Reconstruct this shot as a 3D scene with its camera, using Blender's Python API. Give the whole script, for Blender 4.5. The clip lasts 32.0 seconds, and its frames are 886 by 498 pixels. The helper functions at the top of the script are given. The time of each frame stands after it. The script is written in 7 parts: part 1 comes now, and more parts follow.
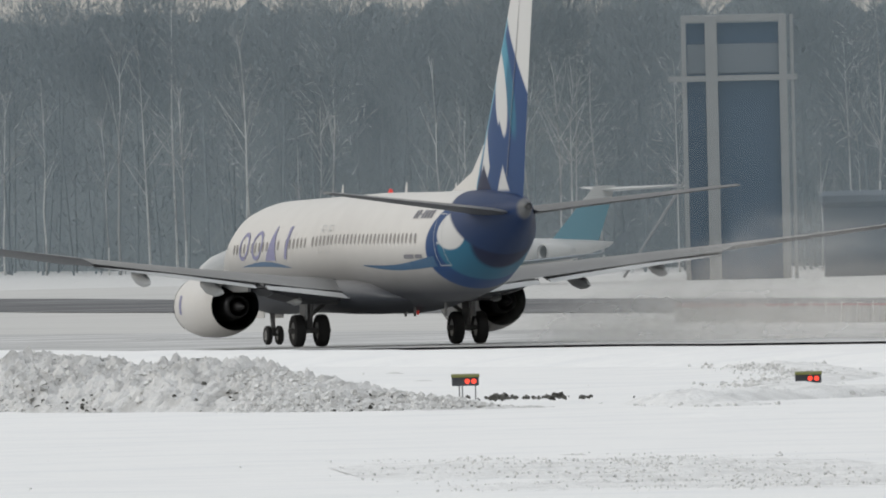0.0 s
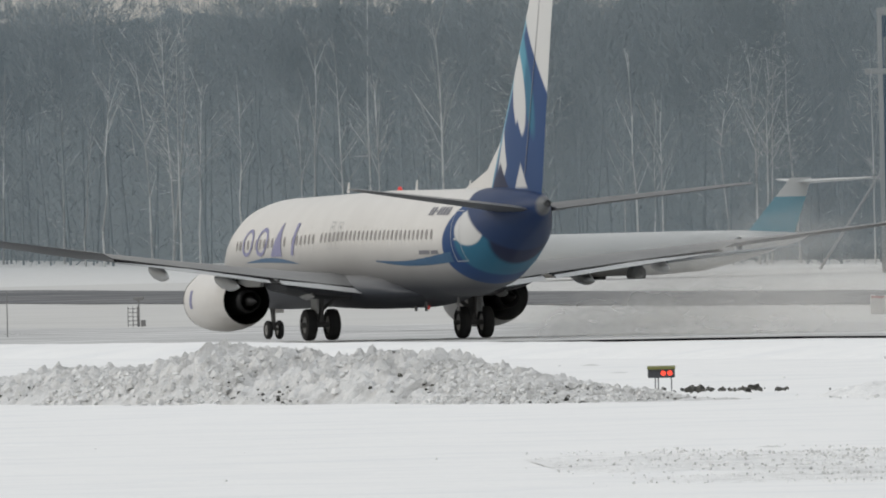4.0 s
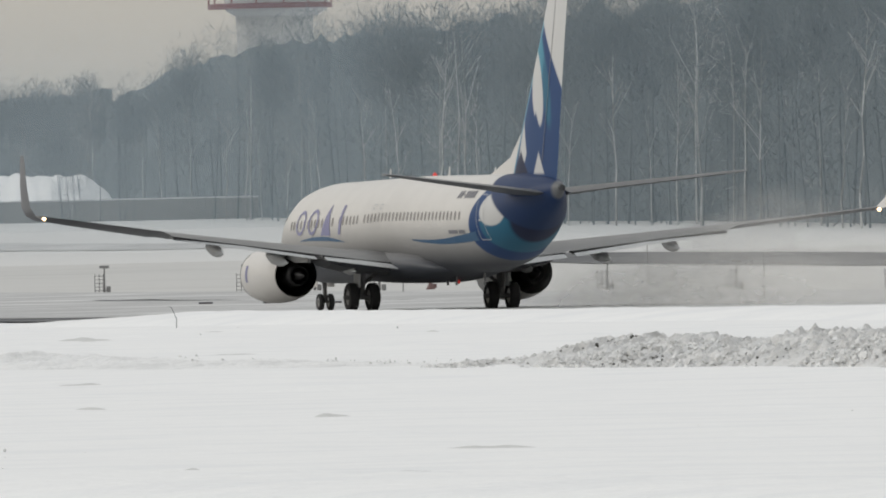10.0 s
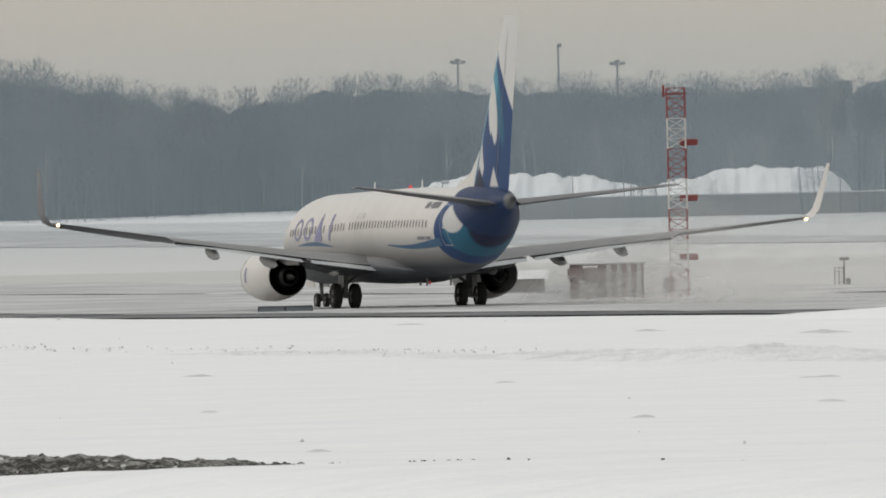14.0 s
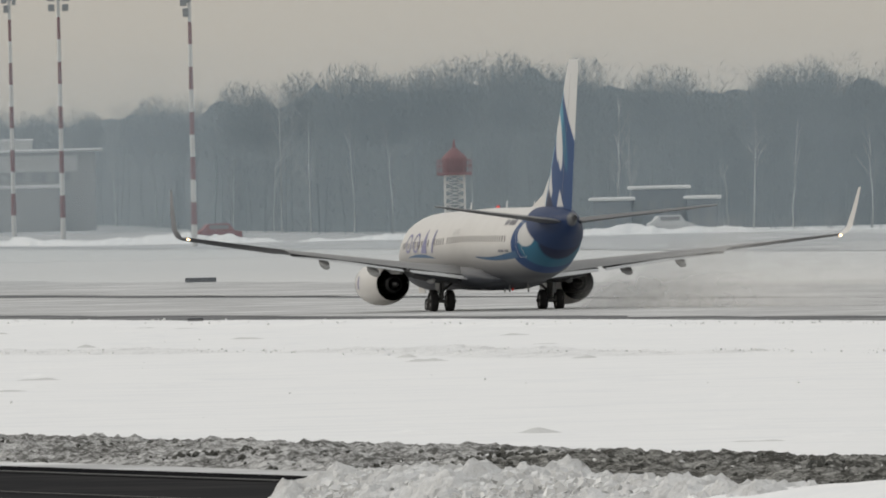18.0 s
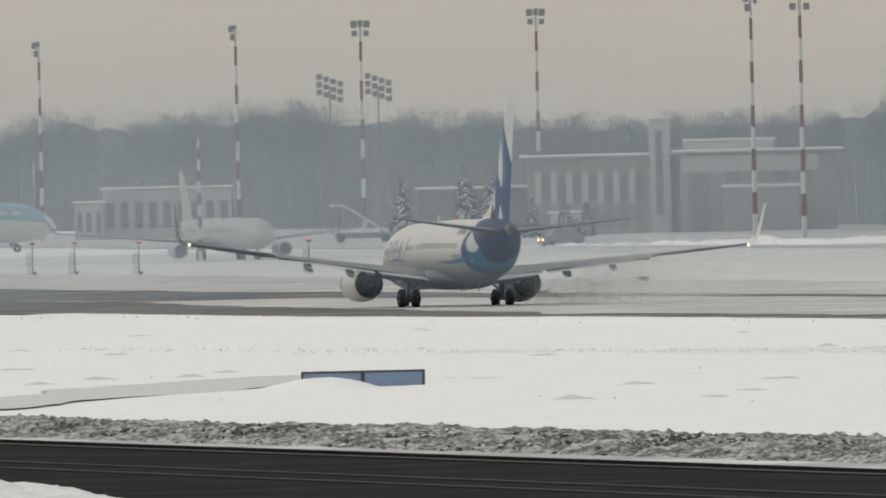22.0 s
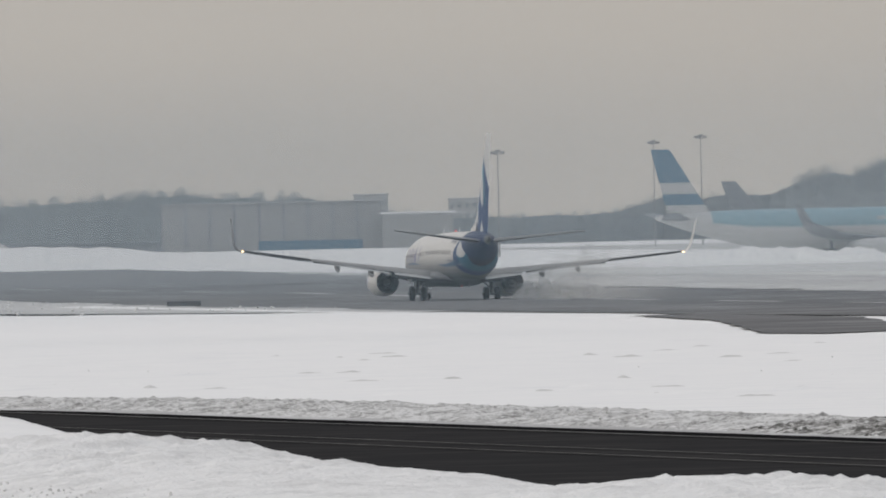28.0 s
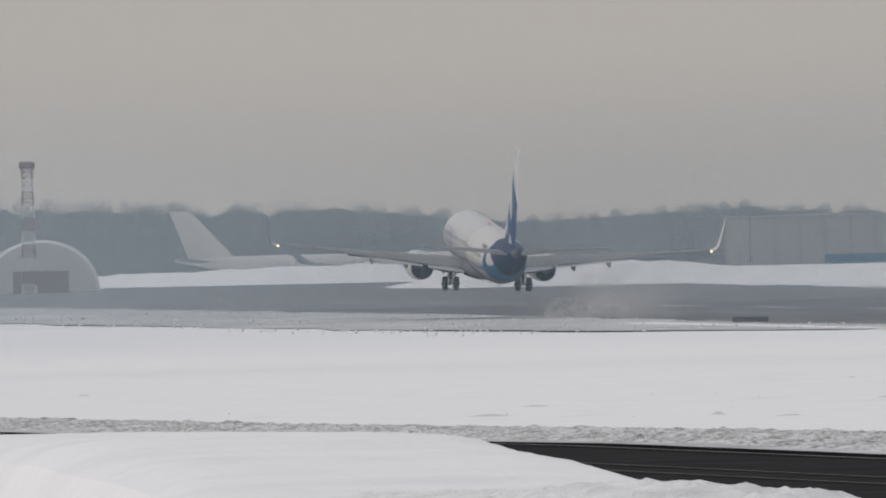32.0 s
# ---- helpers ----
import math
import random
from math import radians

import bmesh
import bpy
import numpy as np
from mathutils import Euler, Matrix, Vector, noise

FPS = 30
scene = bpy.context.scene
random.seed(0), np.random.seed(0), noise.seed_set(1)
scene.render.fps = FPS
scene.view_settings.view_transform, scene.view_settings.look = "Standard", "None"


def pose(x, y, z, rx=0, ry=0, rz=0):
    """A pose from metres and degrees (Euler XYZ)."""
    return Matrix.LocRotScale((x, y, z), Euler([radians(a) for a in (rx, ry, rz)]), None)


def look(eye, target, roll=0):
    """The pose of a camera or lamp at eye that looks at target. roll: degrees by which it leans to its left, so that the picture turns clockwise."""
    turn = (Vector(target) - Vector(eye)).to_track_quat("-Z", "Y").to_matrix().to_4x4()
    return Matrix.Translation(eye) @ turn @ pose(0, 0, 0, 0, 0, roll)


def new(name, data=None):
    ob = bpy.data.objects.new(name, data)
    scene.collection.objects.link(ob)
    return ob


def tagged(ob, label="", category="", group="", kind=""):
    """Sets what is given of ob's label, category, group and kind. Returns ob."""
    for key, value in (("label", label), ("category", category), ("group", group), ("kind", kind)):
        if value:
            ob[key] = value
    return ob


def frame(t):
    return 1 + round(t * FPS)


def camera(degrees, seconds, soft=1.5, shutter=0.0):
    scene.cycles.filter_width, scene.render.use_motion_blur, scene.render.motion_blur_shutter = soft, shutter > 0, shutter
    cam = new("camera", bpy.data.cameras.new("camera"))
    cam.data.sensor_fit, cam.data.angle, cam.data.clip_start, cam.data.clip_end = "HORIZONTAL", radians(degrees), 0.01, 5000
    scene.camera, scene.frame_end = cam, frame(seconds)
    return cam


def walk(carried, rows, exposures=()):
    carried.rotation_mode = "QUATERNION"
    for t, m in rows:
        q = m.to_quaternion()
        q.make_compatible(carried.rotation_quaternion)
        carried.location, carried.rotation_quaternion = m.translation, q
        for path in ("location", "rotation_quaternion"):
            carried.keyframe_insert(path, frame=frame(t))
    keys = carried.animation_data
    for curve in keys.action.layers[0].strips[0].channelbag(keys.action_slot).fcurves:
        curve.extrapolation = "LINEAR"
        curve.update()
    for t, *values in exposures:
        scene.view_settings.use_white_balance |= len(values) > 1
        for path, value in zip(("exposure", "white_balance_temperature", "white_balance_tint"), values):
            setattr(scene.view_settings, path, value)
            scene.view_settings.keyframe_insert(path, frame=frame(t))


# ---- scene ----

# ---------------------------------------------------------------- camera and its walk
EYE_Z = 6.0
cam = camera(2.0614, 32.0, soft=1.9)
# seconds, x, y, azimuth to the right of the runway's direction, elevation
CAM_ROWS = [
    (0, 0.0, 0.0, 18.0336, -0.1556),
    (0.5, 0.0, 0.0, 18.0085, -0.1537),
    (1, 0.0, 0.0, 17.9853, -0.1512),
    (1.5, 0.0, 0.0, 17.9511, -0.1514),
    (2, 0.0, 0.0, 17.9088, -0.1535),
    (2.5, 0.0, 0.0, 17.8584, -0.1632),
    (4.5, 0.0, 0.0, 17.443, -0.1645),
    (5, 0.0, 0.0, 17.2961, -0.1694),
    (5.5, 0.0, 0.0, 17.1532, -0.174),
    (6, 0.0, 0.0, 17.0062, -0.1848),
    (6.5, 0.0, 0.0, 16.8573, -0.1914),
    (7, 0.0, 0.0, 16.7285, -0.1965),
    (7.5, 0.0, 0.0, 16.5936, -0.2035),
    (8, 0.0, 0.0, 16.4497, -0.2108),
    (8.5, 0.0, 0.0, 16.2867, -0.22),
    (9, 0.0, 0.0, 16.1337, -0.2151),
    (9.5, 0.0, 0.0, 15.9736, -0.2234),
    (10, 0.0, 0.0, 15.8147, -0.2138),
    (10.5, 0.0, 0.0, 15.6466, -0.2242),
    (11, 0.0, 0.0, 15.4694, -0.2204),
    (11.5, 0.0, 0.0, 15.2721, -0.2179),
    (12, 0.0, 0.0, 15.0698, -0.2068),
    (12.5, 0.0, 0.0, 14.8565, -0.195),
    (13, 0.0, 0.0, 14.615, -0.1831),
    (13.5, 0.0, 0.0, 14.3563, -0.1865),
    (15.5, 0.0, 0.0, 13.3016, -0.1988),
    (16, 0.0, 0.0, 13.0399, -0.1871),
    (16.5, 0.0, 0.0, 12.7743, -0.1683),
    (17, 0.0, 0.0, 12.5074, -0.151),
    (17.5, 0.0, 0.0, 12.2419, -0.1342),
    (18, 0.0, 0.0, 11.9694, -0.1402),
    (18.5, 0.0, 0.0, 11.7298, -0.1427),
    (19, 0.0, 0.0, 11.5225, -0.1471),
    (19.5, 0.0, 0.0, 11.3233, -0.1488),
    (20, 0.0, 0.0, 11.1179, -0.1414),
    (20.5, 0.0, 0.0, 10.9167, -0.1199),
    (21, 0.0, 0.0, 10.6942, -0.12),
    (21.5, 0.0, 0.0, 10.4688, -0.1081),
    (22, 0.0, 0.0, 10.2453, -0.1047),
    (22.5, 0.0, 0.0, 10.0159, -0.1079),
    (23, 0.0, 0.0, 9.7985, -0.1063),
    (23.5, 0.0, 0.0, 9.567, -0.1011),
    (24, 0.0, 0.0, 9.3537, -0.0886),
    (24.5, 0.0, 0.0, 9.1745, -0.0798),
    (25, 0.0, 0.0, 8.9944, -0.0693),
    (25.5, 0.0, 0.0, 8.8112, -0.0678),
    (26, 0.0, 0.0, 8.632, -0.063),
    (26.5, 0.0, 0.0, 8.4579, -0.0622),
    (28.5, 0.0, 0.0, 7.858, -0.041),
    (29, 0.0, 0.0, 7.703, -0.0337),
    (29.5, 0.88, 7.0, 7.5475, -0.0321),
    (30, 2.52, 20.0, 7.3967, -0.0285),
    (30.5, 4.79, 38.0, 7.2032, -0.0307),
    (31, 7.06, 56.0, 7.01, -0.0237),
    (31.5, 8.95, 71.0, 6.8399, -0.0007),
    (32, 10.08, 80.0, 6.6974, 0.0101),
]


def aim(x, y, az, el):
    a, e = radians(az), radians(el)
    return look((x, y, EYE_Z), (x + 100 * math.sin(a), y + 100 * math.cos(a), EYE_Z + 100 * math.tan(e)), -1.3)


walk(cam, [(t, aim(x, y, a, e)) for t, x, y, a, e in CAM_ROWS], exposures=[(0, 0.05, 6380, 9), (11, 0.02, 6540, 9), (17, -0.03, 6640, 9), (24, -0.05, 6800, 10), (29, -0.13, 6440, 13), (32, -0.21, 6420, 14)])

# ---------------------------------------------------------------- world, sun
world = bpy.data.worlds.new("overcast_sky")
scene.world = world
world.use_nodes = True
wn, wl = world.node_tree.nodes, world.node_tree.links
SUN_AZ, SUN_EL = -62.0, 24.0
sky = wn.new("ShaderNodeTexSky")
sky.sky_type = 'NISHITA'
sky.sun_disc = False
sky.sun_elevation = radians(SUN_EL)
sky.sun_rotation = radians(SUN_AZ)
sky.air_density, sky.dust_density, sky.ozone_density = 1.0, 6.0, 1.0
# overcast: brighter overhead than at the horizon, where it is a warm grey
geo = wn.new("ShaderNodeTexCoord")
up = wn.new("ShaderNodeSeparateXYZ")
wl.new(geo.outputs["Generated"], up.inputs[0])
high = wn.new("ShaderNodeMapRange")
high.inputs[1].default_value, high.inputs[2].default_value = 0.0, 0.9
wl.new(up.outputs[2], high.inputs[0])
cloud = wn.new("ShaderNodeMix")
cloud.data_type = 'RGBA'
cloud.inputs[6].default_value = (5.35, 4.92, 4.3, 1)
cloud.inputs[7].default_value = (7.9, 8.2, 8.6, 1)
wl.new(high.outputs[0], cloud.inputs[0])
flat = wn.new("ShaderNodeMix")
flat.data_type = 'RGBA'
flat.inputs[0].default_value = 0.94
wl.new(sky.outputs[0], flat.inputs[6])
wl.new(cloud.outputs[2], flat.inputs[7])
back = wn["Background"]
back.inputs[1].default_value = 0.105
wl.new(flat.outputs[2], back.inputs[0])
sun = new("sun", bpy.data.lights.new("sun", 'SUN'))
sun.data.energy, sun.data.angle, sun.data.color = 0.9, radians(14), (1.0, 0.98, 0.95)
sun.matrix_world = look((math.sin(radians(SUN_AZ)) * 100, math.cos(radians(SUN_AZ)) * 100, math.tan(radians(SUN_EL)) * 100), (0, 0, 0))


# ---------------------------------------------------------------- materials
def material(name, color, rough=0.7, metal=0.0, scale=1.0, amount=0.15, bump=0.0, other=None, stain=0.0, emit=0.0, spec=0.4, island=0.0):
    """A surface with grain at two scales: colour varies by amount, other is the second colour of its stains."""
    m = bpy.data.materials.new(name)
    m.use_nodes = True
    n, l = m.node_tree.nodes, m.node_tree.links
    b = n["Principled BSDF"]
    b.inputs["Roughness"].default_value, b.inputs["Metallic"].default_value = rough, metal
    b.inputs["Specular IOR Level"].default_value = spec
    co = n.new("ShaderNodeTexCoord")
    fine, big = n.new("ShaderNodeTexNoise"), n.new("ShaderNodeTexNoise")
    fine.inputs["Scale"].default_value, big.inputs["Scale"].default_value = 6.0 * scale, 0.7 * scale
    fine.inputs["Detail"].default_value, big.inputs["Detail"].default_value = 4, 3
    for t in (fine, big):
        l.new(co.outputs["Object"], t.inputs["Vector"])
    mix = n.new("ShaderNodeMix")
    mix.data_type = 'RGBA'
    c = Vector(color[:3])
    o = Vector(other[:3]) if other else c * (1 - 2 * amount)
    mix.inputs[6].default_value = (*(c * (1 + amount * 0.4)), 1)
    mix.inputs[7].default_value = (*(c * (1 - amount)), 1)
    l.new(fine.outputs["Fac"], mix.inputs[0])
    ramp = n.new("ShaderNodeMapRange")
    ramp.inputs[1].default_value, ramp.inputs[2].default_value = 0.45, 0.75
    ramp.inputs[4].default_value = max(stain, amount)
    l.new(big.outputs["Fac"], ramp.inputs[0])
    mix2 = n.new("ShaderNodeMix")
    mix2.data_type = 'RGBA'
    mix2.inputs[7].default_value = (*o, 1)
    l.new(ramp.outputs[0], mix2.inputs[0])
    l.new(mix.outputs[2], mix2.inputs[6])
    last = mix2.outputs[2]
    if island:
        geo = n.new("ShaderNodeNewGeometry")
        hsv = n.new("ShaderNodeHueSaturation")
        mr = n.new("ShaderNodeMapRange")
        mr.inputs[3].default_value, mr.inputs[4].default_value = 1 - island, 1 + island
        l.new(geo.outputs["Random Per Island"], mr.inputs[0])
        l.new(mr.outputs[0], hsv.inputs["Value"])
        l.new(last, hsv.inputs["Color"])
        last = hsv.outputs[0]
    l.new(last, b.inputs["Base Color"])
    if bump:
        bp = n.new("ShaderNodeBump")
        bp.inputs["Strength"].default_value, bp.inputs["Distance"].default_value = 0.6, bump
        l.new(fine.outputs["Fac"], bp.inputs["Height"])
        l.new(bp.outputs[0], b.inputs["Normal"])
    if emit:
        b.inputs["Emission Color"].default_value = (*color[:3], 1)
        b.inputs["Emission Strength"].default_value = emit
    return m


def gritty(name, dark, light, scale, low, high):
    """Frozen slush: dark grit and pale snow mixed in grains of two sizes."""
    m = material(name, light, 0.9, scale=scale, amount=0.2, bump=0.12, spec=0.1)
    n, l = m.node_tree.nodes, m.node_tree.links
    b = n["Principled BSDF"]
    co, grain, patch_noise = n.new("ShaderNodeTexCoord"), n.new("ShaderNodeTexNoise"), n.new("ShaderNodeTexNoise")
    grain.inputs["Scale"].default_value, grain.inputs["Detail"].default_value, grain.inputs["Roughness"].default_value = 3.2 * scale, 8, 0.7
    patch_noise.inputs["Scale"].default_value, patch_noise.inputs["Detail"].default_value = 0.35 * scale, 3
    for q in (grain, patch_noise):
        l.new(co.outputs["Object"], q.inputs["Vector"])
    both = n.new("ShaderNodeMath")
    both.operation = 'MULTIPLY_ADD'
    both.inputs[1].default_value = 0.45
    l.new(patch_noise.outputs["Fac"], both.inputs[0])
    l.new(grain.outputs["Fac"], both.inputs[2])
    ramp = n.new("ShaderNodeMapRange")
    ramp.inputs[1].default_value, ramp.inputs[2].default_value = low, high
    l.new(both.outputs[0], ramp.inputs[0])
    mix = n.new("ShaderNodeMix")
    mix.data_type = 'RGBA'
    mix.inputs[6].default_value, mix.inputs[7].default_value = (*dark, 1), (*light, 1)
    l.new(ramp.outputs[0], mix.inputs[0])
    l.new(mix.outputs[2], b.inputs["Base Color"])
    return m


SNOW = material("snow", (0.84, 0.84, 0.83), 0.75, scale=0.35, amount=0.06, bump=0.12, other=(0.72, 0.73, 0.74), stain=0.6, spec=0.2)
SNOW_GRIT = gritty("gritty_slush", (0.11, 0.108, 0.10), (0.55, 0.545, 0.53), 1.5, 0.64, 0.86)
SNOW_LUMP = material("ploughed_snow", (0.74, 0.74, 0.73), 0.8, scale=2.2, amount=0.25, bump=0.15, other=(0.36, 0.355, 0.34), stain=0.7, spec=0.2)
SNOW_BANK = material("stained_snow", (0.82, 0.82, 0.81), 0.8, scale=1.1, amount=0.12, bump=0.15, other=(0.50, 0.50, 0.49), stain=0.55, spec=0.2)
SNOW_DIRTY = gritty("dirty_snow", (0.22, 0.218, 0.21), (0.68, 0.68, 0.67), 1.4, 0.58, 0.80)
SNOW_BROWN = gritty("brown_slush", (0.05, 0.048, 0.042), (0.38, 0.375, 0.35), 1.5, 0.66, 0.92)
CLOD = material("snow_clod", (0.70, 0.70, 0.69), 0.8, scale=3.0, amount=0.2, spec=0.2, island=0.25)
CLOD_DARK = material("frozen_clod", (0.10, 0.10, 0.09), 0.8, scale=3.0, amount=0.4, spec=0.2, island=0.5)
ASPHALT = material("dark_asphalt", (0.036, 0.036, 0.037), 0.95, scale=0.35, amount=0.3, bump=0.02, other=(0.060, 0.058, 0.056), stain=0.6, spec=0.0)
WET_EDGE = material("wet_asphalt_edge", (0.014, 0.014, 0.015), 0.8, scale=0.5, amount=0.3, other=(0.03, 0.03, 0.03), stain=0.4, spec=0.0)
RUNWAY = material("frosty_asphalt", (0.17, 0.172, 0.175), 0.9, scale=0.12, amount=0.3, bump=0.02, other=(0.36, 0.36, 0.36), stain=0.7, spec=0.0)
SLUSH = material("blown_slush", (0.45, 0.45, 0.445), 0.8, scale=0.15, amount=0.35, bump=0.05, other=(0.72, 0.72, 0.71), stain=0.9, spec=0.2)
# packed snow of the track; its grey also paints haze on the far verge
SNOW_PACKED_DIM = material("packed_and_dimmed_snow", (0.63, 0.63, 0.615), 0.85, scale=0.8, amount=0.12, bump=0.1, other=(0.58, 0.58, 0.57), stain=0.5, spec=0.1)
# snow greyed in its colour to imitate haze
SNOW_HAZED = material("hazed_snow", (0.56, 0.555, 0.535), 0.85, scale=0.12, amount=0.08, bump=0.1, other=(0.45, 0.445, 0.43), stain=0.6, spec=0.1)
PAINT_LINE = material("worn_yellow_line", (0.055, 0.052, 0.045), 0.7, scale=3, amount=0.5)
EDGE_LINE = material("worn_pale_line", (0.085, 0.084, 0.08), 0.7, scale=3, amount=0.5)


# ---------------------------------------------------------------- the lie of the land
LAND_Y = [-6000, 780, 900, 1040, 1300, 1520, 1720, 1900, 2000, 2300, 2800, 3600, 9000]
LAND_Z = [.37, .37, 0, -.28, -.36, -.17, .06, .48, .85, 1.5, 2.3, 3.2, 4.0]


def land(y):
    return float(np.interp(y, LAND_Y, LAND_Z))


def at(az, dist, z=None):
    a = radians(az)
    x, y = dist * math.sin(a), dist * math.cos(a)
    return Vector((x, y, land(y) if z is None else z))


# ---------------------------------------------------------------- mesh code
class Mesh:
    """Vertices and faces collected for one mesh."""

    def __init__(self):
        self.v, self.f = [], []

    def add(self, verts, faces):
        k = len(self.v)
        self.v += [tuple(p) for p in verts]
        self.f += [tuple(i + k for i in q) for q in faces]
        return self

    def box(self, x0, x1, y0, y1, z0, z1, b=0.0, m=None):
        """A block with its upper and lower edges taken off by b."""
        if b <= 0:
            vs = [(x, y, z) for z in (z0, z1) for x, y in ((x0, y0), (x1, y0), (x1, y1), (x0, y1))]
            fs = [(3, 2, 1, 0), (4, 5, 6, 7)] + [(i, (i + 1) % 4, (i + 1) % 4 + 4, i + 4) for i in range(4)]
        else:
            vs, fs = [], []
            for z, k in ((z0, b), (z0 + b, 0), (z1 - b, 0), (z1, b)):
                vs += [(x0 + k, y0 + b, z), (x0 + b, y0 + k, z), (x1 - b, y0 + k, z), (x1 - k, y0 + b, z), (x1 - k, y1 - b, z), (x1 - b, y1 - k, z), (x0 + b, y1 - k, z), (x0 + k, y1 - b, z)]
            for r in range(3):
                fs += [(r * 8 + i, r * 8 + (i + 1) % 8, r * 8 + 8 + (i + 1) % 8, r * 8 + 8 + i) for i in range(8)]
            fs += [tuple(range(7, -1, -1)), tuple(range(24, 32))]
        if m is not None:
            vs = [m @ Vector(p) for p in vs]
        return self.add(vs, fs)

    def tube(self, a, b, r0, r1=None, n=8, caps=True):
        a, b = Vector(a), Vector(b)
        r1 = r0 if r1 is None else r1
        d = (b - a).normalized()
        u = d.orthogonal().normalized()
        w = d.cross(u)
        vs = [p + (u * math.cos(2 * math.pi * i / n) + w * math.sin(2 * math.pi * i / n)) * r for p, r in ((a, r0), (b, r1)) for i in range(n)]
        fs = [(i, (i + 1) % n, (i + 1) % n + n, i + n) for i in range(n)]
        if caps:
            fs += [tuple(range(n - 1, -1, -1)), tuple(range(n, 2 * n))]
        return self.add(vs, fs)

    def rings(self, rings, closed=True, cap0=True, cap1=True):
        """A skin over rings of equally many points."""
        n = len(rings[0])
        vs = [p for r in rings for p in r]
        fs = []
        for k in range(len(rings) - 1):
            for i in range(n if closed else n - 1):
                j = (i + 1) % n
                fs.append((k * n + i, k * n + j, k * n + n + j, k * n + n + i))
        if cap0:
            fs.append(tuple(range(n - 1, -1, -1)))
        if cap1:
            fs.append(tuple(range((len(rings) - 1) * n, len(rings) * n)))
        return self.add(vs, fs)

    def lathe(self, profile, centre, axis="y", n=28, cap0=False, cap1=False):
        """Rings of (place along the axis, radius) about an axis through the centre."""
        c = Vector(centre)
        rs = []
        for s, r in profile:
            ring = []
            for i in range(n):
                q = 2 * math.pi * i / n
                a, b = r * math.cos(q), r * math.sin(q)
                ring.append(c + Vector({"y": (a, s, b), "x": (s, a, b), "z": (a, b, s)}[axis]))
            rs.append(ring)
        return self.rings(rs, True, cap0, cap1)

    def mesh(self, name, mats, smooth=False, index=None):
        me = bpy.data.meshes.new(name)
        me.from_pydata(self.v, [], self.f)
        for mm in (mats if isinstance(mats, (list, tuple)) else [mats]):
            me.materials.append(mm)
        if index:
            me.polygons.foreach_set("material_index", index)
        bm = bmesh.new()
        bm.from_mesh(me)
        bmesh.ops.recalc_face_normals(bm, faces=bm.faces)
        bm.to_mesh(me)
        bm.free()
        if smooth:
            me.shade_smooth()
            if smooth is not True:
                me.set_sharp_from_angle(angle=radians(smooth))
        me.update()
        return me


def part(name, mesh, mats, parent, label="", smooth=False, m=None):
    ob = new(name, mesh.mesh(name, mats, smooth) if isinstance(mesh, Mesh) else mesh)
    ob.parent = parent
    if m is not None:
        ob.matrix_basis = m
    if label:
        tagged(ob, label)
    return ob


def base(name, m, label, category, group="", kind=""):
    ob = new(name)
    ob.empty_display_size = 0.5
    ob.matrix_basis = m
    return tagged(ob, label, category, group, kind)


def solid(name, mesh, mats, label, category, group="", kind="", smooth=False, m=None):
    ob = new(name, mesh.mesh(name, mats, smooth))
    if m is not None:
        ob.matrix_basis = m
    return tagged(ob, label, category, group, kind)


def facing(az, dist, z=None, turn=0.0):
    """A pose on the ground whose x runs across the line of sight and y away from the eye."""
    p = at(az, dist, z)
    return pose(p.x, p.y, p.z, 0, 0, -az + turn)


# ---------------------------------------------------------------- ground, runway, taxiway
def drifted(x, y):
    """Soft undulation of the snowfield between taxiway and runway."""
    k = max(0.0, min(1.0, (x - 112) / 12)) * max(0.0, min(1.0, (232 - x) / 12))
    return k * (0.10 * noise.noise((x * 0.03, y * 0.014, 2.0)) + 0.05 * noise.noise((x * 0.09, y * 0.04, 5.0)))


def build_ground():
    azs = [3.0 + 0.08 * i for i in range(226)] + [22 + 8 * i for i in range(1, 43)]
    ds = [0, 60, 150] + [250 * 1.0125 ** i for i in range(255)]
    vs = [(d * math.sin(radians(a)), d * math.cos(radians(a)), land(d * math.cos(radians(a))) + drifted(d * math.sin(radians(a)), d * math.cos(radians(a)))) for d in ds for a in azs]
    n = len(azs)
    fs = [(r * n + i, r * n + (i + 1) % n, (r + 1) * n + (i + 1) % n, (r + 1) * n + i) for r in range(len(ds) - 1) for i in range(n)]
    solid("ground", Mesh().add(vs, fs), SNOW, "snow-covered airfield reaching the woods", "ground", kind="structure", smooth=True)


def strip(name, mat, edges, up, label, category, step=12.0, kind="structure", wave=0.0):
    """A sheet that lies on the ground: edges are rows of (y, x left, x right)."""
    ys = np.arange(edges[0][0], edges[-1][0] + 0.1, step)
    y0 = [e[0] for e in edges]
    k = 6
    vs, fs = [], []
    for y in ys:
        a, b = np.interp(y, y0, [e[1] for e in edges]), np.interp(y, y0, [e[2] for e in edges])
        a += wave * noise.noise((y * 0.05, 3.1, 0)) + 0.4 * wave * noise.noise((y * 0.21, 7.7, 0))
        b += wave * noise.noise((y * 0.05, 9.4, 0)) + 0.4 * wave * noise.noise((y * 0.21, 1.7, 0))
        vs += [(a + (b - a) * i / k, y, land(y) + up) for i in range(k + 1)]
    for r in range(len(ys) - 1):
        fs += [(r * (k + 1) + i, r * (k + 1) + i + 1, (r + 1) * (k + 1) + i + 1, (r + 1) * (k + 1) + i) for i in range(k)]
    return solid(name, Mesh().add(vs, fs), mat, label, category, kind=kind)


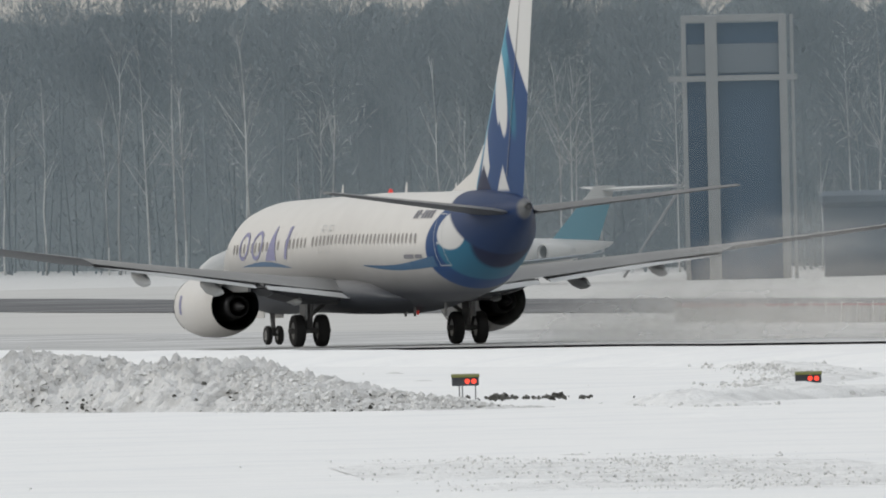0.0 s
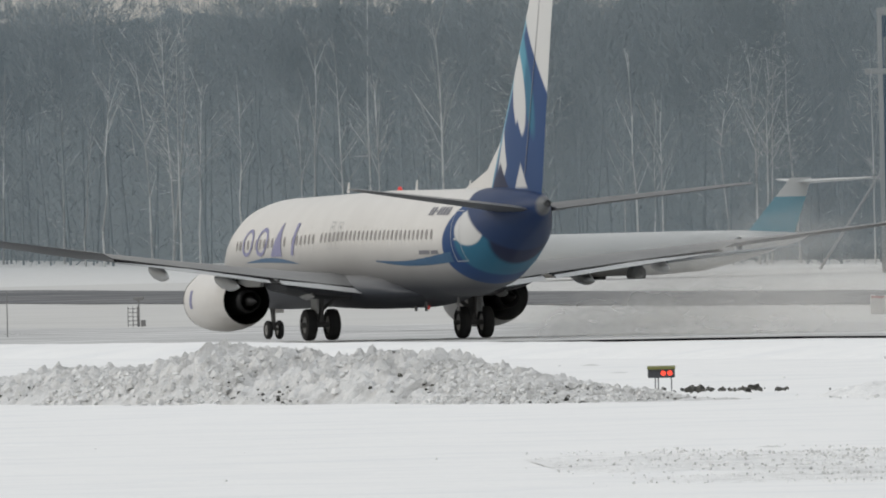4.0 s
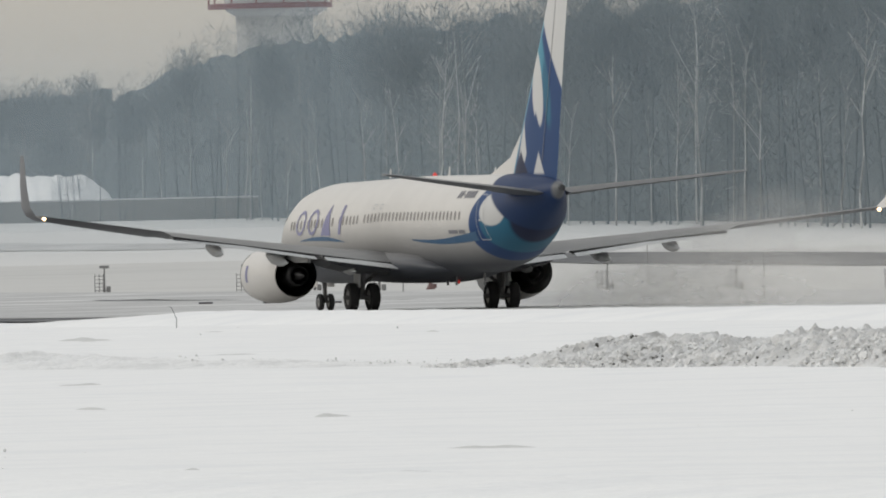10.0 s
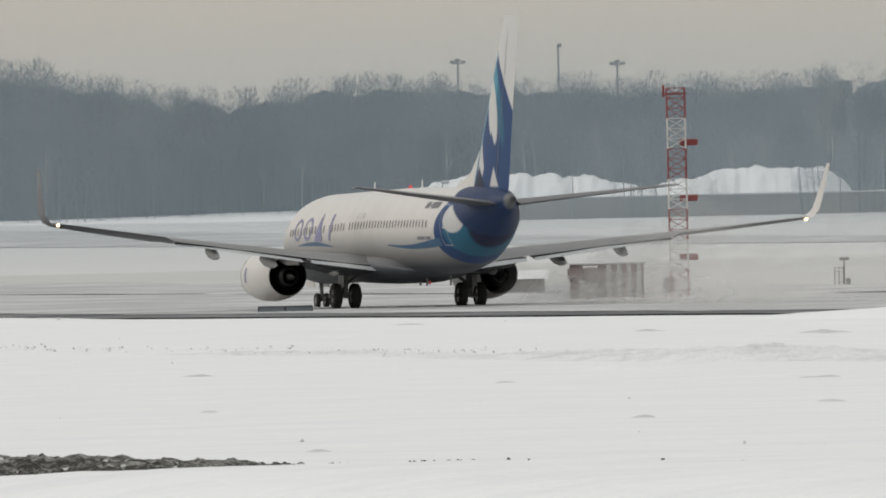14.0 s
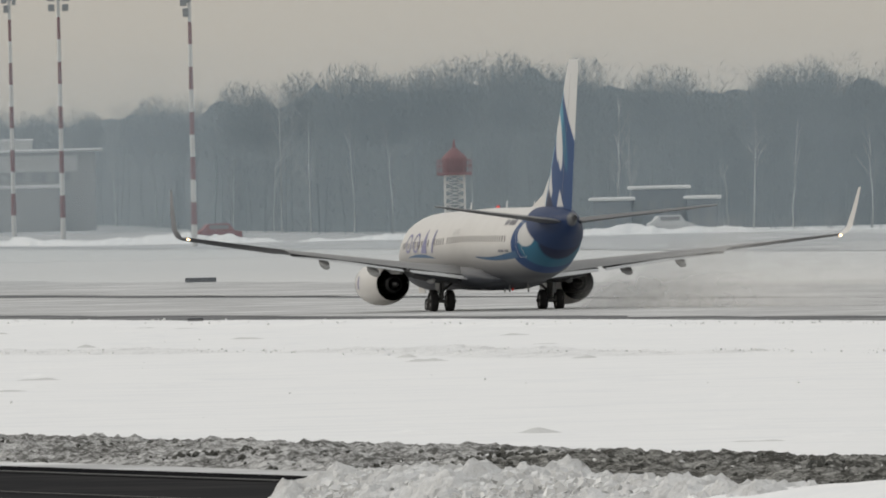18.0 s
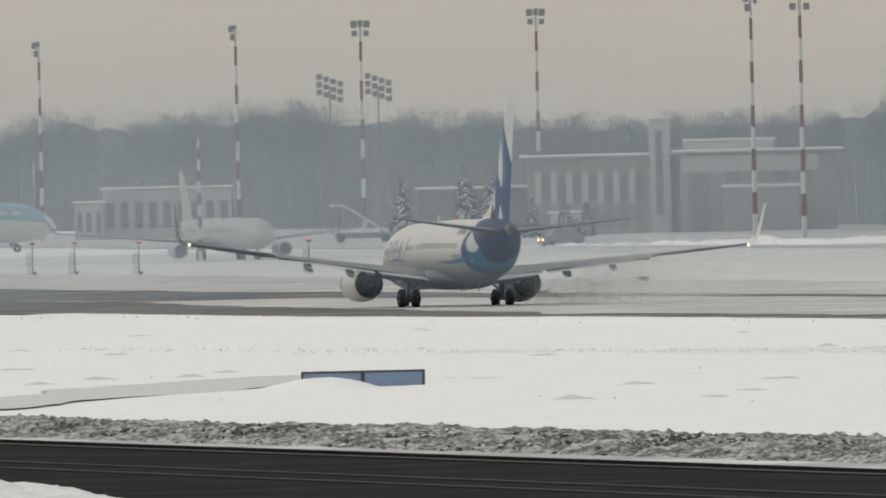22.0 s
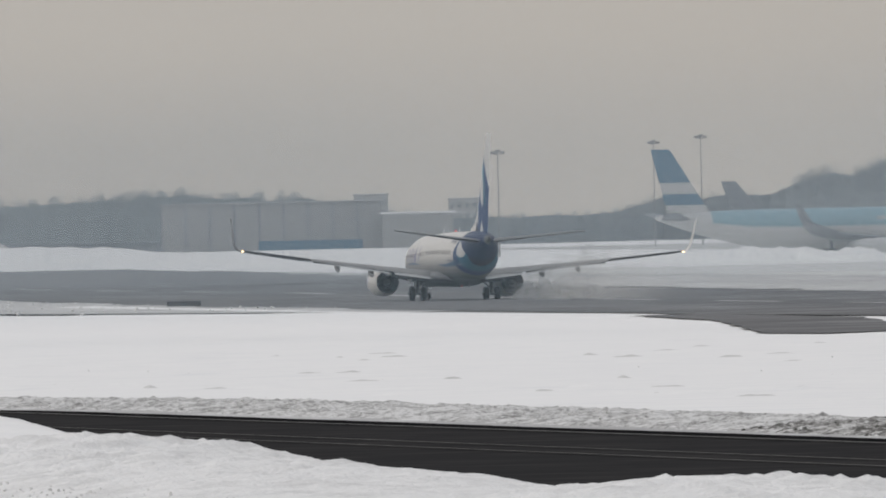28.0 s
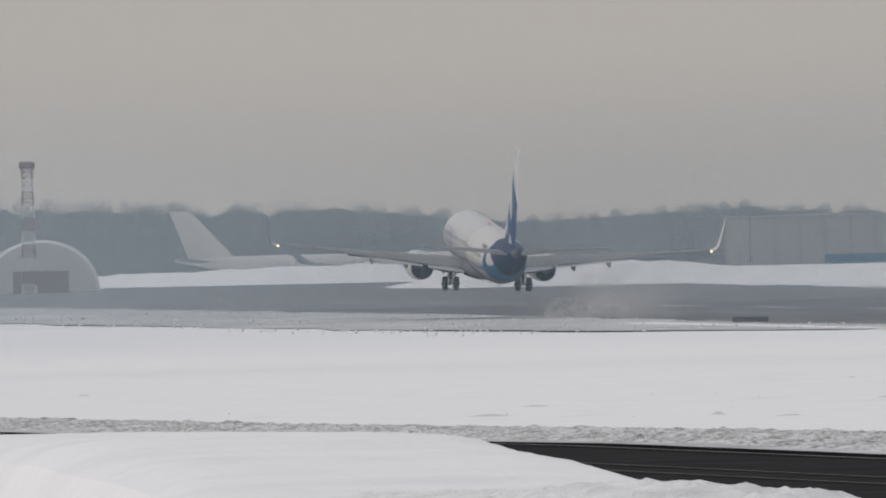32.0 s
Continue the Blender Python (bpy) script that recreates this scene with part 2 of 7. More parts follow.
build_ground()
strip("runway", RUNWAY, [(600, 300, 330), (760, 268, 306), (860, 245, 296), (960, 242, 294), (3600, 242, 296)], 0.06, "frosty asphalt runway swept by blown snow", "runway", wave=1.5)
strip("taxiway", ASPHALT, [(330, 75, 97.2), (2600, 75, 97.2)], 0.05, "dark wet asphalt taxiway between snow banks", "taxiway")


strip("taxiway_edge", WET_EDGE, [(330, 95.9, 97.25), (2600, 95.9, 97.25)], 0.07, "wet dark edge of the taxiway", "taxiway", wave=.12)
strip("slush_line", SLUSH, [(330, 97.25, 99.2), (2600, 97.25, 99.2)], 0.06, "grey slush pushed to the taxiway's edge", "snow", wave=.3)


# ---------------------------------------------------------------- snow banks and clods
def ridge(name, mat, rows, width, label, rough=0.25, step=0.35, seed=0.0, lean=0.0, category="snow bank", fine=1.0, flat=0.0, taper=4.0):
    """A bank of snow along rows of (y, x, height): a heap in section, broken up by lumps of two sizes."""
    ys = np.arange(rows[0][0], rows[-1][0] + 0.01, step)
    yk = [r[0] for r in rows]
    n = max(8, int(width / (step * 0.9)))
    vs, fs = [], []
    for y in ys:
        x, h = float(np.interp(y, yk, [r[1] for r in rows])), float(np.interp(y, yk, [r[2] for r in rows]))
        end = max(0.0, min(1.0, (y - ys[0]) / taper, (ys[-1] - y) / taper))
        end = end * end * (3 - 2 * end)
        for i in range(n + 1):
            u = i / n * 2 - 1
            hump = max(0.0, 1 - abs(u) ** (2.0 + 4 * flat)) ** (1.0 - 0.4 * flat)
            p = Vector((x + u * width / 2 + lean * hump, y, seed))
            lump = noise.noise(p * 0.55) * 0.4 + noise.noise(p * 1.6 * fine) * 0.4 + (abs(noise.noise(p * 2.9 * fine)) - .2) * 0.32 + noise.noise(p * 6.5 * fine) * 0.12
            z = land(y) + h * hump * (1 + rough * 0.6 * lump) + rough * (0.25 + 0.5 * min(h, 1.2)) * lump * min(1.0, hump * 3)
            z = land(y) + (z - land(y)) * end - 0.05
            vs.append((p.x, y, z))
    m = n + 1
    for r in range(len(ys) - 1):
        fs += [(r * m + i, r * m + i + 1, (r + 1) * m + i + 1, (r + 1) * m + i) for i in range(n)]
    return solid(name, Mesh().add(vs, fs), mat, label, category, kind="stuff", smooth=30)


def clods(name, mat, count, place, size, label, seed):
    """Loose lumps joined into one mesh; place(random) gives x, y, height above the ground."""
    rnd = random.Random(seed)
    me = Mesh()
    shape = [(-1, -.8, -.6), (.9, -1, -.6), (1, .8, -.6), (-.8, 1, -.6), (-.6, -.5, .7), (.5, -.7, .9), (.7, .4, .6), (-.5, .6, .8)]
    quads = [(3, 2, 1, 0), (4, 5, 6, 7), (0, 1, 5, 4), (1, 2, 6, 5), (2, 3, 7, 6), (3, 0, 4, 7)]
    for _ in range(count):
        x, y, z = place(rnd)
        for _ in range(6):
            if noise.noise((x * .5, y * .16, seed)) + .35 * noise.noise((x * 1.7, y * .6, seed)) > rnd.uniform(-.25, .35):
                break
            x, y, z = place(rnd)
        s = size * (0.35 + rnd.random() ** 3 * 1.4)
        t = Euler((rnd.uniform(-.6, .6), rnd.uniform(-.6, .6), rnd.uniform(0, 6.3))).to_matrix()
        me.add([t @ Vector((a * rnd.uniform(.6, 1), b * rnd.uniform(.6, 1), c * rnd.uniform(.5, .9))) * s + Vector((x, y, land(y) + z + s * 0.3)) for a, b, c in shape], quads)
    return solid(name, me, mat, label, "snow lumps", kind="stuff", smooth=50)


PILE = [(564, 188, .02), (570, 187, .06), (574, 187, .14), (578, 186, .5), (583, 186, .8), (588, 185, 1.3), (592, 185, 1.05), (597, 184, 1.45), (602, 184, 1.0), (608, 184, .85), (612, 184, .9), (618, 183, .5), (621, 183, .8), (624, 183, .55), (627, 183, .85), (630, 182, .35), (634, 182, .1)]
ridge("snow_pile", SNOW_LUMP, PILE, 6.0, "long heap of ploughed lumpy snow beside the runway", 0.5, 0.11, 2.0, category="snow pile", fine=2.2)
ridge("snow_windrow", SNOW_BANK, [(632, 181, 0.12), (640, 180, 0.18), (660, 179, 0.15), (672, 178, 0.36), (680, 178, 0.24), (695, 178, 0.18)] + [(y, float(np.interp(y, [700, 800, 880, 940, 1020], [178, 176, 184, 185, 182])), 0.05 + 0.42 * max(0.0, noise.noise((y * .09, 4.4, 0)) + .1) * (1 if y < 960 else .4)) for y in range(700, 1021, 6)], 6.0, "low broken windrow of ploughed snow along the runway", 0.45, 0.2, 5.0, fine=1.9, taper=20.0)
ridge("snow_windrow", SNOW_BANK, [(560, 190, .14), (575, 193, .38), (590, 204, .2), (606, 207, .18), (622, 212, .12), (640, 220, .14), (700, 238, .12)], 3.0, "low windrow of ploughed snow by the guard lights", 0.55, 0.25, 8.0, fine=1.5)
BERM = [(395, 105.0, .24), (460, 103.6, .36), (520, 102.5, .38), (600, 101.9, .32), (700, 102.0, .32), (820, 102.5, .3), (1100, 102.8, .28)]


def berm_at(y, k):
    return float(np.interp(y, [r[0] for r in BERM], [r[k] for r in BERM]))


ridge("snow_berm", SNOW_BROWN, [(y, berm_at(y, 1), berm_at(y, 2) ) for y in range(395, 486, 10)], 8.0, "brown slush berm thrown up beside the taxiway", 0.6, 0.2, 11.0, fine=2.4, taper=12.0)
ridge("snow_berm", SNOW_GRIT, [(y, berm_at(y, 1), berm_at(y, 2)) for y in range(466, 670, 12)], 8.0, "gritty grey slush berm beside the taxiway", 0.6, 0.2, 12.0, fine=2.2, taper=14.0)
ridge("snow_berm", SNOW_DIRTY, [(y, berm_at(y, 1), berm_at(y, 2)) for y in range(600, 1101, 20)], 8.0, "grey dirty snow berm beside the taxiway", 0.5, 0.3, 13.0, fine=1.9, taper=30.0)
ridge("snow_berm", SNOW_BANK, [(408, 139, .0), (425, 143, .03), (445, 149, .04), (470, 156, .02), (484, 160, .0)], 11.0, "rough grey patch of ploughed snow", 0.6, 0.2, 17.0, fine=1.8, taper=26.0)
ridge("snow_bank", SNOW, [(590, 240, .1), (620, 238, .45), (700, 237, .45), (830, 237, .45), (868, 237, .5), (885, 237, .22), (900, 237, .06), (1005, 237, .05), (1020, 237, .2), (1060, 237, .26), (1130, 237, .3), (1180, 236, .22), (1270, 236, .34), (1360, 236, .25), (1440, 237, .3), (1480, 237, -.06), (1640, 237, -.06), (1700, 237, .12), (1900, 237, .14)], 10.0, "low snow bank along the runway edge", 0.12, 0.9, 37.0, taper=10.0)
FRONT = [(330, 66, .1), (412, 68, .25), (424, 68, .6), (434, 68, .98), (447, 68, .95), (459, 68, .70), (470, 68, .34), (485, 68, .37), (497, 68, .48), (506, 68, .74), (517, 68, .78), (532, 68, .9), (538, 68, 1.25), (550, 68, 1.02), (562, 68, .88), (613, 68, .5), (660, 68, .2)]
ridge("snow_bank", SNOW_BANK, FRONT, 13.0, "long bank of stained snow in front of the taxiway", 0.26, 0.25, 21.0, fine=1.2)
ridge("snow_bank", SNOW, [(572, 68, .5), (580, 68.5, .85), (588, 69, 1.05), (598, 69, 1.4), (607, 69, 1.55), (614, 69, 1.8), (671, 69, 1.54), (705, 69, 1.28), (900, 69, 1.0)], 12.0, "smooth flat-topped snow bank across the taxiway", 0.03, 0.8, 24.0, flat=1.0)
ridge("snow_bank", SNOW, [(250, 84, 1.9), (339, 84, 1.48), (350, 84, 1.32), (367, 84, .95), (385, 84, .5), (396, 84, .3), (410, 84, .05)], 16.0, "smooth snow bank over the taxiway's shoulder", 0.04, 0.6, 27.0, flat=0.4)
ridge("snow_pile", SNOW_LUMP, [(348, 80, .9), (355, 80, 1.05), (361, 80, 1.12), (365, 80, 1.0), (369, 80, 1.12), (372, 80, 1.28), (375, 80, 1.2), (380, 80, 1.0), (382, 80, 1.25), (384, 80, .95), (387, 80, .5), (390, 80, .1)], 6.0, "chunky heap of broken snow by the taxiway", 0.5, 0.1, 31.0, category="snow pile", fine=1.1)


# ---------------------------------------------------------------- the airliner that takes off
WHITE_PAINT = material("aircraft_white_paint", (0.60, 0.585, 0.56), 0.4, scale=0.6, amount=0.06, other=(0.50, 0.49, 0.465), stain=0.25)
GREY_PAINT = material("aircraft_grey_paint", (0.42, 0.43, 0.43), 0.4, scale=0.8, amount=0.1, other=(0.34, 0.34, 0.33), stain=0.3)
BELLY_PAINT = material("aircraft_belly_grey", (0.15, 0.153, 0.16), 0.5, scale=0.8, amount=0.2, other=(0.09, 0.09, 0.095), stain=0.4)
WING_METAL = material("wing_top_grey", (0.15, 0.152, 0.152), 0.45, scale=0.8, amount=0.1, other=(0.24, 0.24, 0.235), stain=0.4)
# very dark grey: the shade below wings and tailplanes, put into the colour
WING_SHADE = material("wing_painted_shade", (0.06, 0.064, 0.07), 0.5, scale=0.8, amount=0.2)
BARE_METAL = material("bare_metal", (0.55, 0.54, 0.52), 0.35, 0.8, scale=2, amount=0.15)
EXHAUST = material("dark_exhaust", (0.03, 0.03, 0.032), 0.5, 0.4, scale=2, amount=0.3)
TYRE = material("tyre_rubber", (0.022, 0.022, 0.023), 0.8, scale=3, amount=0.3)
HUB = material("wheel_hub", (0.24, 0.24, 0.235), 0.4, 0.6, scale=3, amount=0.2)
STRUT = material("gear_strut", (0.16, 0.16, 0.16), 0.5, 0.3, scale=3, amount=0.2)
GLASS_DARK = material("cabin_window", (0.21, 0.20, 0.20), 0.15, scale=3, amount=0.1, spec=0.6)
LETTER = material("livery_violet_blue", (0.19, 0.19, 0.33), 0.4, scale=2, amount=0.08)
WAVE_BLUE = material("livery_wave_blue", (0.03, 0.095, 0.185), 0.4, scale=2, amount=0.08)
DARK_MARK = material("dark_marking", (0.17, 0.17, 0.19), 0.5, scale=2, amount=0.1)
LAMP_RED = material("red_beacon", (0.8, 0.06, 0.05), 0.3, emit=0.1)
LAMP_WHITE = material("white_position_light", (1.0, 0.66, 0.36), 0.3, emit=6.0)


def livery(name, layers):
    """White paint with shapes in object space: each layer is (kind, values, colour, edge)."""
    m = bpy.data.materials.new(name)
    m.use_nodes = True
    n, l = m.node_tree.nodes, m.node_tree.links
    b = n["Principled BSDF"]
    b.inputs["Roughness"].default_value, b.inputs["Specular IOR Level"].default_value = 0.5, 0.25
    co = n.new("ShaderNodeTexCoord")
    sep = n.new("ShaderNodeSeparateXYZ")
    l.new(co.outputs["Object"], sep.inputs[0])
    no = n.new("ShaderNodeTexNoise")
    no.inputs["Scale"].default_value, no.inputs["Detail"].default_value = 0.9, 5
    l.new(co.outputs["Object"], no.inputs["Vector"])

    def op(kind, a, c=0.0):
        q = n.new("ShaderNodeMath")
        q.operation = kind
        for s, v in ((0, a), (1, c)):
            if isinstance(v, (int, float)):
                q.inputs[s].default_value = v
            else:
                l.new(v, q.inputs[s])
        return q.outputs[0]

    Y, Z = sep.outputs[1], sep.outputs[2]
    first = n.new("ShaderNodeMix")
    first.data_type = 'RGBA'
    first.inputs[6].default_value = (0.63, 0.615, 0.585, 1)
    first.inputs[7].default_value = (0.55, 0.535, 0.51, 1)
    l.new(no.outputs["Fac"], first.inputs[0])
    last = first.outputs[2]
    for kind, val, col, edge in layers:
        if kind == "ellipse":      # y, z, radius in y, radius in z, tilt
            cy, cz, ry, rz, tilt = val
            dy, dz = op('SUBTRACT', Y, cy), op('SUBTRACT', Z, cz)
            c, s = math.cos(tilt), math.sin(tilt)
            u = op('DIVIDE', op('ADD', op('MULTIPLY', dy, c), op('MULTIPLY', dz, s)), ry)
            v = op('DIVIDE', op('SUBTRACT', op('MULTIPLY', dz, c), op('MULTIPLY', dy, s)), rz)
            d = op('SUBTRACT', 1.0, op('SQRT', op('ADD', op('MULTIPLY', u, u), op('MULTIPLY', v, v))))
        elif kind == "half":       # inside where a*y + b*z + c > 0
            d = op('ADD', op('ADD', op('MULTIPLY', Y, val[0]), op('MULTIPLY', Z, val[1])), val[2])
        elif kind == "peak":       # below an apex y, z that widens downwards by k
            d = op('SUBTRACT', op('MULTIPLY', op('SUBTRACT', val[1], Z), val[2]), op('ABSOLUTE', op('SUBTRACT', Y, val[0])))
        else:                      # "bowl": y < y0 + k * (z - z0)^2
            dz = op('SUBTRACT', Z, val[1])
            d = op('SUBTRACT', op('ADD', op('MULTIPLY', op('MULTIPLY', dz, dz), val[2]), val[0]), Y)
        f = n.new("ShaderNodeMapRange")
        f.inputs[1].default_value, f.inputs[2].default_value = -edge, edge
        l.new(d, f.inputs[0])
        mx = n.new("ShaderNodeMix")
        mx.data_type = 'RGBA'
        l.new(f.outputs[0], mx.inputs[0])
        l.new(last, mx.inputs[6])
        mx.inputs[7].default_value = (*col, 1)
        last = mx.outputs[2]
    l.new(last, b.inputs["Base Color"])
    return m


NAVY, TEAL, PALE, BLUE = (0.005, 0.011, 0.045), (0.017, 0.115, 0.195), (0.54, 0.54, 0.53), (0.008, 0.045, 0.145)
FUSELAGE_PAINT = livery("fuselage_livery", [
    # belly grey with a wide soft edge that paints in the underside's shade
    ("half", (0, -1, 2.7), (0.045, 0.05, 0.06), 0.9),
    ("bowl", (-11.4, 3.2, -0.5), BLUE, 0.06),
    ("bowl", (-12.5, 3.3, -0.75), TEAL, 0.10),
    ("half", (-1.0, -0.55, -13.0), NAVY, 0.12),
    ("ellipse", (-13.75, 4.0, 1.25, 0.66, -0.18), PALE, 0.05),
    ("ellipse", (-16.7, 3.7, 0.45, 0.6, 0.3), (0.20, 0.23, 0.26), 0.25),
    ("half", (-0.62, 1.0, -12.75), (0.008, 0.028, 0.09), 0.08),
    ("half", (-1, 0, -17.95), (0.12, 0.125, 0.13), 0.1)])
FIN_PAINT = livery("fin_livery", [
    ("half", (0, 1, -3), BLUE, 0.10),
    ("half", (1.0, 0.75, 8.35), (0.11, 0.27, 0.36), 0.10),
    ("ellipse", (-15.9, 10.2, 0.55, 1.5, -0.62), (0.06, 0.24, 0.33), 0.2),
    ("ellipse", (-16.95, 8.4, 0.4, 1.3, -0.2), TEAL, 0.2),
    ("ellipse", (-15.75, 8.6, 0.72, 1.5, -0.25), PALE, 0.07),
    ("peak", (-13.8, 7.4, 0.43), PALE, 0.06),
    ("peak", (-15.6, 7.7, 0.78), BLUE, 0.06),
    ("peak", (-13.5, 6.2, 1.2), NAVY, 0.08),
    ("peak", (-15.9, 6.15, 0.72), PALE, 0.06),
    ("half", (-0.767, 0.633, -19.73), PALE, 0.05),
    ("half", (0, -1, 5.3), BLUE, 0.06)])

BODY = [(19.6, 2.72, .04, .04), (19.45, 2.74, .28, .30), (19.1, 2.8, .56, .6), (18.4, 2.9, .95, 1.0), (17.5, 3.0, 1.27, 1.34), (16.4, 3.12, 1.55, 1.64), (15.0, 3.23, 1.77, 1.87), (13.5, 3.29, 1.87, 1.98), (12, 3.3, 1.88, 2.0), (8, 3.3, 1.88, 2.0), (4, 3.3, 1.88, 2.0), (0, 3.3, 1.88, 2.0), (-3, 3.3, 1.88, 2.0), (-5.5, 3.32, 1.88, 1.98), (-7.5, 3.4, 1.86, 1.9), (-9.5, 3.42, 1.85, 1.9), (-11.5, 3.55, 1.75, 1.78), (-13.2, 3.78, 1.55, 1.56), (-14.8, 4.05, 1.28, 1.28), (-16.2, 4.34, .86, .90), (-17.3, 4.55, .50, .60), (-18.0, 4.68, .25, .33), (-18.5, 4.74, .10, .13)]


BODY = [(y, z - 0.017 * max(0.0, y), w, h) for y, z, w, h in BODY]


def body_at(y):
    ys = [b[0] for b in BODY][::-1]
    return [float(np.interp(y, ys, [b[k] for b in BODY][::-1])) for k in (1, 2, 3)]


def skin(y, z, side=-1, out=0.012):
    """A point on the fuselage's side at that height."""
    zc, w, h = body_at(y)
    u = max(-0.98, min(0.98, (z - zc) / h))
    return Vector((side * (w * math.sqrt(1 - u * u) + out), y, z))


def patch(y0, y1, z0, z1, ny, nz, side=-1, out=0.012, shape=None):
    """A thin piece of the skin between two places and heights; shape bends it."""
    vs, fs = [], []
    for i in range(ny + 1):
        for k in range(nz + 1):
            y, z = y0 + (y1 - y0) * i / ny, z0 + (z1 - z0) * k / nz
            if shape:
                y, z = shape(i / ny, k / nz)
            vs.append(skin(y, z, side, out))
    for i in range(ny):
        fs += [(i * (nz + 1) + k, (i + 1) * (nz + 1) + k, (i + 1) * (nz + 1) + k + 1, i * (nz + 1) + k + 1) for k in range(nz)]
    return vs, fs


def foil(x, y_le, chord, z, thick, camber=0.02, droop=0.0, n=9):
    """A closed wing section at x, its leading edge at y_le, running aft."""
    top, low = [], []
    for i in range(n + 1):
        u = (1 - math.cos(math.pi * i / n)) / 2
        t = thick * chord * 2.6 * (math.sqrt(u) * 0.45 - 0.15 * u - 0.30 * u * u) * 1.15
        c = camber * chord * math.sin(math.pi * u) - droop * u * u
        top.append((x, y_le - u * chord, z + c + max(t, 0.006)))
        low.append((x, y_le - u * chord, z + c - max(t, 0.006) * 0.8))
    return top + low[::-1][1:-1]


def mirror(rings):
    return [[(-p[0], p[1], p[2]) for p in r] for r in rings]


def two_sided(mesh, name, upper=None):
    """A wing's mesh: its own colour on top, painted shade on faces turned down."""
    me = mesh.mesh(name, [upper or WING_METAL, WING_SHADE], 40)
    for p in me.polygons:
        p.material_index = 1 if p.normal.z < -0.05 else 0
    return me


def build_airliner():
    plane = base("airliner", pose(263.5, 815.6, 0.37), "white twin-jet airliner with blue and teal tail on the runway", "airplane")
    # fuselage
    ys = [19.6, 19.45, 19.1, 18.7, 18.2, 17.5, 16.7, 16, 15, 14, 13, 12, 9, 6, 3, 0, -2, -4, -5.5, -6.5, -7.5, -8.5, -9.5, -10.5, -11.5, -12.3, -13.2, -14, -14.8, -15.5, -16.2, -16.8, -17.3, -17.7, -18, -18.3, -18.5]
    rs = []
    for y in ys:
        zc, w, h = body_at(y)
        rs.append([(w * math.cos(q), y, zc + h * math.sin(q)) for q in (2 * math.pi * i / 56 for i in range(56))])
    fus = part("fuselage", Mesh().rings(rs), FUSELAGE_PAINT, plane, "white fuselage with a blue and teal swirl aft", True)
    part("exhaust_pipe", Mesh().lathe([(-18.4, .13), (-18.56, .11), (-18.52, .09), (-18.2, .08)], (0, 0, 4.74), "y", 18, False, True), EXHAUST, fus)
    # wing to body fairing
    fr = []
    for y, w, z0, z1 in ((7.5, .5, 1.35, 1.7), (6.5, 1.5, 1.2, 2.1), (4.5, 2.05, 1.12, 2.45), (1.5, 2.2, 1.08, 2.5), (-1.5, 2.2, 1.1, 2.45), (-3.5, 1.95, 1.2, 2.35), (-5.0, 1.5, 1.38, 2.0), (-6.2, .6, 1.5, 1.75)):
        fr.append([(w * abs(math.cos(q)) ** 0.7 * (1 if math.cos(q) >= 0 else -1), y, (z0 + z1) / 2 + (z1 - z0) / 2 * math.sin(q)) for q in (2 * math.pi * i / 28 for i in range(28))])
    part("wing_fairing", Mesh().rings(fr), FUSELAGE_PAINT, plane, "", 60)
    # cabin windows, each a rounded pane in its surround
    oval = [(0.115 * math.cos(q) * (abs(math.cos(q)) ** -0.3 if abs(math.cos(q)) > .05 else 1), 0.18 * math.sin(q)) for q in (2 * math.pi * i / 14 for i in range(14))]
    for side in (-1, 1):
        y = 14.0
        k = 0
        while y > -10.7:
            gap = (k in (13,)) or (k == 20)
            if not gap:
                vs = [skin(y + a, 3.72 - .024 * max(0, y) + c, side, 0.014) for a, c in oval]
                mm = Mesh().add(vs, [tuple(range(14))])
                part("cabin_window", mm, GLASS_DARK, fus)
            y -= 0.517
            k += 1
    # doors drawn by their seams
    for y, w, z0, z1 in ((-12.6, .76, 2.75, 4.55), (15.8, .86, 2.65, 4.5), (2.05, .5, 3.25, 4.22), (1.05, .5, 3.25, 4.22)):
        dm = Mesh()
        for a, b, c, d in ((y - w / 2, y - w / 2 + .03, z0, z1), (y + w / 2 - .03, y + w / 2, z0, z1), (y - w / 2, y + w / 2, z0, z0 + .03), (y - w / 2, y + w / 2, z1 - .03, z1)):
            dm.add(*patch(a, b, c, d, 2, 8, -1, 0.010))
        dm.add(*patch(y - .08, y + .12, z0 + .75, z0 + .83, 2, 1, -1, 0.012))
        part("door_outline", dm, GREY_PAINT, fus)
    # name and marks as plain shapes
    def slant(y0, w, z0, z1):
        return lambda u, v: (y0 - u * w - v * (z1 - z0) * 0.22, z0 + v * (z1 - z0))
    def bars(items, name, mat, label):
        mm = Mesh()
        for y, w, z0, z1 in items:
            mm.add(*patch(0, 0, 0, 0, 4, 6, -1, 0.018, slant(y, w, z0, z1)))
        part(name, mm, mat, fus, label)
    def ring_mark(yc, zc, ry, rz, t):
        vs, n = [], 24
        for k in range(n):
            q = 2 * math.pi * k / n
            for r in (1.0, t):
                z = zc + rz * r * math.sin(q)
                vs.append(skin(yc + ry * r * math.cos(q) - (z - zc) * .22, z, -1, 0.018))
        part("name_mark", Mesh().add(vs, [(2 * k, (2 * k + 2) % (2 * n), (2 * k + 3) % (2 * n), 2 * k + 1) for k in range(n)]), LETTER, fus, "violet-blue plain ring")
    ring_mark(12.45, 3.5, .66, .5, .74)
    ring_mark(10.65, 3.53, .70, .52, .74)
    tri = []
    for k in range(7):
        u = k / 6
        z = 3.0 + 1.22 * u
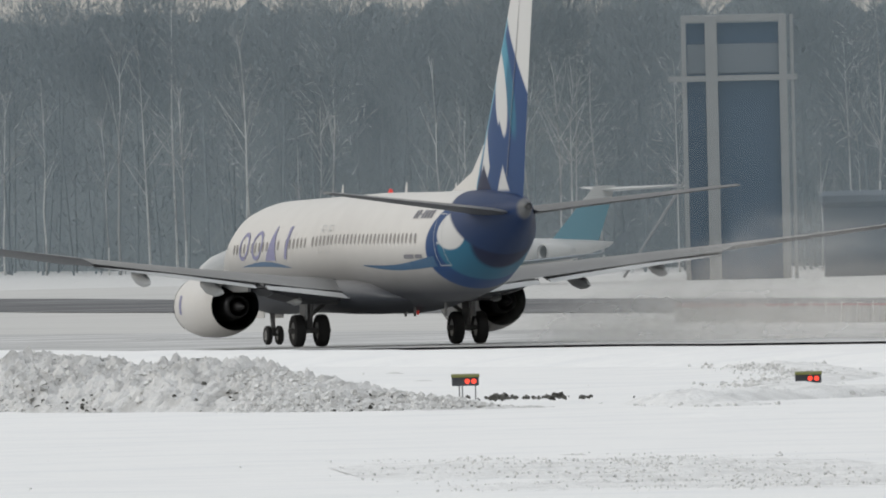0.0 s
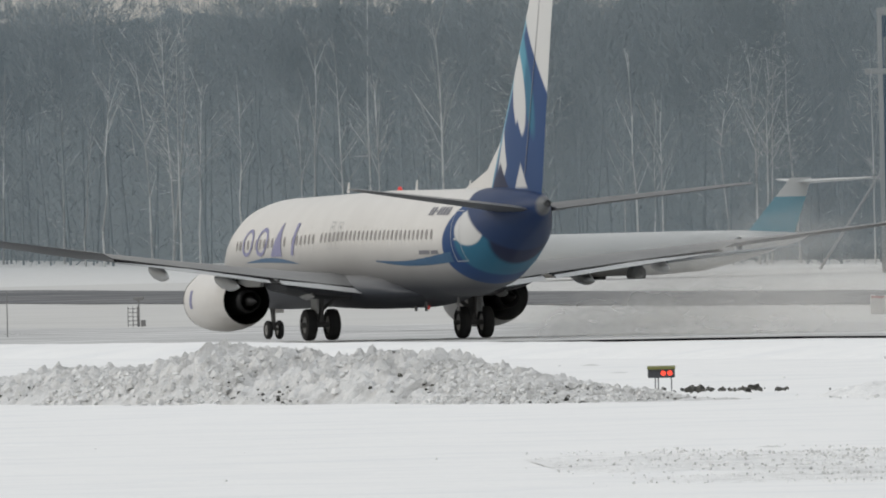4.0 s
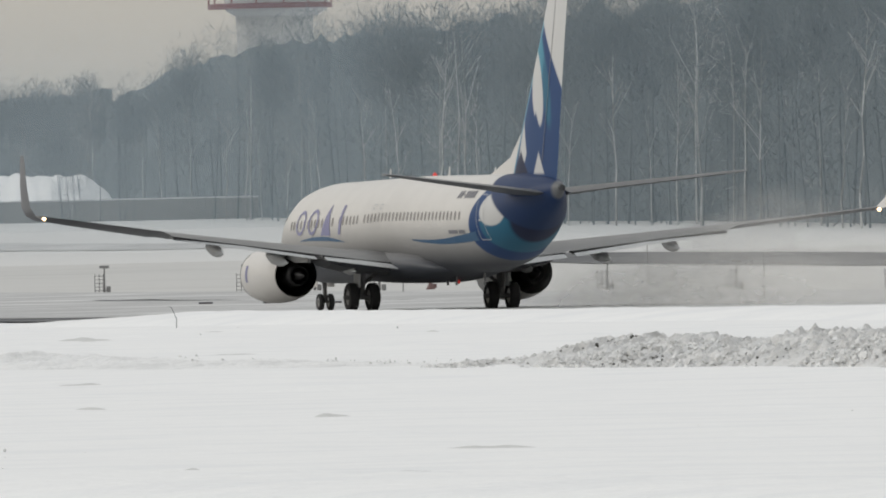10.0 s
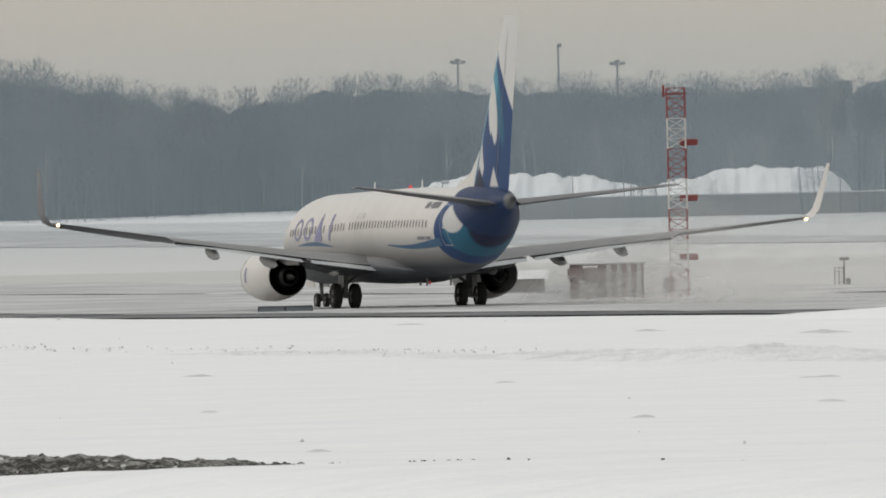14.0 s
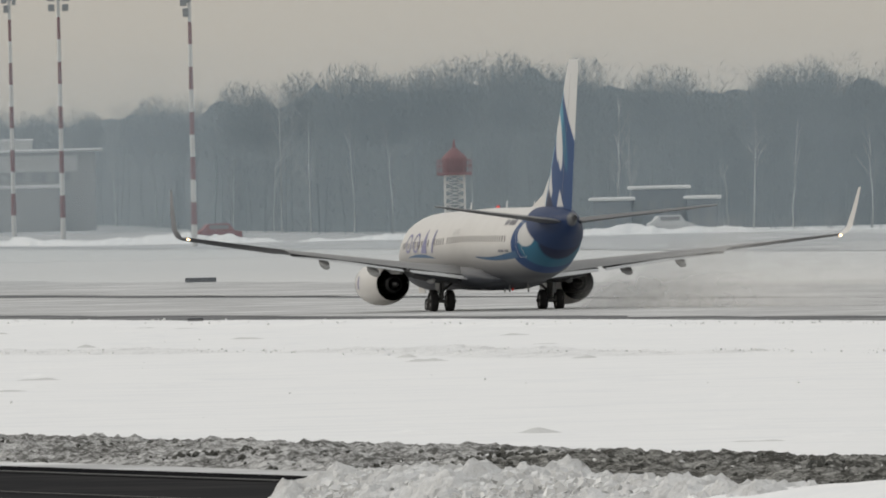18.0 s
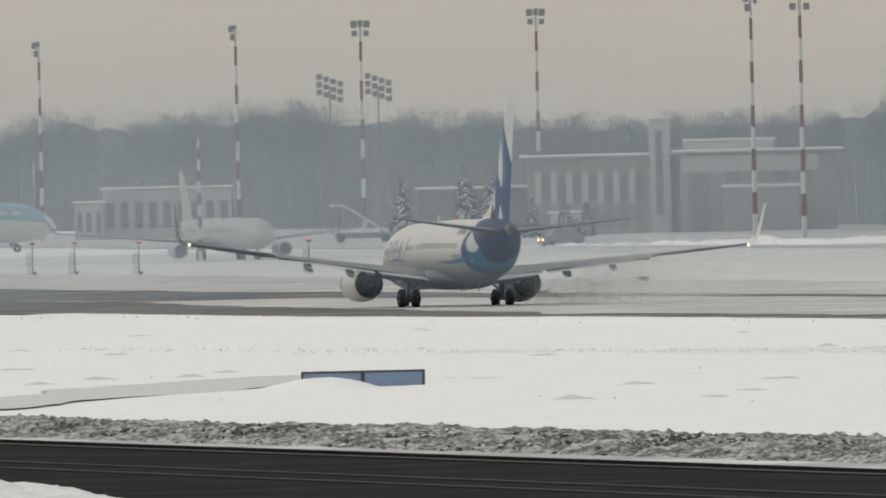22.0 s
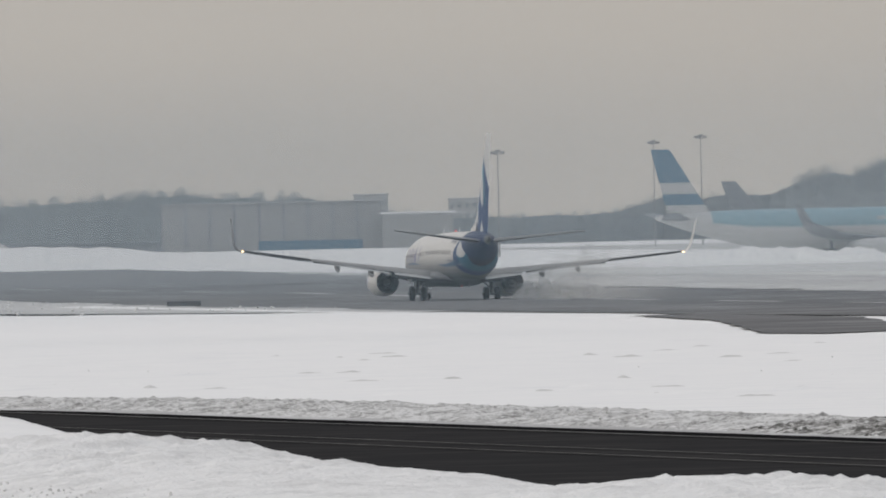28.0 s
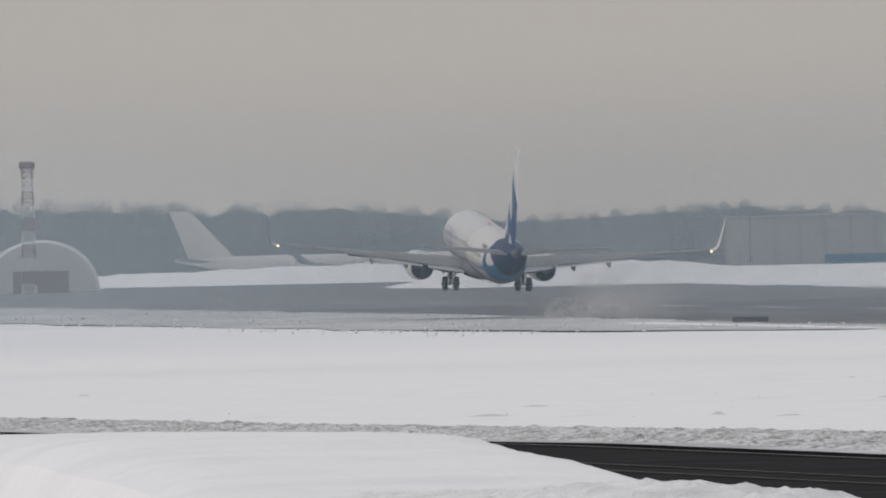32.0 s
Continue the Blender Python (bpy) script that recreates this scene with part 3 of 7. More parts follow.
        tri += [skin(9.45 - .66 * u - .22 * (z - 2.9), z, -1, .018), skin(8.05 + .66 * u - .22 * (z - 2.9), z, -1, .018)]
    part("name_mark", Mesh().add(tri, [(2 * k, 2 * k + 1, 2 * k + 3, 2 * k + 2) for k in range(6)]), LETTER, fus, "violet-blue plain wedge")
    bars([(6.9, .34, 3.04, 4.2)], "name_mark", LETTER, "violet-blue plain slanted bar")
    bars([(-9.3, .26, 4.4, 4.68), (-9.65, .26, 4.4, 4.68), (-10.0, .16, 4.51, 4.57), (-10.25, .26, 4.4, 4.68), (-10.6, .26, 4.4, 4.68), (-10.95, .26, 4.4, 4.68), (-11.3, .26, 4.4, 4.68)], "registration_bars", DARK_MARK, "dark plain registration bars")
    bars([(-8.9, 1.15, 3.02, 3.16), (-10.2, .7, 3.02, 3.16)], "type_bars", DARK_MARK, "small dark plain bars")
    for side in (-1, 1):
        part("wave_stripe", Mesh().add(*patch(0, 0, 0, 0, 24, 4, side, 0.014, lambda u, v: (-3.6 - 8.4 * u, 2.8 - .14 * math.sin(math.pi * u) + .12 * u + (v - .5) * (.04 + .32 * u)))), WAVE_BLUE, fus, "blue wave stripe")
        part("wave_stripe", Mesh().add(*patch(0, 0, 0, 0, 16, 4, side, 0.014, lambda u, v: (12.6 - 6.6 * u, 2.78 + .12 * math.sin(u * 3.1) - .05 * u + (v - .5) * .17 * math.sin(math.pi * (u * .96 + .02)))), ), WAVE_BLUE, fus, "blue wave stripe")
    # flight deck side windows
    for side in (-1, 1):
        for y0, y1, z0, z1 in ((17.9, 17.3, 3.5, 3.95), (17.2, 16.5, 3.55, 4.05)):
            part("cockpit_window", Mesh().add(*patch(y0, y1, z0, z1, 3, 3, side, 0.012)), GLASS_DARK, fus)
    # aerials, drain masts
    for y, hh in ((6.0, .32), (-2.5, .36), (-9.0, .3)):
        part("aerial", Mesh().add([(-.015, y, 5.25), (.015, y, 5.25), (.015, y - .28, 5.25), (-.015, y - .28, 5.25), (-.01, y - .2, 5.3 + hh), (.01, y - .2, 5.3 + hh), (.01, y - .3, 5.3 + hh), (-.01, y - .3, 5.3 + hh)], [(0, 1, 5, 4), (1, 2, 6, 5), (2, 3, 7, 6), (3, 0, 4, 7), (4, 5, 6, 7)]), WHITE_PAINT, fus)
    for x, y in ((-.3, -4.6), (.1, -7.2), (-.2, -3.0)):
        part("drain_mast", Mesh().box(x - .02, x + .02, y - .12, y + .12, 1.0, 1.5, .01), STRUT, fus)
    part("upper_beacon", Mesh().lathe([(5.28, .10), (5.36, .085), (5.42, .05), (5.44, .01)], (0, -.6, 0), "z", 12, True), LAMP_RED, fus, "red beacon dome")
    part("belly_beacon", Mesh().lathe([(1.05, .02), (1.07, .045), (1.12, .05), (1.2, .05)], (0, -3.9, 0), "z", 10, True), LAMP_RED, fus)
    # wings
    plan = [(1.6, 5.6, 7.4, 1.98, .075, 0.12), (3.2, 4.7, 6.35, 2.14, .072, .12), (5.1, 3.65, 5.4, 2.36, .07, .10), (8.2, 1.95, 3.95, 2.72, .075, .07), (11.3, .22, 3.0, 3.07, .08, .04), (11.7, .02, 2.9, 3.08, .085, -.14), (14.5, -1.55, 2.2, 3.42, .08, -.15), (16.6, -2.72, 1.75, 3.70, .08, -.12), (17.05, -2.98, 1.66, 3.77, .08, -.1)]
    for side, name in ((-1, "left"), (1, "right")):
        rr = [foil(*p[:5], 0.02, p[5]) for p in plan]
        if side < 0:
            rr = mirror(rr)
        mm = Mesh().rings(rr)
        n = len(rr[0])
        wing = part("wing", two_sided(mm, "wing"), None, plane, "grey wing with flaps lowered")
        # trailing edge flaps, lowered a little, in two spans, each with its dark gap ahead
        for (xa, ya, ca, za), (xb, yb, cb, zb) in (((2.0, -1.45, 1.5, 1.78), (4.9, -1.5, 1.25, 2.12)), ((5.3, -1.5, 1.2, 2.16), (11.3, -2.55, .75, 2.94))):
            fl = []
            for u in (0, .5, 1):
                x, y, c, z = [p + (q - p) * u for p, q in ((xa, xb), (ya, yb), (ca, cb), (za, zb))]
                fl.append([(side * p[0], p[1], p[2] - (y - p[1]) * .15) for p in foil(x, y + .45, c, z + .04, .07, .02, .02)])
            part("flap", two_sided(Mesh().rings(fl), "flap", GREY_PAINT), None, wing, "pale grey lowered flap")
        # the dark slot between wing and flap
        px = [p[0] for p in plan]
        for xa, xb in ((1.9, 4.95), (5.25, 11.3)):
            sl = []
            for x in (xa, (xa + xb) / 2, xb):
                ty, tz = float(np.interp(x, px, [p[1] - p[2] for p in plan])), float(np.interp(x, px, [p[3] - p[5] for p in plan]))
                sl += [(side * x, ty - .03, tz - .13), (side * x, ty - .03, tz - .025)]
            part("flap_slot", Mesh().add(sl, [(0, 2, 3, 1), (2, 4, 5, 3)]), EXHAUST, wing, "dark flap slot")
        # aileron and spoiler seams
        for xa, ya, za, xb, yb, zb in ((11.7, -2.1, 3.13, 15.6, -3.55, 3.62),):
            part("aileron_seam", Mesh().add([(side * xa, ya, za), (side * xb, yb, zb), (side * xb, yb - .06, zb), (side * xa, ya - .06, za)], [(0, 1, 2, 3)]), DARK_MARK, wing)
        # flap track fairings
        for x, y, z, ln in ((6.6, -.4, 2.12, 3.2), (9.3, -1.35, 2.50, 2.6), (3.6, -.3, 1.75, 2.5)):
            fr = []
            for u, r in ((0, .02), (.12, .15), (.35, .25), (.6, .25), (.8, .17), (.93, .07), (1, .01)):
                fr.append([(side * x + r * .7 * math.cos(q), y + 1.0 - u * ln, z + .16 - .34 * u + r * 1.05 * math.sin(q)) for q in (2 * math.pi * i / 12 for i in range(12))])
            part("flap_fairing", Mesh().rings(fr), GREY_PAINT, wing, "", True)
        # winglet
        wl_rings = []
        for x, y, c, z, th in ((17.05, -2.98, 1.66, 3.79, .09), (17.35, -3.2, 1.5, 3.9, .09), (17.6, -3.5, 1.25, 4.25, .08), (17.78, -4.0, .95, 5.1, .08), (17.95, -4.7, .55, 6.25, .08)):
            f0 = foil(0, 0, c, 0, th, 0)
            up = min(1.0, (x - 17.05) / .5)
            wl_rings.append([(side * (x + p[2] * -up), y + p[1], z + p[2] * (1 - up)) for p in f0])
        wm2 = Mesh().rings(wl_rings).mesh("winglet", [WHITE_PAINT, BELLY_PAINT], 60)
        for p in wm2.polygons:
            p.material_index = 1 if p.normal.x * side > 0.35 else 0
        part("winglet", wm2, None, wing, "upturned winglet, white inside and dark outside")
        part("position_light", Mesh().lathe([(-4.76, .03), (-4.7, .065), (-4.6, .065), (-4.5, .03)], (side * 17.0, 0, 3.78), "y", 10, True, True), LAMP_WHITE, wing)
        # engine
        ex, ez = side * 4.83, 1.46
        nac = [(2.6, .86), (3.2, .97), (4.0, 1.06), (5.0, 1.11), (6.2, 1.10), (7.0, 1.03), (7.35, .96), (7.5, .88), (7.4, .82), (7.0, .80)]
        eng = part("engine", Mesh().lathe([(y, r) for y, r in nac], (ex, 0, ez), "y", 36), WHITE_PAINT, plane, "white engine nacelle with a dark exhaust", True)
        part("bypass_duct", Mesh().lathe([(2.6, .86), (2.65, .82), (4.5, .82), (5.5, .70), (5.6, .3)], (ex, 0, ez), "y", 32, False, True), EXHAUST, eng, "", True)
        part("core_nozzle", Mesh().lathe([(4.6, .50), (3.4, .50), (2.6, .44), (2.1, .37), (2.12, .33), (3.0, .34)], (ex, 0, ez - .02), "y", 28), EXHAUST, eng, "dark metal core nozzle", True)
        part("exhaust_cone", Mesh().lathe([(3.0, .24), (2.2, .2), (1.6, .09), (1.35, .01)], (ex, 0, ez - .02), "y", 20, False, False), EXHAUST, eng, "", True)
        part("intake_lip", Mesh().lathe([(7.2, 1.005), (7.4, .95), (7.52, .88), (7.42, .805)], (ex, 0, ez), "y", 36), BARE_METAL, eng, "", True)
        py = []
        for u, y, z0, z1, w in ((0, 6.4, 2.35, 2.5, .08), (1, 5.0, 2.3, 2.62, .22), (2, 3.4, 2.15, 2.45, .24), (3, 2.0, 1.95, 2.25, .2), (4, .6, 1.95, 2.1, .06)):
            py.append([(ex - w, y, z0), (ex + w, y, z0), (ex + w * .8, y, z1), (ex - w * .8, y, z1)])
        part("pylon", Mesh().rings(py), GREY_PAINT, eng, "", 50)
        part("nacelle_mark", Mesh().add([(ex + side * 1.112 * math.cos(q), 6.1 - .3 * k, ez + 1.112 * math.sin(q)) for q in (-.25, -.1, .05, .2, .35) for k in (0, 1)], [(2 * i, 2 * i + 2, 2 * i + 3, 2 * i + 1) for i in range(4)]), LETTER, eng)
        # tailplane
        tp = [(.55, -14.3, 3.6, 4.55, .09), (2.0, -15.2, 2.95, 4.73, .09), (4.5, -16.75, 2.05, 5.01, .09), (6.6, -18.05, 1.35, 5.25, .09), (7.25, -18.45, 1.1, 5.32, .08)]
        rr = [foil(*p, 0.0) for p in tp]
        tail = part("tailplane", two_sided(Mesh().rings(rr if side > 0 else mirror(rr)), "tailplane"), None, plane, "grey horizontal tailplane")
        part("elevator_seam", Mesh().add([(side * .9, -16.75, 4.72), (side * 6.8, -19.0, 5.33), (side * 6.8, -19.04, 5.33), (side * .9, -16.82, 4.72)], [(0, 1, 2, 3)]), DARK_MARK, tail)
        # solid dark block added for the deep shade at wheel bay and inner flap
        bay = []
        for y, z0, z1 in ((1.6, 1.72, 1.95), (.6, 1.52, 1.98), (-.6, 1.50, 1.92), (-1.5, 1.62, 1.84)):
            bay.append([(side * 1.9, y, z0 - .06), (side * 3.4, y, z0), (side * 4.5, y, z0 + .28), (side * 4.6, y, z1 + .12), (side * 3.2, y, z1), (side * 1.9, y, z1)])
        part("bay_shade_block", Mesh().rings(bay), WING_SHADE, plane, "dark block for the shade around the wheel bay", 30)
        # main gear
        gx = side * 2.86
        leg = part("main_gear", Mesh().tube((gx, .1, .55), (gx * .97, .15, 2.2), .13, .15, 12).tube((gx - .75, 0, .56), (gx + .75, 0, .56), .09, n=10).tube((gx, .2, 1.0), (gx * .55, .3, 2.0), .07, n=8).tube((gx, -.1, .9), (gx, -.5, 2.0), .06, n=8), STRUT, plane, "dark main landing gear leg")
        part("gear_door", Mesh().box(gx + side * .17, gx + side * .21, -.35, .45, .95, 2.1, .015), GREY_PAINT, leg)
        for dx in (-.43, .43):
            w = part("wheel", Mesh().lathe([(-.16, .30), (-.2, .36), (-.2, .46), (-.16, .54), (-.08, .565), (.08, .565), (.16, .54), (.2, .46), (.2, .36), (.16, .30)], (gx + dx, 0, .565), "x", 28), TYRE, plane, "black main wheel tyre", 40)
            part("hub", Mesh().lathe([(-.12, .02), (-.13, .12), (-.15, .30), (.15, .30), (.13, .12), (.12, .02)], (gx + dx, 0, .565), "x", 18, True, True), HUB, w)
    # fin with dorsal fillet
    def finring(z, y_le, chord, th):
        f0 = foil(0, 0, chord, 0, th, 0)
        return [(p[2], y_le + p[1], z) for p in f0]
    part("fin", Mesh().rings([finring(4.9, -11.6, 6.1, .085), finring(5.6, -12.1, 5.85, .09), finring(6.6, -12.85, 5.3, .09), finring(8.5, -14.3, 4.3, .09), finring(10.5, -15.8, 3.3, .09), finring(12.2, -17.05, 2.5, .09), finring(12.72, -17.5, 2.05, .06)]), FIN_PAINT, plane, "tall fin with blue, teal and white petals", 50)
    part("dorsal_fillet", Mesh().rings([[(-.02, -8.6, 5.2), (.02, -8.6, 5.2), (.02, -8.7, 5.32), (-.02, -8.7, 5.32)], [(-.09, -11.3, 5.2), (.09, -11.3, 5.2), (.05, -11.5, 5.95), (-.05, -11.5, 5.95)], [(-.14, -13.2, 5.2), (.14, -13.2, 5.2), (.06, -13.3, 7.0), (-.06, -13.3, 7.0)]]), WHITE_PAINT, plane, "white dorsal fillet", 30)
    part("rudder_seam", Mesh().add([(-.17, -16.3, 5.75), (-.10, -18.25, 12.0), (-.10, -18.29, 12.0), (-.17, -16.36, 5.75)], [(0, 1, 2, 3)]), DARK_MARK, plane)
    # nose gear
    leg = part("nose_gear", Mesh().tube((0, 15.6, .36), (0, 15.75, 1.5), .08, .1, 12).tube((-.3, 15.6, .36), (.3, 15.6, .36), .05, n=8).tube((0, 15.75, 1.0), (0, 16.6, 1.5), .05, n=8), STRUT, plane, "nose landing gear leg")
    for sx in (-1, 1):
        part("gear_door", Mesh().box(sx * .35 - .015, sx * .35 + .015, 15.5, 17.0, .95, 1.5, .01), WHITE_PAINT, leg)
    for dx in (-.21, .21):
        w = part("wheel", Mesh().lathe([(-.08, .18), (-.1, .22), (-.1, .29), (-.05, .343), (.05, .343), (.1, .29), (.1, .22), (.08, .18)], (dx, 15.6, .343), "x", 22), TYRE, plane, "black nose wheel tyre", 40)
        part("hub", Mesh().lathe([(-.07, .02), (-.08, .18), (.08, .18), (.07, .02)], (dx, 15.6, .343), "x", 14, True, True), HUB, w)
    return plane


airliner = build_airliner()


def on_pile(rnd):
    k = rnd.random() ** .8
    y = 573 + 60 * rnd.random()
    x = float(np.interp(y, [r[0] for r in PILE], [r[1] for r in PILE]))
    h = float(np.interp(y, [r[0] for r in PILE], [r[2] for r in PILE]))
    u = rnd.uniform(-1.15, .5)
    return x + u * 3.0, y, max(0.0, h * (1 - u * u)) * .97


clods("pile_lumps", CLOD, 9000, on_pile, 0.068, "loose lumps of snow on the heap", 4)
clods("pile_lumps", CLOD_DARK, 1100, lambda r: (lambda p: (p[0], p[1], p[2] * .9))(on_pile(r)), 0.045, "dark frozen crumbs in the heap", 5)
clods("windrow_lumps", CLOD, 1500, lambda r: (lambda y: (float(np.interp(y, [630, 700, 820, 880, 1000], [181, 178, 178, 184, 182])) + r.gauss(0, 1.3), y, .06 + .1 * r.random()))(r.uniform(630, 1100)), 0.034, "loose lumps along the windrow", 6)
def on_berm(y, u):
    return berm_at(y, 1) + 4 * u, y, berm_at(y, 2) * (1 - u * u) - .03


clods("berm_lumps", CLOD_DARK, 11000, lambda r: on_berm(395 + 250 * r.random() ** 1.5, max(-1, min(1, r.gauss(0, .5)))), 0.05, "dark frozen lumps on the slush berm", 7)
clods("berm_lumps", CLOD, 3000, lambda r: on_berm(r.uniform(400, 950), max(-1, min(1, r.gauss(0, .55)))), 0.045, "grey snow lumps on the berm", 8)
clods("front_lumps", CLOD, 3000, lambda r: (lambda u, y: (80 + 3 * u, y, float(np.interp(y, [348, 361, 372, 382, 387, 390], [.9, 1.1, 1.2, 1.15, .5, .1])) * (1 - u * u)))(max(-1, min(1, r.gauss(0, .5))), r.uniform(352, 388)), 0.075, "broken snow lumps on the heap", 9)
clods("scattered_lumps", CLOD, 500, lambda r: (r.uniform(115, 235), r.uniform(420, 1200), -.01), 0.03, "small lumps scattered on the snow", 10)
clods("shoulder_crumbs", CLOD_DARK, 520, lambda r: (114 + r.gauss(0, .7), r.choice((r.uniform(431, 445), r.uniform(432, 441), r.uniform(431, 445), r.uniform(450.6, 452.2))), .02), 0.032, "dark crumbs along the buried taxiway shoulder", 11)
clods("guard_crumbs", CLOD_DARK, 90, lambda r: (190 + r.gauss(0, .8) , 578 + r.gauss(0, 2.2), .25), 0.08, "dark frozen crumbs by the guard light", 12)
clods("patch_lumps", CLOD, 1800, lambda r: (lambda k: (142 + k * 15 + r.gauss(0, 2.2), 420 + k * 55 + r.gauss(0, 2), .02))(r.random()), 0.024, "grey lumps strewn over ploughed snow", 13)
clods("windrow_lumps", CLOD, 1500, lambda r: (lambda y: (float(np.interp(y, [560, 575, 590, 606, 622, 640, 700], [190, 193, 204, 207, 211, 219, 237])) + r.gauss(0, .8), y, .04 + .06 * r.random()))(r.uniform(562, 690)), 0.05, "loose lumps along the guard lights' windrow", 14)
clods("bank_lumps", CLOD, 1200, lambda r: (62.5 + r.gauss(0, .9), r.uniform(400, 640), .15 + .3 * r.random()), 0.03, "grey lumps on the bank's near face", 15)
clods("shoulder_lumps", CLOD, 1300, lambda r: (r.uniform(208, 243), r.uniform(1780, 2200), .05), 0.10, "grey slush lumps on the runway shoulder", 18)
clods("edge_lumps", CLOD, 1400, lambda r: (236 + r.gauss(0, 1.8), r.uniform(1010, 1440), .08 + .1 * r.random()), 0.045, "lumps along the runway's edge", 16)


def snow_drifts(count, seed, mat, a0, a1, b0, b1):
    """Low wind-packed ripples on the snowfield."""
    rnd = random.Random(seed)
    me = Mesh()
    for _ in range(count):
        x, y = rnd.uniform(116, 230), rnd.uniform(420, 1250)
        a, b, h = rnd.uniform(a0, a1), rnd.uniform(b0, b1), rnd.uniform(.03, .10)
        vs = []
        for i in range(9):
            for k in range(9):
                u, v = i / 4 - 1, k / 4 - 1
                r = max(0.0, 1 - u * u) * max(0.0, 1 - v * v)
                px, py = x + u * a, y + v * b
                vs.append((px, py, land(py) + drifted(px, py) - .012 + h * r * (1 + .9 * noise.noise((px * 2.2, py * 1.1, seed)))))
        me.add(vs, [(i * 9 + k, i * 9 + k + 1, i * 9 + k + 10, i * 9 + k + 9) for i in range(8) for k in range(8)])
    return solid("snow_drifts", me, mat, "low wind-packed ripples on the snowfield", "snow drifts", kind="stuff", smooth=40)


snow_drifts(260, 51, SNOW, .5, 2.6, 1.0, 5.0)
# smaller ripples in greyer snow, colour standing in for their faint shading
snow_drifts(120, 52, SNOW_PACKED_DIM, .15, .9, .2, 1.4)


# ---------------------------------------------------------------- woods
# bark and thicket are paled and blued: part of the haze is in their colours
BARK = material("hazed_bark", (0.235, 0.262, 0.275), 0.9, scale=0.25, amount=0.15, other=(0.16, 0.178, 0.188), stain=0.5, spec=0.0, island=0.12)
THICKET = material("brushwood_shade", (0.195, 0.222, 0.236), 0.95, scale=0.12, amount=0.2, other=(0.14, 0.158, 0.168), stain=0.6, spec=0.0)
BIRCH = material("pale_birch_bark", (0.52, 0.52, 0.505), 0.85, scale=0.6, amount=0.3, other=(0.16, 0.155, 0.15), stain=0.5, spec=0.0, island=0.3)
FIR = material("fir_needles", (0.06, 0.078, 0.062), 0.9, scale=1.0, amount=0.3, spec=0.1, island=0.3)


def tree_shape(seed, crown=0.62, spread=0.2, twigs=420, stem=0.0048):
    """A bare tree one metre high as vertex and triangle arrays: tapered stem, limbs, and a crown of many thin twigs with gaps."""
    rnd = random.Random(seed)
    v, f = [], []

    def spike(a, b, r0, r1, n=3):
        a, b = Vector(a), Vector(b)
        d = (b - a).normalized()
        u = d.orthogonal().normalized()
        w = d.cross(u)
        k = len(v)
        for p, r in ((a, r0), (b, r1)):
            v.extend(p + (u * math.cos(2 * math.pi * i / n) + w * math.sin(2 * math.pi * i / n)) * r for i in range(n))
        for i in range(n):
            j = (i + 1) % n
            f.append((k + i, k + j, k + n + j))
            f.append((k + i, k + n + j, k + n + i))

    bend = Vector((rnd.uniform(-.05, .05), rnd.uniform(-.05, .05), 0))
    mid = Vector((0, 0, .5)) + bend
    top = Vector((bend.x * -.3, bend.y, .93))
    spike((0, 0, 0), mid, stem, stem * .65, 5)
    spike(mid, top, stem * .65, stem * .2, 4)
    low, high = 1 - crown, .98
    for i in range(12):
        h = rnd.uniform(low, .85)
        p = mid.lerp(top, (h - .5) / .43) if h > .5 else Vector((0, 0, 0)).lerp(mid, h / .5)
        a = rnd.uniform(0, 6.28)
        ln = spread * (1.25 - h) * rnd.uniform(.6, 1.2)
        q = p + Vector((math.cos(a) * ln, math.sin(a) * ln, ln * rnd.uniform(.7, 1.6)))
        q.z = min(q.z, .95)
        spike(p, q, stem * .22, stem * .06)
    # the crown's twigs fill a ragged egg; a few reach down among the stems
    mz, rz = (low + high) / 2, (high - low) / 2
    for i in range(twigs):
        a = rnd.uniform(0, 6.28)
        if i % 5 == 0:
            r, z = spread * .8 * math.sqrt(rnd.random()), rnd.uniform(.03, .5)
        else:
            u = rnd.uniform(-1, .92)
            r = spread * .72 * math.sqrt(rnd.random() * (1 - u * u)) * (1.2 + .5 * math.sin(3 * a + seed))
            z = mz + u * rz
        s = Vector((math.cos(a) * r, math.sin(a) * r, z)) + bend * .5
        ln = rnd.uniform(.03, .11)
        b = a + rnd.uniform(-1.6, 1.6)
        e = s + Vector((math.cos(b) * ln * .6, math.sin(b) * ln * .6, ln * rnd.uniform(-.2, .9)))
        e.z = min(e.z, 1.0)
        side = (e - s).cross(Vector((math.sin(a * 3), math.cos(a * 5), .4))).normalized() * rnd.uniform(.0006, .0016)
        k = len(v)
        v.extend((s - side, s + side, e))
        f.append((k, k + 1, k + 2))
    return np.array([tuple(p) for p in v]), np.array(f)


TREES = [tree_shape(40 + i, crown=(.7, .6, .75, .5, .65, .55)[i], spread=(.2, .16, .24, .15, .2, .18)[i]) for i in range(6)]


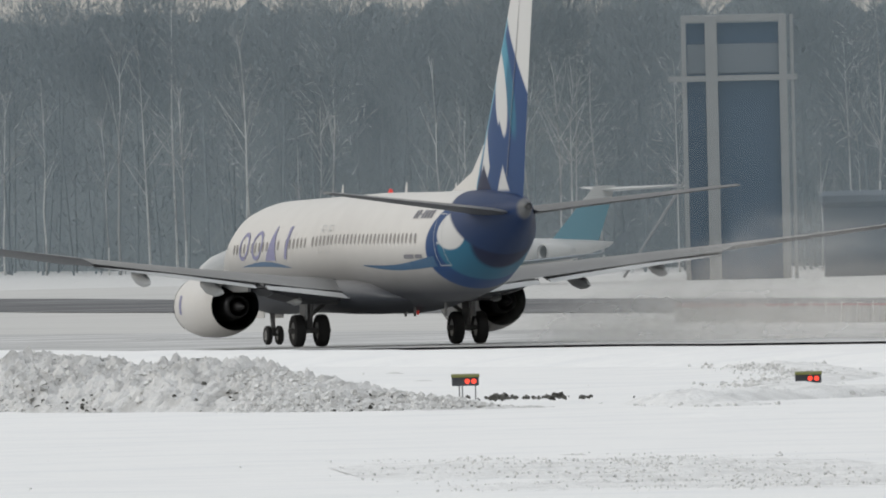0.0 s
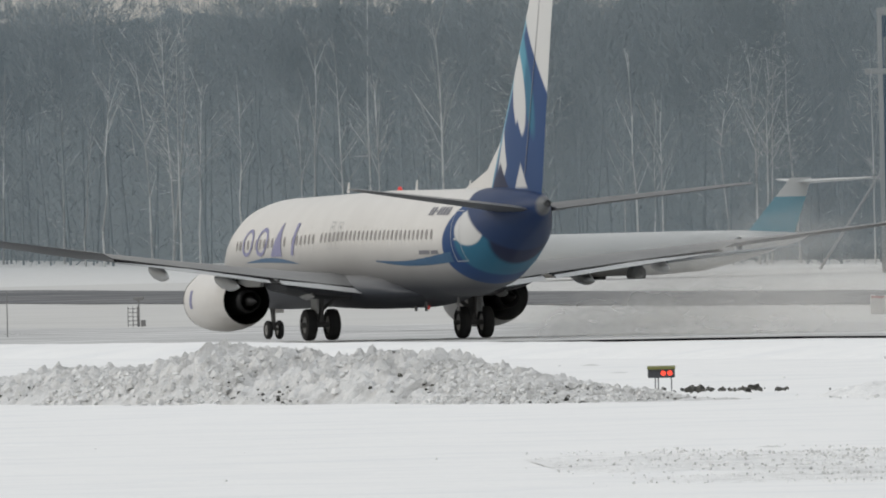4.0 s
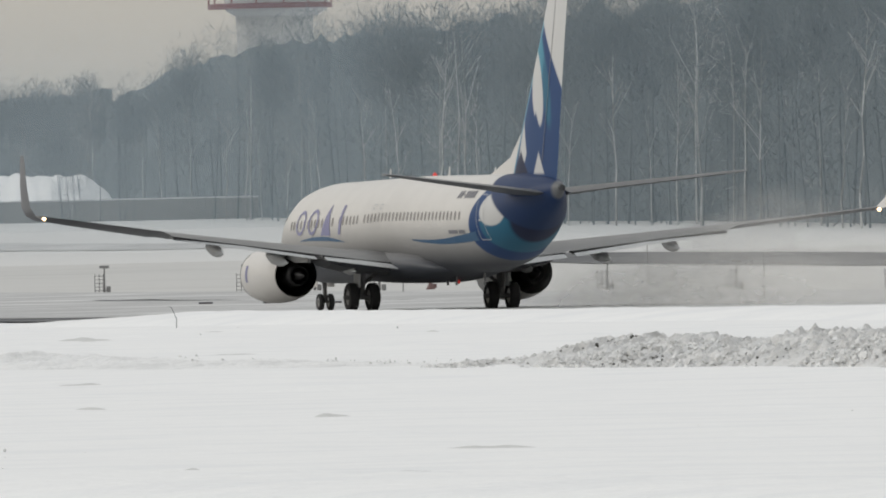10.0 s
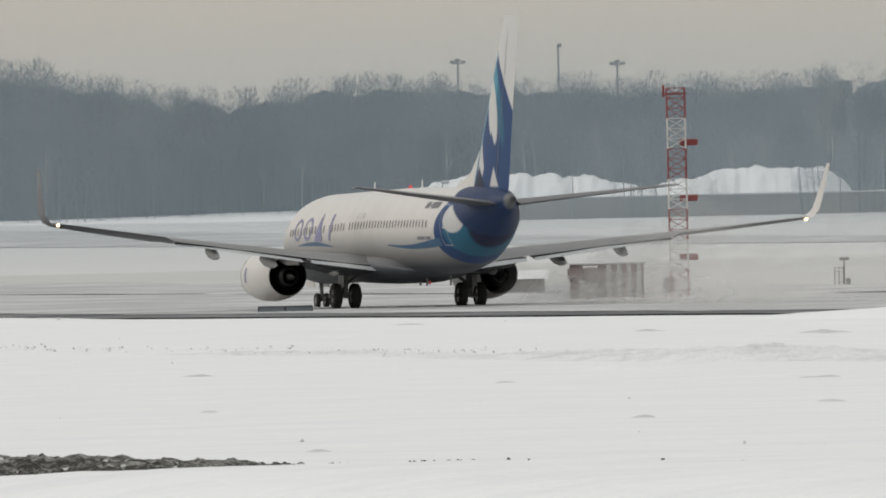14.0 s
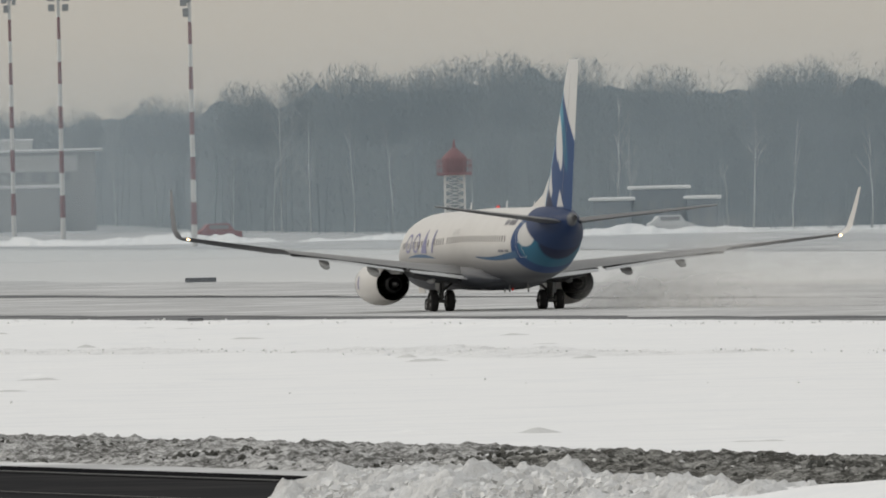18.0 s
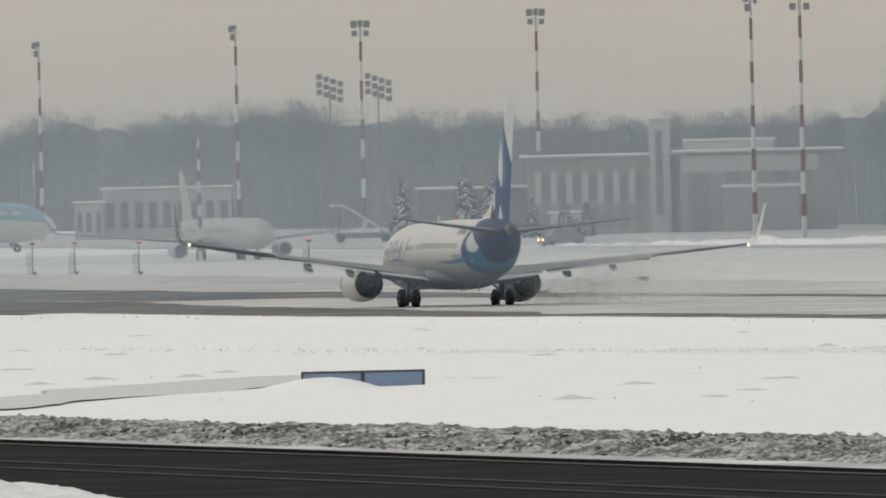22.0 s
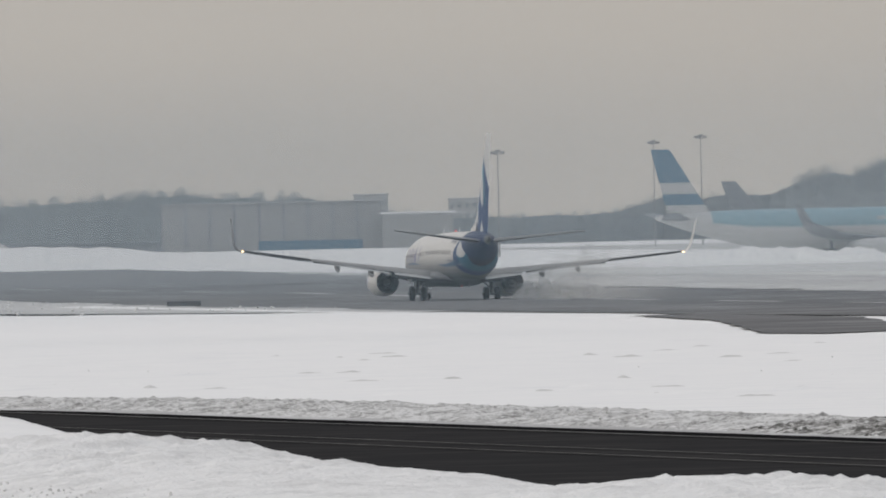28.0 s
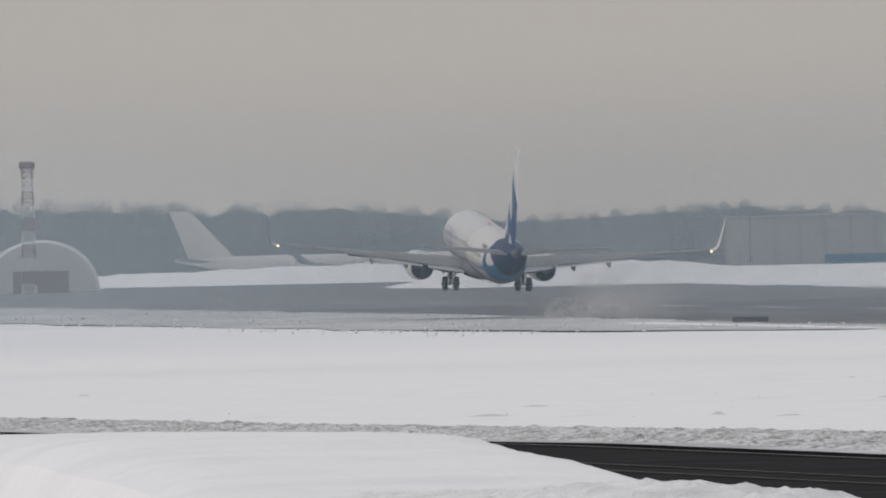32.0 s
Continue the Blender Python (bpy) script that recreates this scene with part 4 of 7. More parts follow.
def birch_shape(seed):
    """A slender leaning birch one metre high: a thin pale stem, limbs that fork upwards, fine hanging twigs."""
    rnd = random.Random(seed)
    v, f = [], []

    def limb(a, b, r0, r1, n=4):
        d = (b - a).normalized()
        u = d.orthogonal().normalized()
        w = d.cross(u)
        k = len(v)
        for p, r in ((a, r0), (b, r1)):
            v.extend(p + (u * math.cos(2 * math.pi * i / n) + w * math.sin(2 * math.pi * i / n)) * r for i in range(n))
        for i in range(n):
            j = (i + 1) % n
            f.append((k + i, k + j, k + n + j))
            f.append((k + i, k + n + j, k + n + i))

    lean = Vector((rnd.uniform(-.09, .09), rnd.uniform(-.05, .05), 0))
    pts = [Vector((0, 0, 0))]
    for i in range(1, 7):
        u = i / 6
        pts.append(lean * u ** 1.5 + Vector((rnd.uniform(-.008, .008), rnd.uniform(-.008, .008), .95 * u)))
    for i in range(6):
        limb(pts[i], pts[i + 1], .0058 * (1 - i / 6.4), .0058 * (1 - (i + 1) / 6.4), 5)
    for i in range(11):
        h = rnd.uniform(.3, .86)
        k = min(5, int(h / .95 * 6))
        p = pts[k].lerp(pts[k + 1], h / .95 * 6 - k)
        a, ln = rnd.uniform(0, 6.28), rnd.uniform(.06, .17) * (1.25 - h)
        q = p + Vector((math.cos(a) * ln, math.sin(a) * ln, ln * rnd.uniform(1.2, 2.2)))
        limb(p, q, .0020, .0010, 3)
        for _ in range(5):
            e = p.lerp(q, rnd.uniform(.5, 1))
            limb(e, e + Vector((rnd.uniform(-.035, .035), rnd.uniform(-.035, .035), rnd.uniform(-.03, .06))), .0007, .0003, 3)
    return np.array([tuple(p) for p in v]), np.array(f)


TREES += [birch_shape(80 + i) for i in range(5)]


def woods(name, mat, spots, label, category="woods"):
    """Many trees joined into one mesh; spots are rows of (x, y, height, turn, kind)."""
    vs, fs, k = [], [], 0
    for x, y, h, turn, kind in spots:
        v, f = TREES[kind]
        c, s = math.cos(turn), math.sin(turn)
        w = h * 1.0
        p = np.empty_like(v)
        p[:, 0], p[:, 1], p[:, 2] = x + w * (v[:, 0] * c - v[:, 1] * s), y + w * (v[:, 0] * s + v[:, 1] * c), land(y) - .1 + h * v[:, 2]
        vs.append(p)
        fs.append(f + k)
        k += len(v)
    vs, fs = np.concatenate(vs), np.concatenate(fs)
    me = bpy.data.meshes.new(name)
    me.vertices.add(len(vs))
    me.vertices.foreach_set("co", vs.astype(np.float32).ravel())
    me.loops.add(len(fs) * 3)
    me.loops.foreach_set("vertex_index", fs.astype(np.int32).ravel())
    me.polygons.add(len(fs))
    me.polygons.foreach_set("loop_start", np.arange(0, len(fs) * 3, 3, dtype=np.int32))
    me.polygons.foreach_set("loop_total", np.full(len(fs), 3, dtype=np.int32))
    me.update(calc_edges=True)
    me.materials.append(mat)
    return tagged(new(name, me), label, category, kind="stuff")


# azimuth, distance of the edge, height of the crowns above the ground
EDGE = [(4.0, 4000, 13), (5.7, 3900, 13.5), (6.1, 3900, 12), (6.5, 3900, 12), (6.85, 3900, 9), (7.4, 3850, 10.5), (7.75, 3800, 9), (8.0, 3800, 5), (8.4, 3850, 5.4), (8.52, 3900, 8.2), (8.77, 3900, 8.6), (8.9, 3850, 12), (9.17, 3800, 14.2), (9.3, 3700, 19.3)]
EDGE2 = [(9.3, 3700, 19.3), (9.6, 3500, 17.5), (9.83, 3400, 19.2), (10.1, 3300, 17.2), (10.4, 3200, 15.9), (10.9, 3100, 15), (11.2, 2900, 15.6), (11.42, 2600, 16), (11.7, 2450, 17.3), (12.0, 2380, 18), (12.24, 2350, 18), (12.55, 2330, 16), (12.86, 2320, 16.8), (13.2, 2330, 15.8), (13.46, 2380, 13.5), (13.6, 2420, 12.8), (13.86, 2450, 14.6), (14.1, 2460, 14.4), (14.4, 2450, 13.9), (14.8, 2400, 13.4), (15.06, 2360, 14.4)]
EDGE3 = [(15.0, 2300, 12.5), (15.12, 2250, 14.2), (15.25, 2150, 17.0), (15.45, 2080, 18.4), (15.64, 2000, 18.9), (16.0, 1950, 20), (16.4, 1900, 21.5), (17.0, 1760, 22.6), (18.0, 1640, 22), (19.1, 1560, 21), (20.5, 1480, 20), (23, 1400, 19)]


def plant(name, edge, mat, gap, rows, depth, label, seed, pale=0.0):
    rnd = random.Random(seed)
    az = [e[0] for e in edge]
    spots, birches = [], []
    for r in range(rows):
        a = edge[0][0]
        while a < edge[-1][0]:
            d = float(np.interp(a, az, [e[1] for e in edge])) + depth * (r + rnd.uniform(-.4, .4)) / rows
            h = float(np.interp(a, az, [e[2] for e in edge])) * (rnd.uniform(.80, 1.04) if r else rnd.uniform(.6, .98))
            p = at(a, d)
            row = (p.x, p.y, h, rnd.uniform(0, 6.28), rnd.randrange(6))
            (birches if r < 2 and rnd.random() < pale else spots).append(row)
            a += math.degrees(gap / d) * rnd.uniform(.5, 1.5)
    woods(name, mat, spots, label)
    if birches:
        woods(name, BIRCH, birches, "pale birches at the edge of the winter wood")
    thicket(edge, depth, THICKET, mat, seed)


def thicket(edge, depth, mat, brush, seed):
    """Dense brushwood: a low dim mass and, over it, thousands of slim branch bundles that make ragged crowns."""
    rng = np.random.default_rng(seed)
    az, dd, hh = [e[0] for e in edge], [e[1] for e in edge], [e[2] for e in edge]
    vs, a = [], edge[0][0]
    crowns = []
    while a < edge[-1][0]:
        d, h = float(np.interp(a, az, dd)), float(np.interp(a, az, hh))
        p = at(a, d + depth * 1.05)
        w = h * (.82 + .08 * noise.noise((a * 14, seed, 0)) + .035 * noise.noise((a * d * .006, seed, 3)) + .03 * noise.noise((a * d * .02, seed, 6)))
        vs += [(p.x, p.y, land(p.y) - .5), (p.x, p.y, land(p.y) + w)]
        crowns.append((a, d, h))
        a += math.degrees(.5 / d)
    n = len(vs) // 2
    solid("thicket", Mesh().add(vs, [(2 * i, 2 * i + 2, 2 * i + 3, 2 * i + 1) for i in range(n - 1)]), mat, "dense grey thicket inside the winter wood", "woods", kind="stuff")
    a0, a1 = edge[0][0], edge[-1][0]
    length = sum(c[1] * radians(1) for c in crowns) / len(crowns) * (a1 - a0)
    count = int(length / .9)
    ca = rng.uniform(a0, a1, count)
    cd, ch = np.interp(ca, az, dd) + depth * rng.uniform(-.2, 1.0, count), np.interp(ca, az, hh) * rng.uniform(.84, 1.02, count)
    cw = ch * rng.uniform(.11, .2, count)
    per = 1100
    q = rng.normal(0, 1, (count, per, 3))
    q /= np.linalg.norm(q, axis=2)[:, :, None]
    q *= rng.random((count, per, 1)) ** .45
    ra = np.radians(ca)
    gy = cd * np.cos(ra)
    ground = np.array([land(y) for y in gy])
    px = (cd * np.sin(ra))[:, None] + q[:, :, 0] * cw[:, None]
    py = gy[:, None] + q[:, :, 1] * cw[:, None]
    pz = ground[:, None] + ch[:, None] * (.76 + .22 * q[:, :, 2])
    low = rng.random((count, per)) < .12
    pz = np.where(low, ground[:, None] + ch[:, None] * rng.uniform(.02, .5, (count, per)), pz)
    p = np.stack([px, py, pz], 2).reshape(-1, 3)
    m = len(p)
    up = np.stack([q[:, :, 0] * .5, q[:, :, 1] * .5, np.full((count, per), .75)], 2).reshape(-1, 3) + rng.normal(0, .35, (m, 3))
    up /= np.linalg.norm(up, axis=1)[:, None]
    side = np.cross(up, rng.normal(0, 1, (m, 3)))
    side /= np.linalg.norm(side, axis=1)[:, None]
    hgt = np.repeat(ch, per)[:, None]
    ln, wd = hgt * rng.uniform(.025, .075, (m, 1)), hgt * rng.uniform(.0008, .0026, (m, 1))
    tri = np.stack([p - side * wd - up * ln * .5, p + side * wd - up * ln * .5, p + up * ln * .5], 1).reshape(-1, 3)
    me = bpy.data.meshes.new("brushwood")
    me.vertices.add(m * 3)
    me.vertices.foreach_set("co", tri.astype(np.float32).ravel())
    me.loops.add(m * 3)
    me.loops.foreach_set("vertex_index", np.arange(m * 3, dtype=np.int32))
    me.polygons.add(m)
    me.polygons.foreach_set("loop_start", np.arange(0, m * 3, 3, dtype=np.int32))
    me.polygons.foreach_set("loop_total", np.full(m, 3, dtype=np.int32))
    me.update(calc_edges=True)
    me.materials.append(brush)
    tagged(new("brushwood", me), "tangled grey crowns of the winter wood", "woods", kind="stuff")


plant("far_woods", EDGE, BARK, 3.2, 3, 60, "far grey tree line in winter", 1)
plant("hill_woods", EDGE2, BARK, 2.6, 3, 70, "bare grey winter woods on a rise", 2, 0.06)
plant("edge_woods", EDGE3, BARK, 2.4, 3, 60, "tall bare winter wood behind the airfield", 3, 0.22)


def front_birches(edge, gap, seed, tall):
    """Pale stems that stand in loose groups before the edge of a wood."""
    rnd = random.Random(seed)
    spots, a = [], edge[0][0]
    while a < edge[-1][0]:
        d = float(np.interp(a, [e[0] for e in edge], [e[1] for e in edge]))
        h = float(np.interp(a, [e[0] for e in edge], [e[2] for e in edge]))
        if noise.noise((a * 9, seed, 0)) > -.25:
            p = at(a, d - rnd.uniform(1, 8))
            spots.append((p.x, p.y, h * tall * rnd.uniform(.45, .92), rnd.uniform(0, 6.28), 6 + rnd.randrange(5)))
        a += math.degrees(gap / d) * rnd.uniform(.15, 1.9)
    woods("birch_trees", BIRCH, spots, "slender pale birches along the edge of the wood")


front_birches(EDGE3, 2.2, 61, 1.0)
front_birches(EDGE2, 5.5, 62, .9)
rnd = random.Random(77)
bushes = []
for i in range(26):
    p = at(rnd.choice((rnd.uniform(14.55, 14.78), rnd.uniform(14.0, 14.95))), 2150 + rnd.uniform(-6, 6))
    bushes.append((p.x, p.y, rnd.uniform(2.2, 4.6), rnd.uniform(0, 6.28), rnd.randrange(6)))
for a0, a1, n in ((14.40, 14.64, 9), (14.84, 15.1, 9)):
    for i in range(n):
        p = at(rnd.uniform(a0, a1), 2140 + rnd.uniform(-6, 6))
        bushes.append((p.x, p.y, rnd.uniform(7, 11.5), rnd.uniform(0, 6.28), rnd.randrange(6)))
woods("bare_bushes", BARK, bushes, "bare bushes and thin trees before the snow hill", "bushes")


# ---------------------------------------------------------------- airfield furniture
CONCRETE = material("grey_concrete", (0.33, 0.33, 0.325), 0.85, scale=0.8, amount=0.2, bump=0.01, stain=0.4, spec=0.2)
PALE_WALL = material("pale_render_wall", (0.55, 0.545, 0.53), 0.85, scale=0.4, amount=0.12, stain=0.3, spec=0.2)
GREY_WALL = material("grey_panel_wall", (0.34, 0.34, 0.335), 0.8, scale=0.4, amount=0.1, stain=0.3, spec=0.2)
DIM_WALL = material("blue_grey_cladding", (0.20, 0.22, 0.24), 0.8, scale=0.3, amount=0.1, stain=0.3, spec=0.2)
ROOF_SNOW = material("roof_snow", (0.78, 0.78, 0.77), 0.8, scale=0.5, amount=0.05, spec=0.2)
# window colour lightened to imitate haze on far buildings
WINDOW_DIM = material("hazed_window", (0.22, 0.235, 0.245), 0.5, scale=0.5, amount=0.1)
RED_PAINT = material("faded_red_paint", (0.25, 0.055, 0.055), 0.6, scale=1.0, amount=0.2, stain=0.2)
# greyer copy of the red for far masts, haze mixed into the colour
RED_FAR = material("hazed_far_red", (0.21, 0.09, 0.09), 0.7, scale=1.0, amount=0.1, stain=0.2)
WHITE_STEEL = material("white_painted_steel", (0.62, 0.61, 0.59), 0.6, scale=1.0, amount=0.12)
GREY_STEEL = material("galvanised_steel", (0.25, 0.25, 0.25), 0.55, 0.3, scale=1.0, amount=0.15)
DARK_STEEL = material("dark_steel", (0.13, 0.135, 0.14), 0.6, scale=1.5, amount=0.2)
BROWN_PANEL = material("red_brown_panel", (0.17, 0.105, 0.10), 0.7, scale=1.5, amount=0.2, stain=0.3)
SIGN_BLUE = material("blue_grey_sign_back", (0.22, 0.31, 0.45), 0.55, scale=1.0, amount=0.12, stain=0.2)
SIGN_FRAME = material("dark_sign_frame", (0.07, 0.075, 0.085), 0.6, scale=2, amount=0.2)
YELLOW_GREEN = material("yellow_green_housing", (0.15, 0.155, 0.03), 0.5, scale=3, amount=0.2)
GLOW_RED = material("red_lamp_glow", (1.0, 0.07, 0.04), 0.3, emit=1.1)
GLOW_AMBER = material("amber_lamp_glow", (1.0, 0.55, 0.25), 0.3, emit=6.0)
FAR_WHITE = material("white_aircraft_paint", (0.54, 0.54, 0.535), 0.5, scale=0.3, amount=0.05)
# white pulled down to grey so that far things look hazy
FAR_PALE = material("hazed_white_paint", (0.40, 0.40, 0.395), 0.6, scale=0.3, amount=0.05)
FAR_BLUE = material("light_blue_paint", (0.20, 0.36, 0.43), 0.5, scale=0.3, amount=0.06)
FAR_TEAL = material("dark_teal_paint", (0.02, 0.13, 0.23), 0.5, scale=0.3, amount=0.06)
FAR_GREY = material("blue_grey_paint", (0.17, 0.19, 0.21), 0.6, scale=0.3, amount=0.08)
TEAL_PAINT = material("teal_paint", (0.13, 0.31, 0.38), 0.5, scale=0.5, amount=0.06)
BLUE_SHEET = material("dark_blue_sheeting", (0.055, 0.09, 0.14), 0.7, scale=0.4, amount=0.15, stain=0.3)


def spot(x, y, turn=0.0, z=0.0):
    return pose(x, y, land(y) + z, 0, 0, turn)


def guard_light(m, sunk, label):
    o = base("runway_guard_light", m, label, "guard light", "runway guard lights")
    part("housing", Mesh().box(-.35, .35, -.12, .16, .22 - sunk, .46 - sunk, .02), SIGN_FRAME, o, "dark lamp housing")
    hood = Mesh().add([(-.36, -.14, .50 - sunk), (.36, -.14, .50 - sunk), (.36, .2, .53 - sunk), (-.36, .2, .53 - sunk), (-.37, -.22, .44 - sunk), (.37, -.22, .44 - sunk), (.36, .2, .45 - sunk), (-.36, .2, .45 - sunk)], [(0, 1, 2, 3), (4, 5, 1, 0), (5, 6, 2, 1), (7, 4, 0, 3), (6, 7, 3, 2), (4, 7, 6, 5)])
    part("hood", hood, YELLOW_GREEN, o, "yellow-green hood")
    for x in (.05, .22):
        part("lamp", Mesh().lathe([(-.135, .01), (-.14, .05), (-.125, .066), (-.10, .07)], (x, 0, .34 - sunk), "y", 14, True), GLOW_RED, o, "glowing red lamp")
    if sunk < .1:
        for x in (-.16, -.08, .26):
            part("leg", Mesh().tube((x, 0, -.25), (x, 0, .24), .018, n=6), GREY_STEEL, o)
    return o


guard_light(spot(197.2, 604.1, -18, .14), 0.0, "yellow-green runway guard light with two glowing red lamps")
guard_light(spot(212.4, 621.2, -19), .16, "runway guard light half buried in snow, red lamps lit")


def low_sign(m, width, height, panels, label, mat=SIGN_BLUE):
    o = base("taxiway_sign", m, label, "sign", "airfield signs")
    w = width / panels
    for i in range(panels):
        x0 = -width / 2 + i * w
        part("panel", Mesh().box(x0 + .05, x0 + w - .05, -.06, .06, .02, height - .03, .015), mat, o)
        part("frame", Mesh().box(x0, x0 + .055, -.09, .09, -.1, height, .01).box(x0 + w - .055, x0 + w, -.09, .09, -.1, height, .01).box(x0, x0 + w, -.09, .09, height - .035, height + .02, .008), SIGN_FRAME, o)
    return o


low_sign(spot(133.4, 752.5, -22, -.02), 3.9, .52, 2, "long blue-grey sign back standing in snow")
low_sign(spot(254.7, 1043, -14), 2.4, .30, 2, "grey-blue sign beside the runway edge", DIM_WALL)
low_sign(spot(242.2, 1865, -8), 2.6, .42, 2, "dark sign back beside the runway", DARK_STEEL)
low_sign(spot(330, 1636, -11), 2.1, .36, 1, "low dark sign beyond the runway", DARK_STEEL)
low_sign(spot(235.5, 1169, -11), .75, .30, 1, "small grey sign in drifted snow", GREY_STEEL)
low_sign(spot(306.8, 1672, -10), 1.05, .42, 1, "small dark sign beyond the runway", DARK_STEEL)
low_sign(spot(295.4, 1600, -10), 1.7, .18, 1, "low red-brown marker board", BROWN_PANEL)
for x, y in ((330, 1745),):
    low_sign(spot(x, y, -10), .9, .3, 1, "small dark marker board beyond the runway", DARK_STEEL)
for az, d in ((15.26, 1079), (15.41, 1070), (15.56, 1058)):
    low_sign(facing(az, d), .62, .14, 1, "low brown marker board half sunk in snow", BROWN_PANEL)
# snow drifted against the long sign, and the ploughed track that leads to it
ridge("snow_drift", SNOW, [(743, 130, .1), (746, 131, .32), (749, 131.5, .42), (752, 131.5, .22), (756, 132, .12)], 4.0, "snow drifted against the sign", 0.06, 0.3, 41.0)
strip("ploughed_track", SNOW_PACKED_DIM, [(696, 111, 112.5), (712, 113.5, 117), (736, 118.5, 124.5), (760, 124.5, 132.5), (800, 136, 140.5), (828, 143, 145)], 0.05, "shallow ploughed track in grey snow", "track", 1.5, wave=1.0)


def light_stand(m, height, label, red=False):
    o = base("light_stand", m, label, "light stand", "approach light stands")
    part("mast", Mesh().tube((.12, 0, -.1), (.12, 0, height), .045, .035, 8), GREY_STEEL, o)
    part("head", Mesh().box(-.12, .36, -.1, .1, height - .04, height + .10, .02), GREY_STEEL if not red else DARK_STEEL, o)
    fr = Mesh()
    for z in np.arange(.1, height * .72, .18):
        fr.box(-.36, .08, -.02, .02, z, z + .03)
    for x in (-.36, -.14, .06):
        fr.box(x - .018, x + .018, -.02, .02, -.1, height * .74)
    part("frame", fr, GREY_STEEL, o, "grey ladder frame")
    part("box", Mesh().box(.2, .42, -.12, .12, -.05, .32, .015), GREY_STEEL, o)
    if red:
        part("lamp", Mesh().lathe([(height + .10, .07), (height + .17, .06), (height + .2, .01)], (.12, 0, 0), "z", 10), GLOW_RED, o)
    return o


for az, d in ((16.49, 1116), (16.19, 1136), (15.66, 1172), (15.51, 1186), (15.35, 1191), (15.02, 1215), (16.86, 1090)):
    light_stand(facing(az, d), 1.25, "grey approach light stand with ladder frame in snow")
for az, d in ((9.133, 2071), (9.287, 2030), (9.385, 2028), (9.534, 2009), (9.93, 1985)):
    light_stand(facing(az, d), 2.6, "tall light stand with small red lamp", True)
for az, d, h in ((16.29, 1142, 2.6), (16.56, 1000, 1.9), (12.16, 1700, 1.2), (12.18, 1650, 1.2), (15.72, 1150, 2.4)):
    solid("marker_post", Mesh().tube((0, 0, -.2), (0, 0, h), .03, .02, 6).tube((0, 0, h), (0, 0, h + .06), .035, .01, 6), GREY_STEEL, "thin steel marker post standing in snow", "post", "marker posts", m=facing(az, d))
mk = base("cone_marker", spot(318.4, 1126.4), "small red-brown cone marker in the snow", "marker")
part("cone", Mesh().lathe([(-.05, .28), (0, .28), (.05, .22), (.42, .06), (.5, .03)], (0, 0, 0), "z", 14, True, True), BROWN_PANEL, mk)
part("flag", Mesh().box(.02, .3, -.02, .02, .1, .3, .008), BROWN_PANEL, mk)
st = at(15.19, 860)
solid("bent_stake", Mesh().tube((0, 0, -.1), (.02, 0, .35), .016, .014, 6).tube((.02, 0, .35), (-.16, 0, .75), .014, .010, 6).tube((-.16, 0, .75), (-.30, 0, .78), .010, .006, 6), DARK_STEEL, "thin bent stake sticking out of the snow", "stake", m=pose(st.x, st.y, st.z))


# ---------------------------------------------------------------- lattice towers and masts
def lattice(o, w0, w1, z0, z1, bays, bands, r=.04, far=False, swap=0):
    """Four legs with ladders of braces, one part for each painted band."""
    def corner(k, z):
        w = (w0 + (w1 - w0) * (z - z0) / (z1 - z0)) / 2
        return Vector(((-w, w, w, -w)[k], (-w, -w, w, w)[k], z))
    per = bays // bands
    for b in range(bands):
        mm = Mesh()
        for i in range(b * per, (b + 1) * per):
            a, c = z0 + (z1 - z0) * i / bays, z0 + (z1 - z0) * (i + 1) / bays
            for k in range(4):
                mm.tube(corner(k, a), corner(k, c), r, n=5)
                mm.tube(corner(k, c), corner((k + 1) % 4, c), r * .6, n=4)
                mm.tube(corner(k, a), corner((k + 1) % 4, c), r * .55, n=4)
        part("lattice_section", mm, (RED_FAR if far else RED_PAINT) if (bands - b + swap) % 2 == 1 else WHITE_STEEL, o, "red lattice section" if (bands - b + swap) % 2 == 1 else "white lattice section")


def lattice_mast():
    o = base("lattice_mast", facing(14.642, 1126), "slim red and white lattice mast with red lamps", "mast")
    lattice(o, .82, .82, -.1, 9.6, 21, 7, .045)
    for z, x in ((7.1, .55), (4.55, .5), (1.85, .45)):
        part("lamp_box", Mesh().box(x - .42, x + .42, -.2, .2, z - .14, z + .16, .05), RED_PAINT, o, "red lamp box")
    part("arm", Mesh().box(-.62, -.5, -.06, .06, 9.2, 9.75, .02).box(-.6, .5, -.03, .03, 9.3, 9.38), RED_PAINT, o)
    part("cabinet", Mesh().box(-.75, -.25, -.3, .2, .25, .95, .03), GREY_STEEL, o)


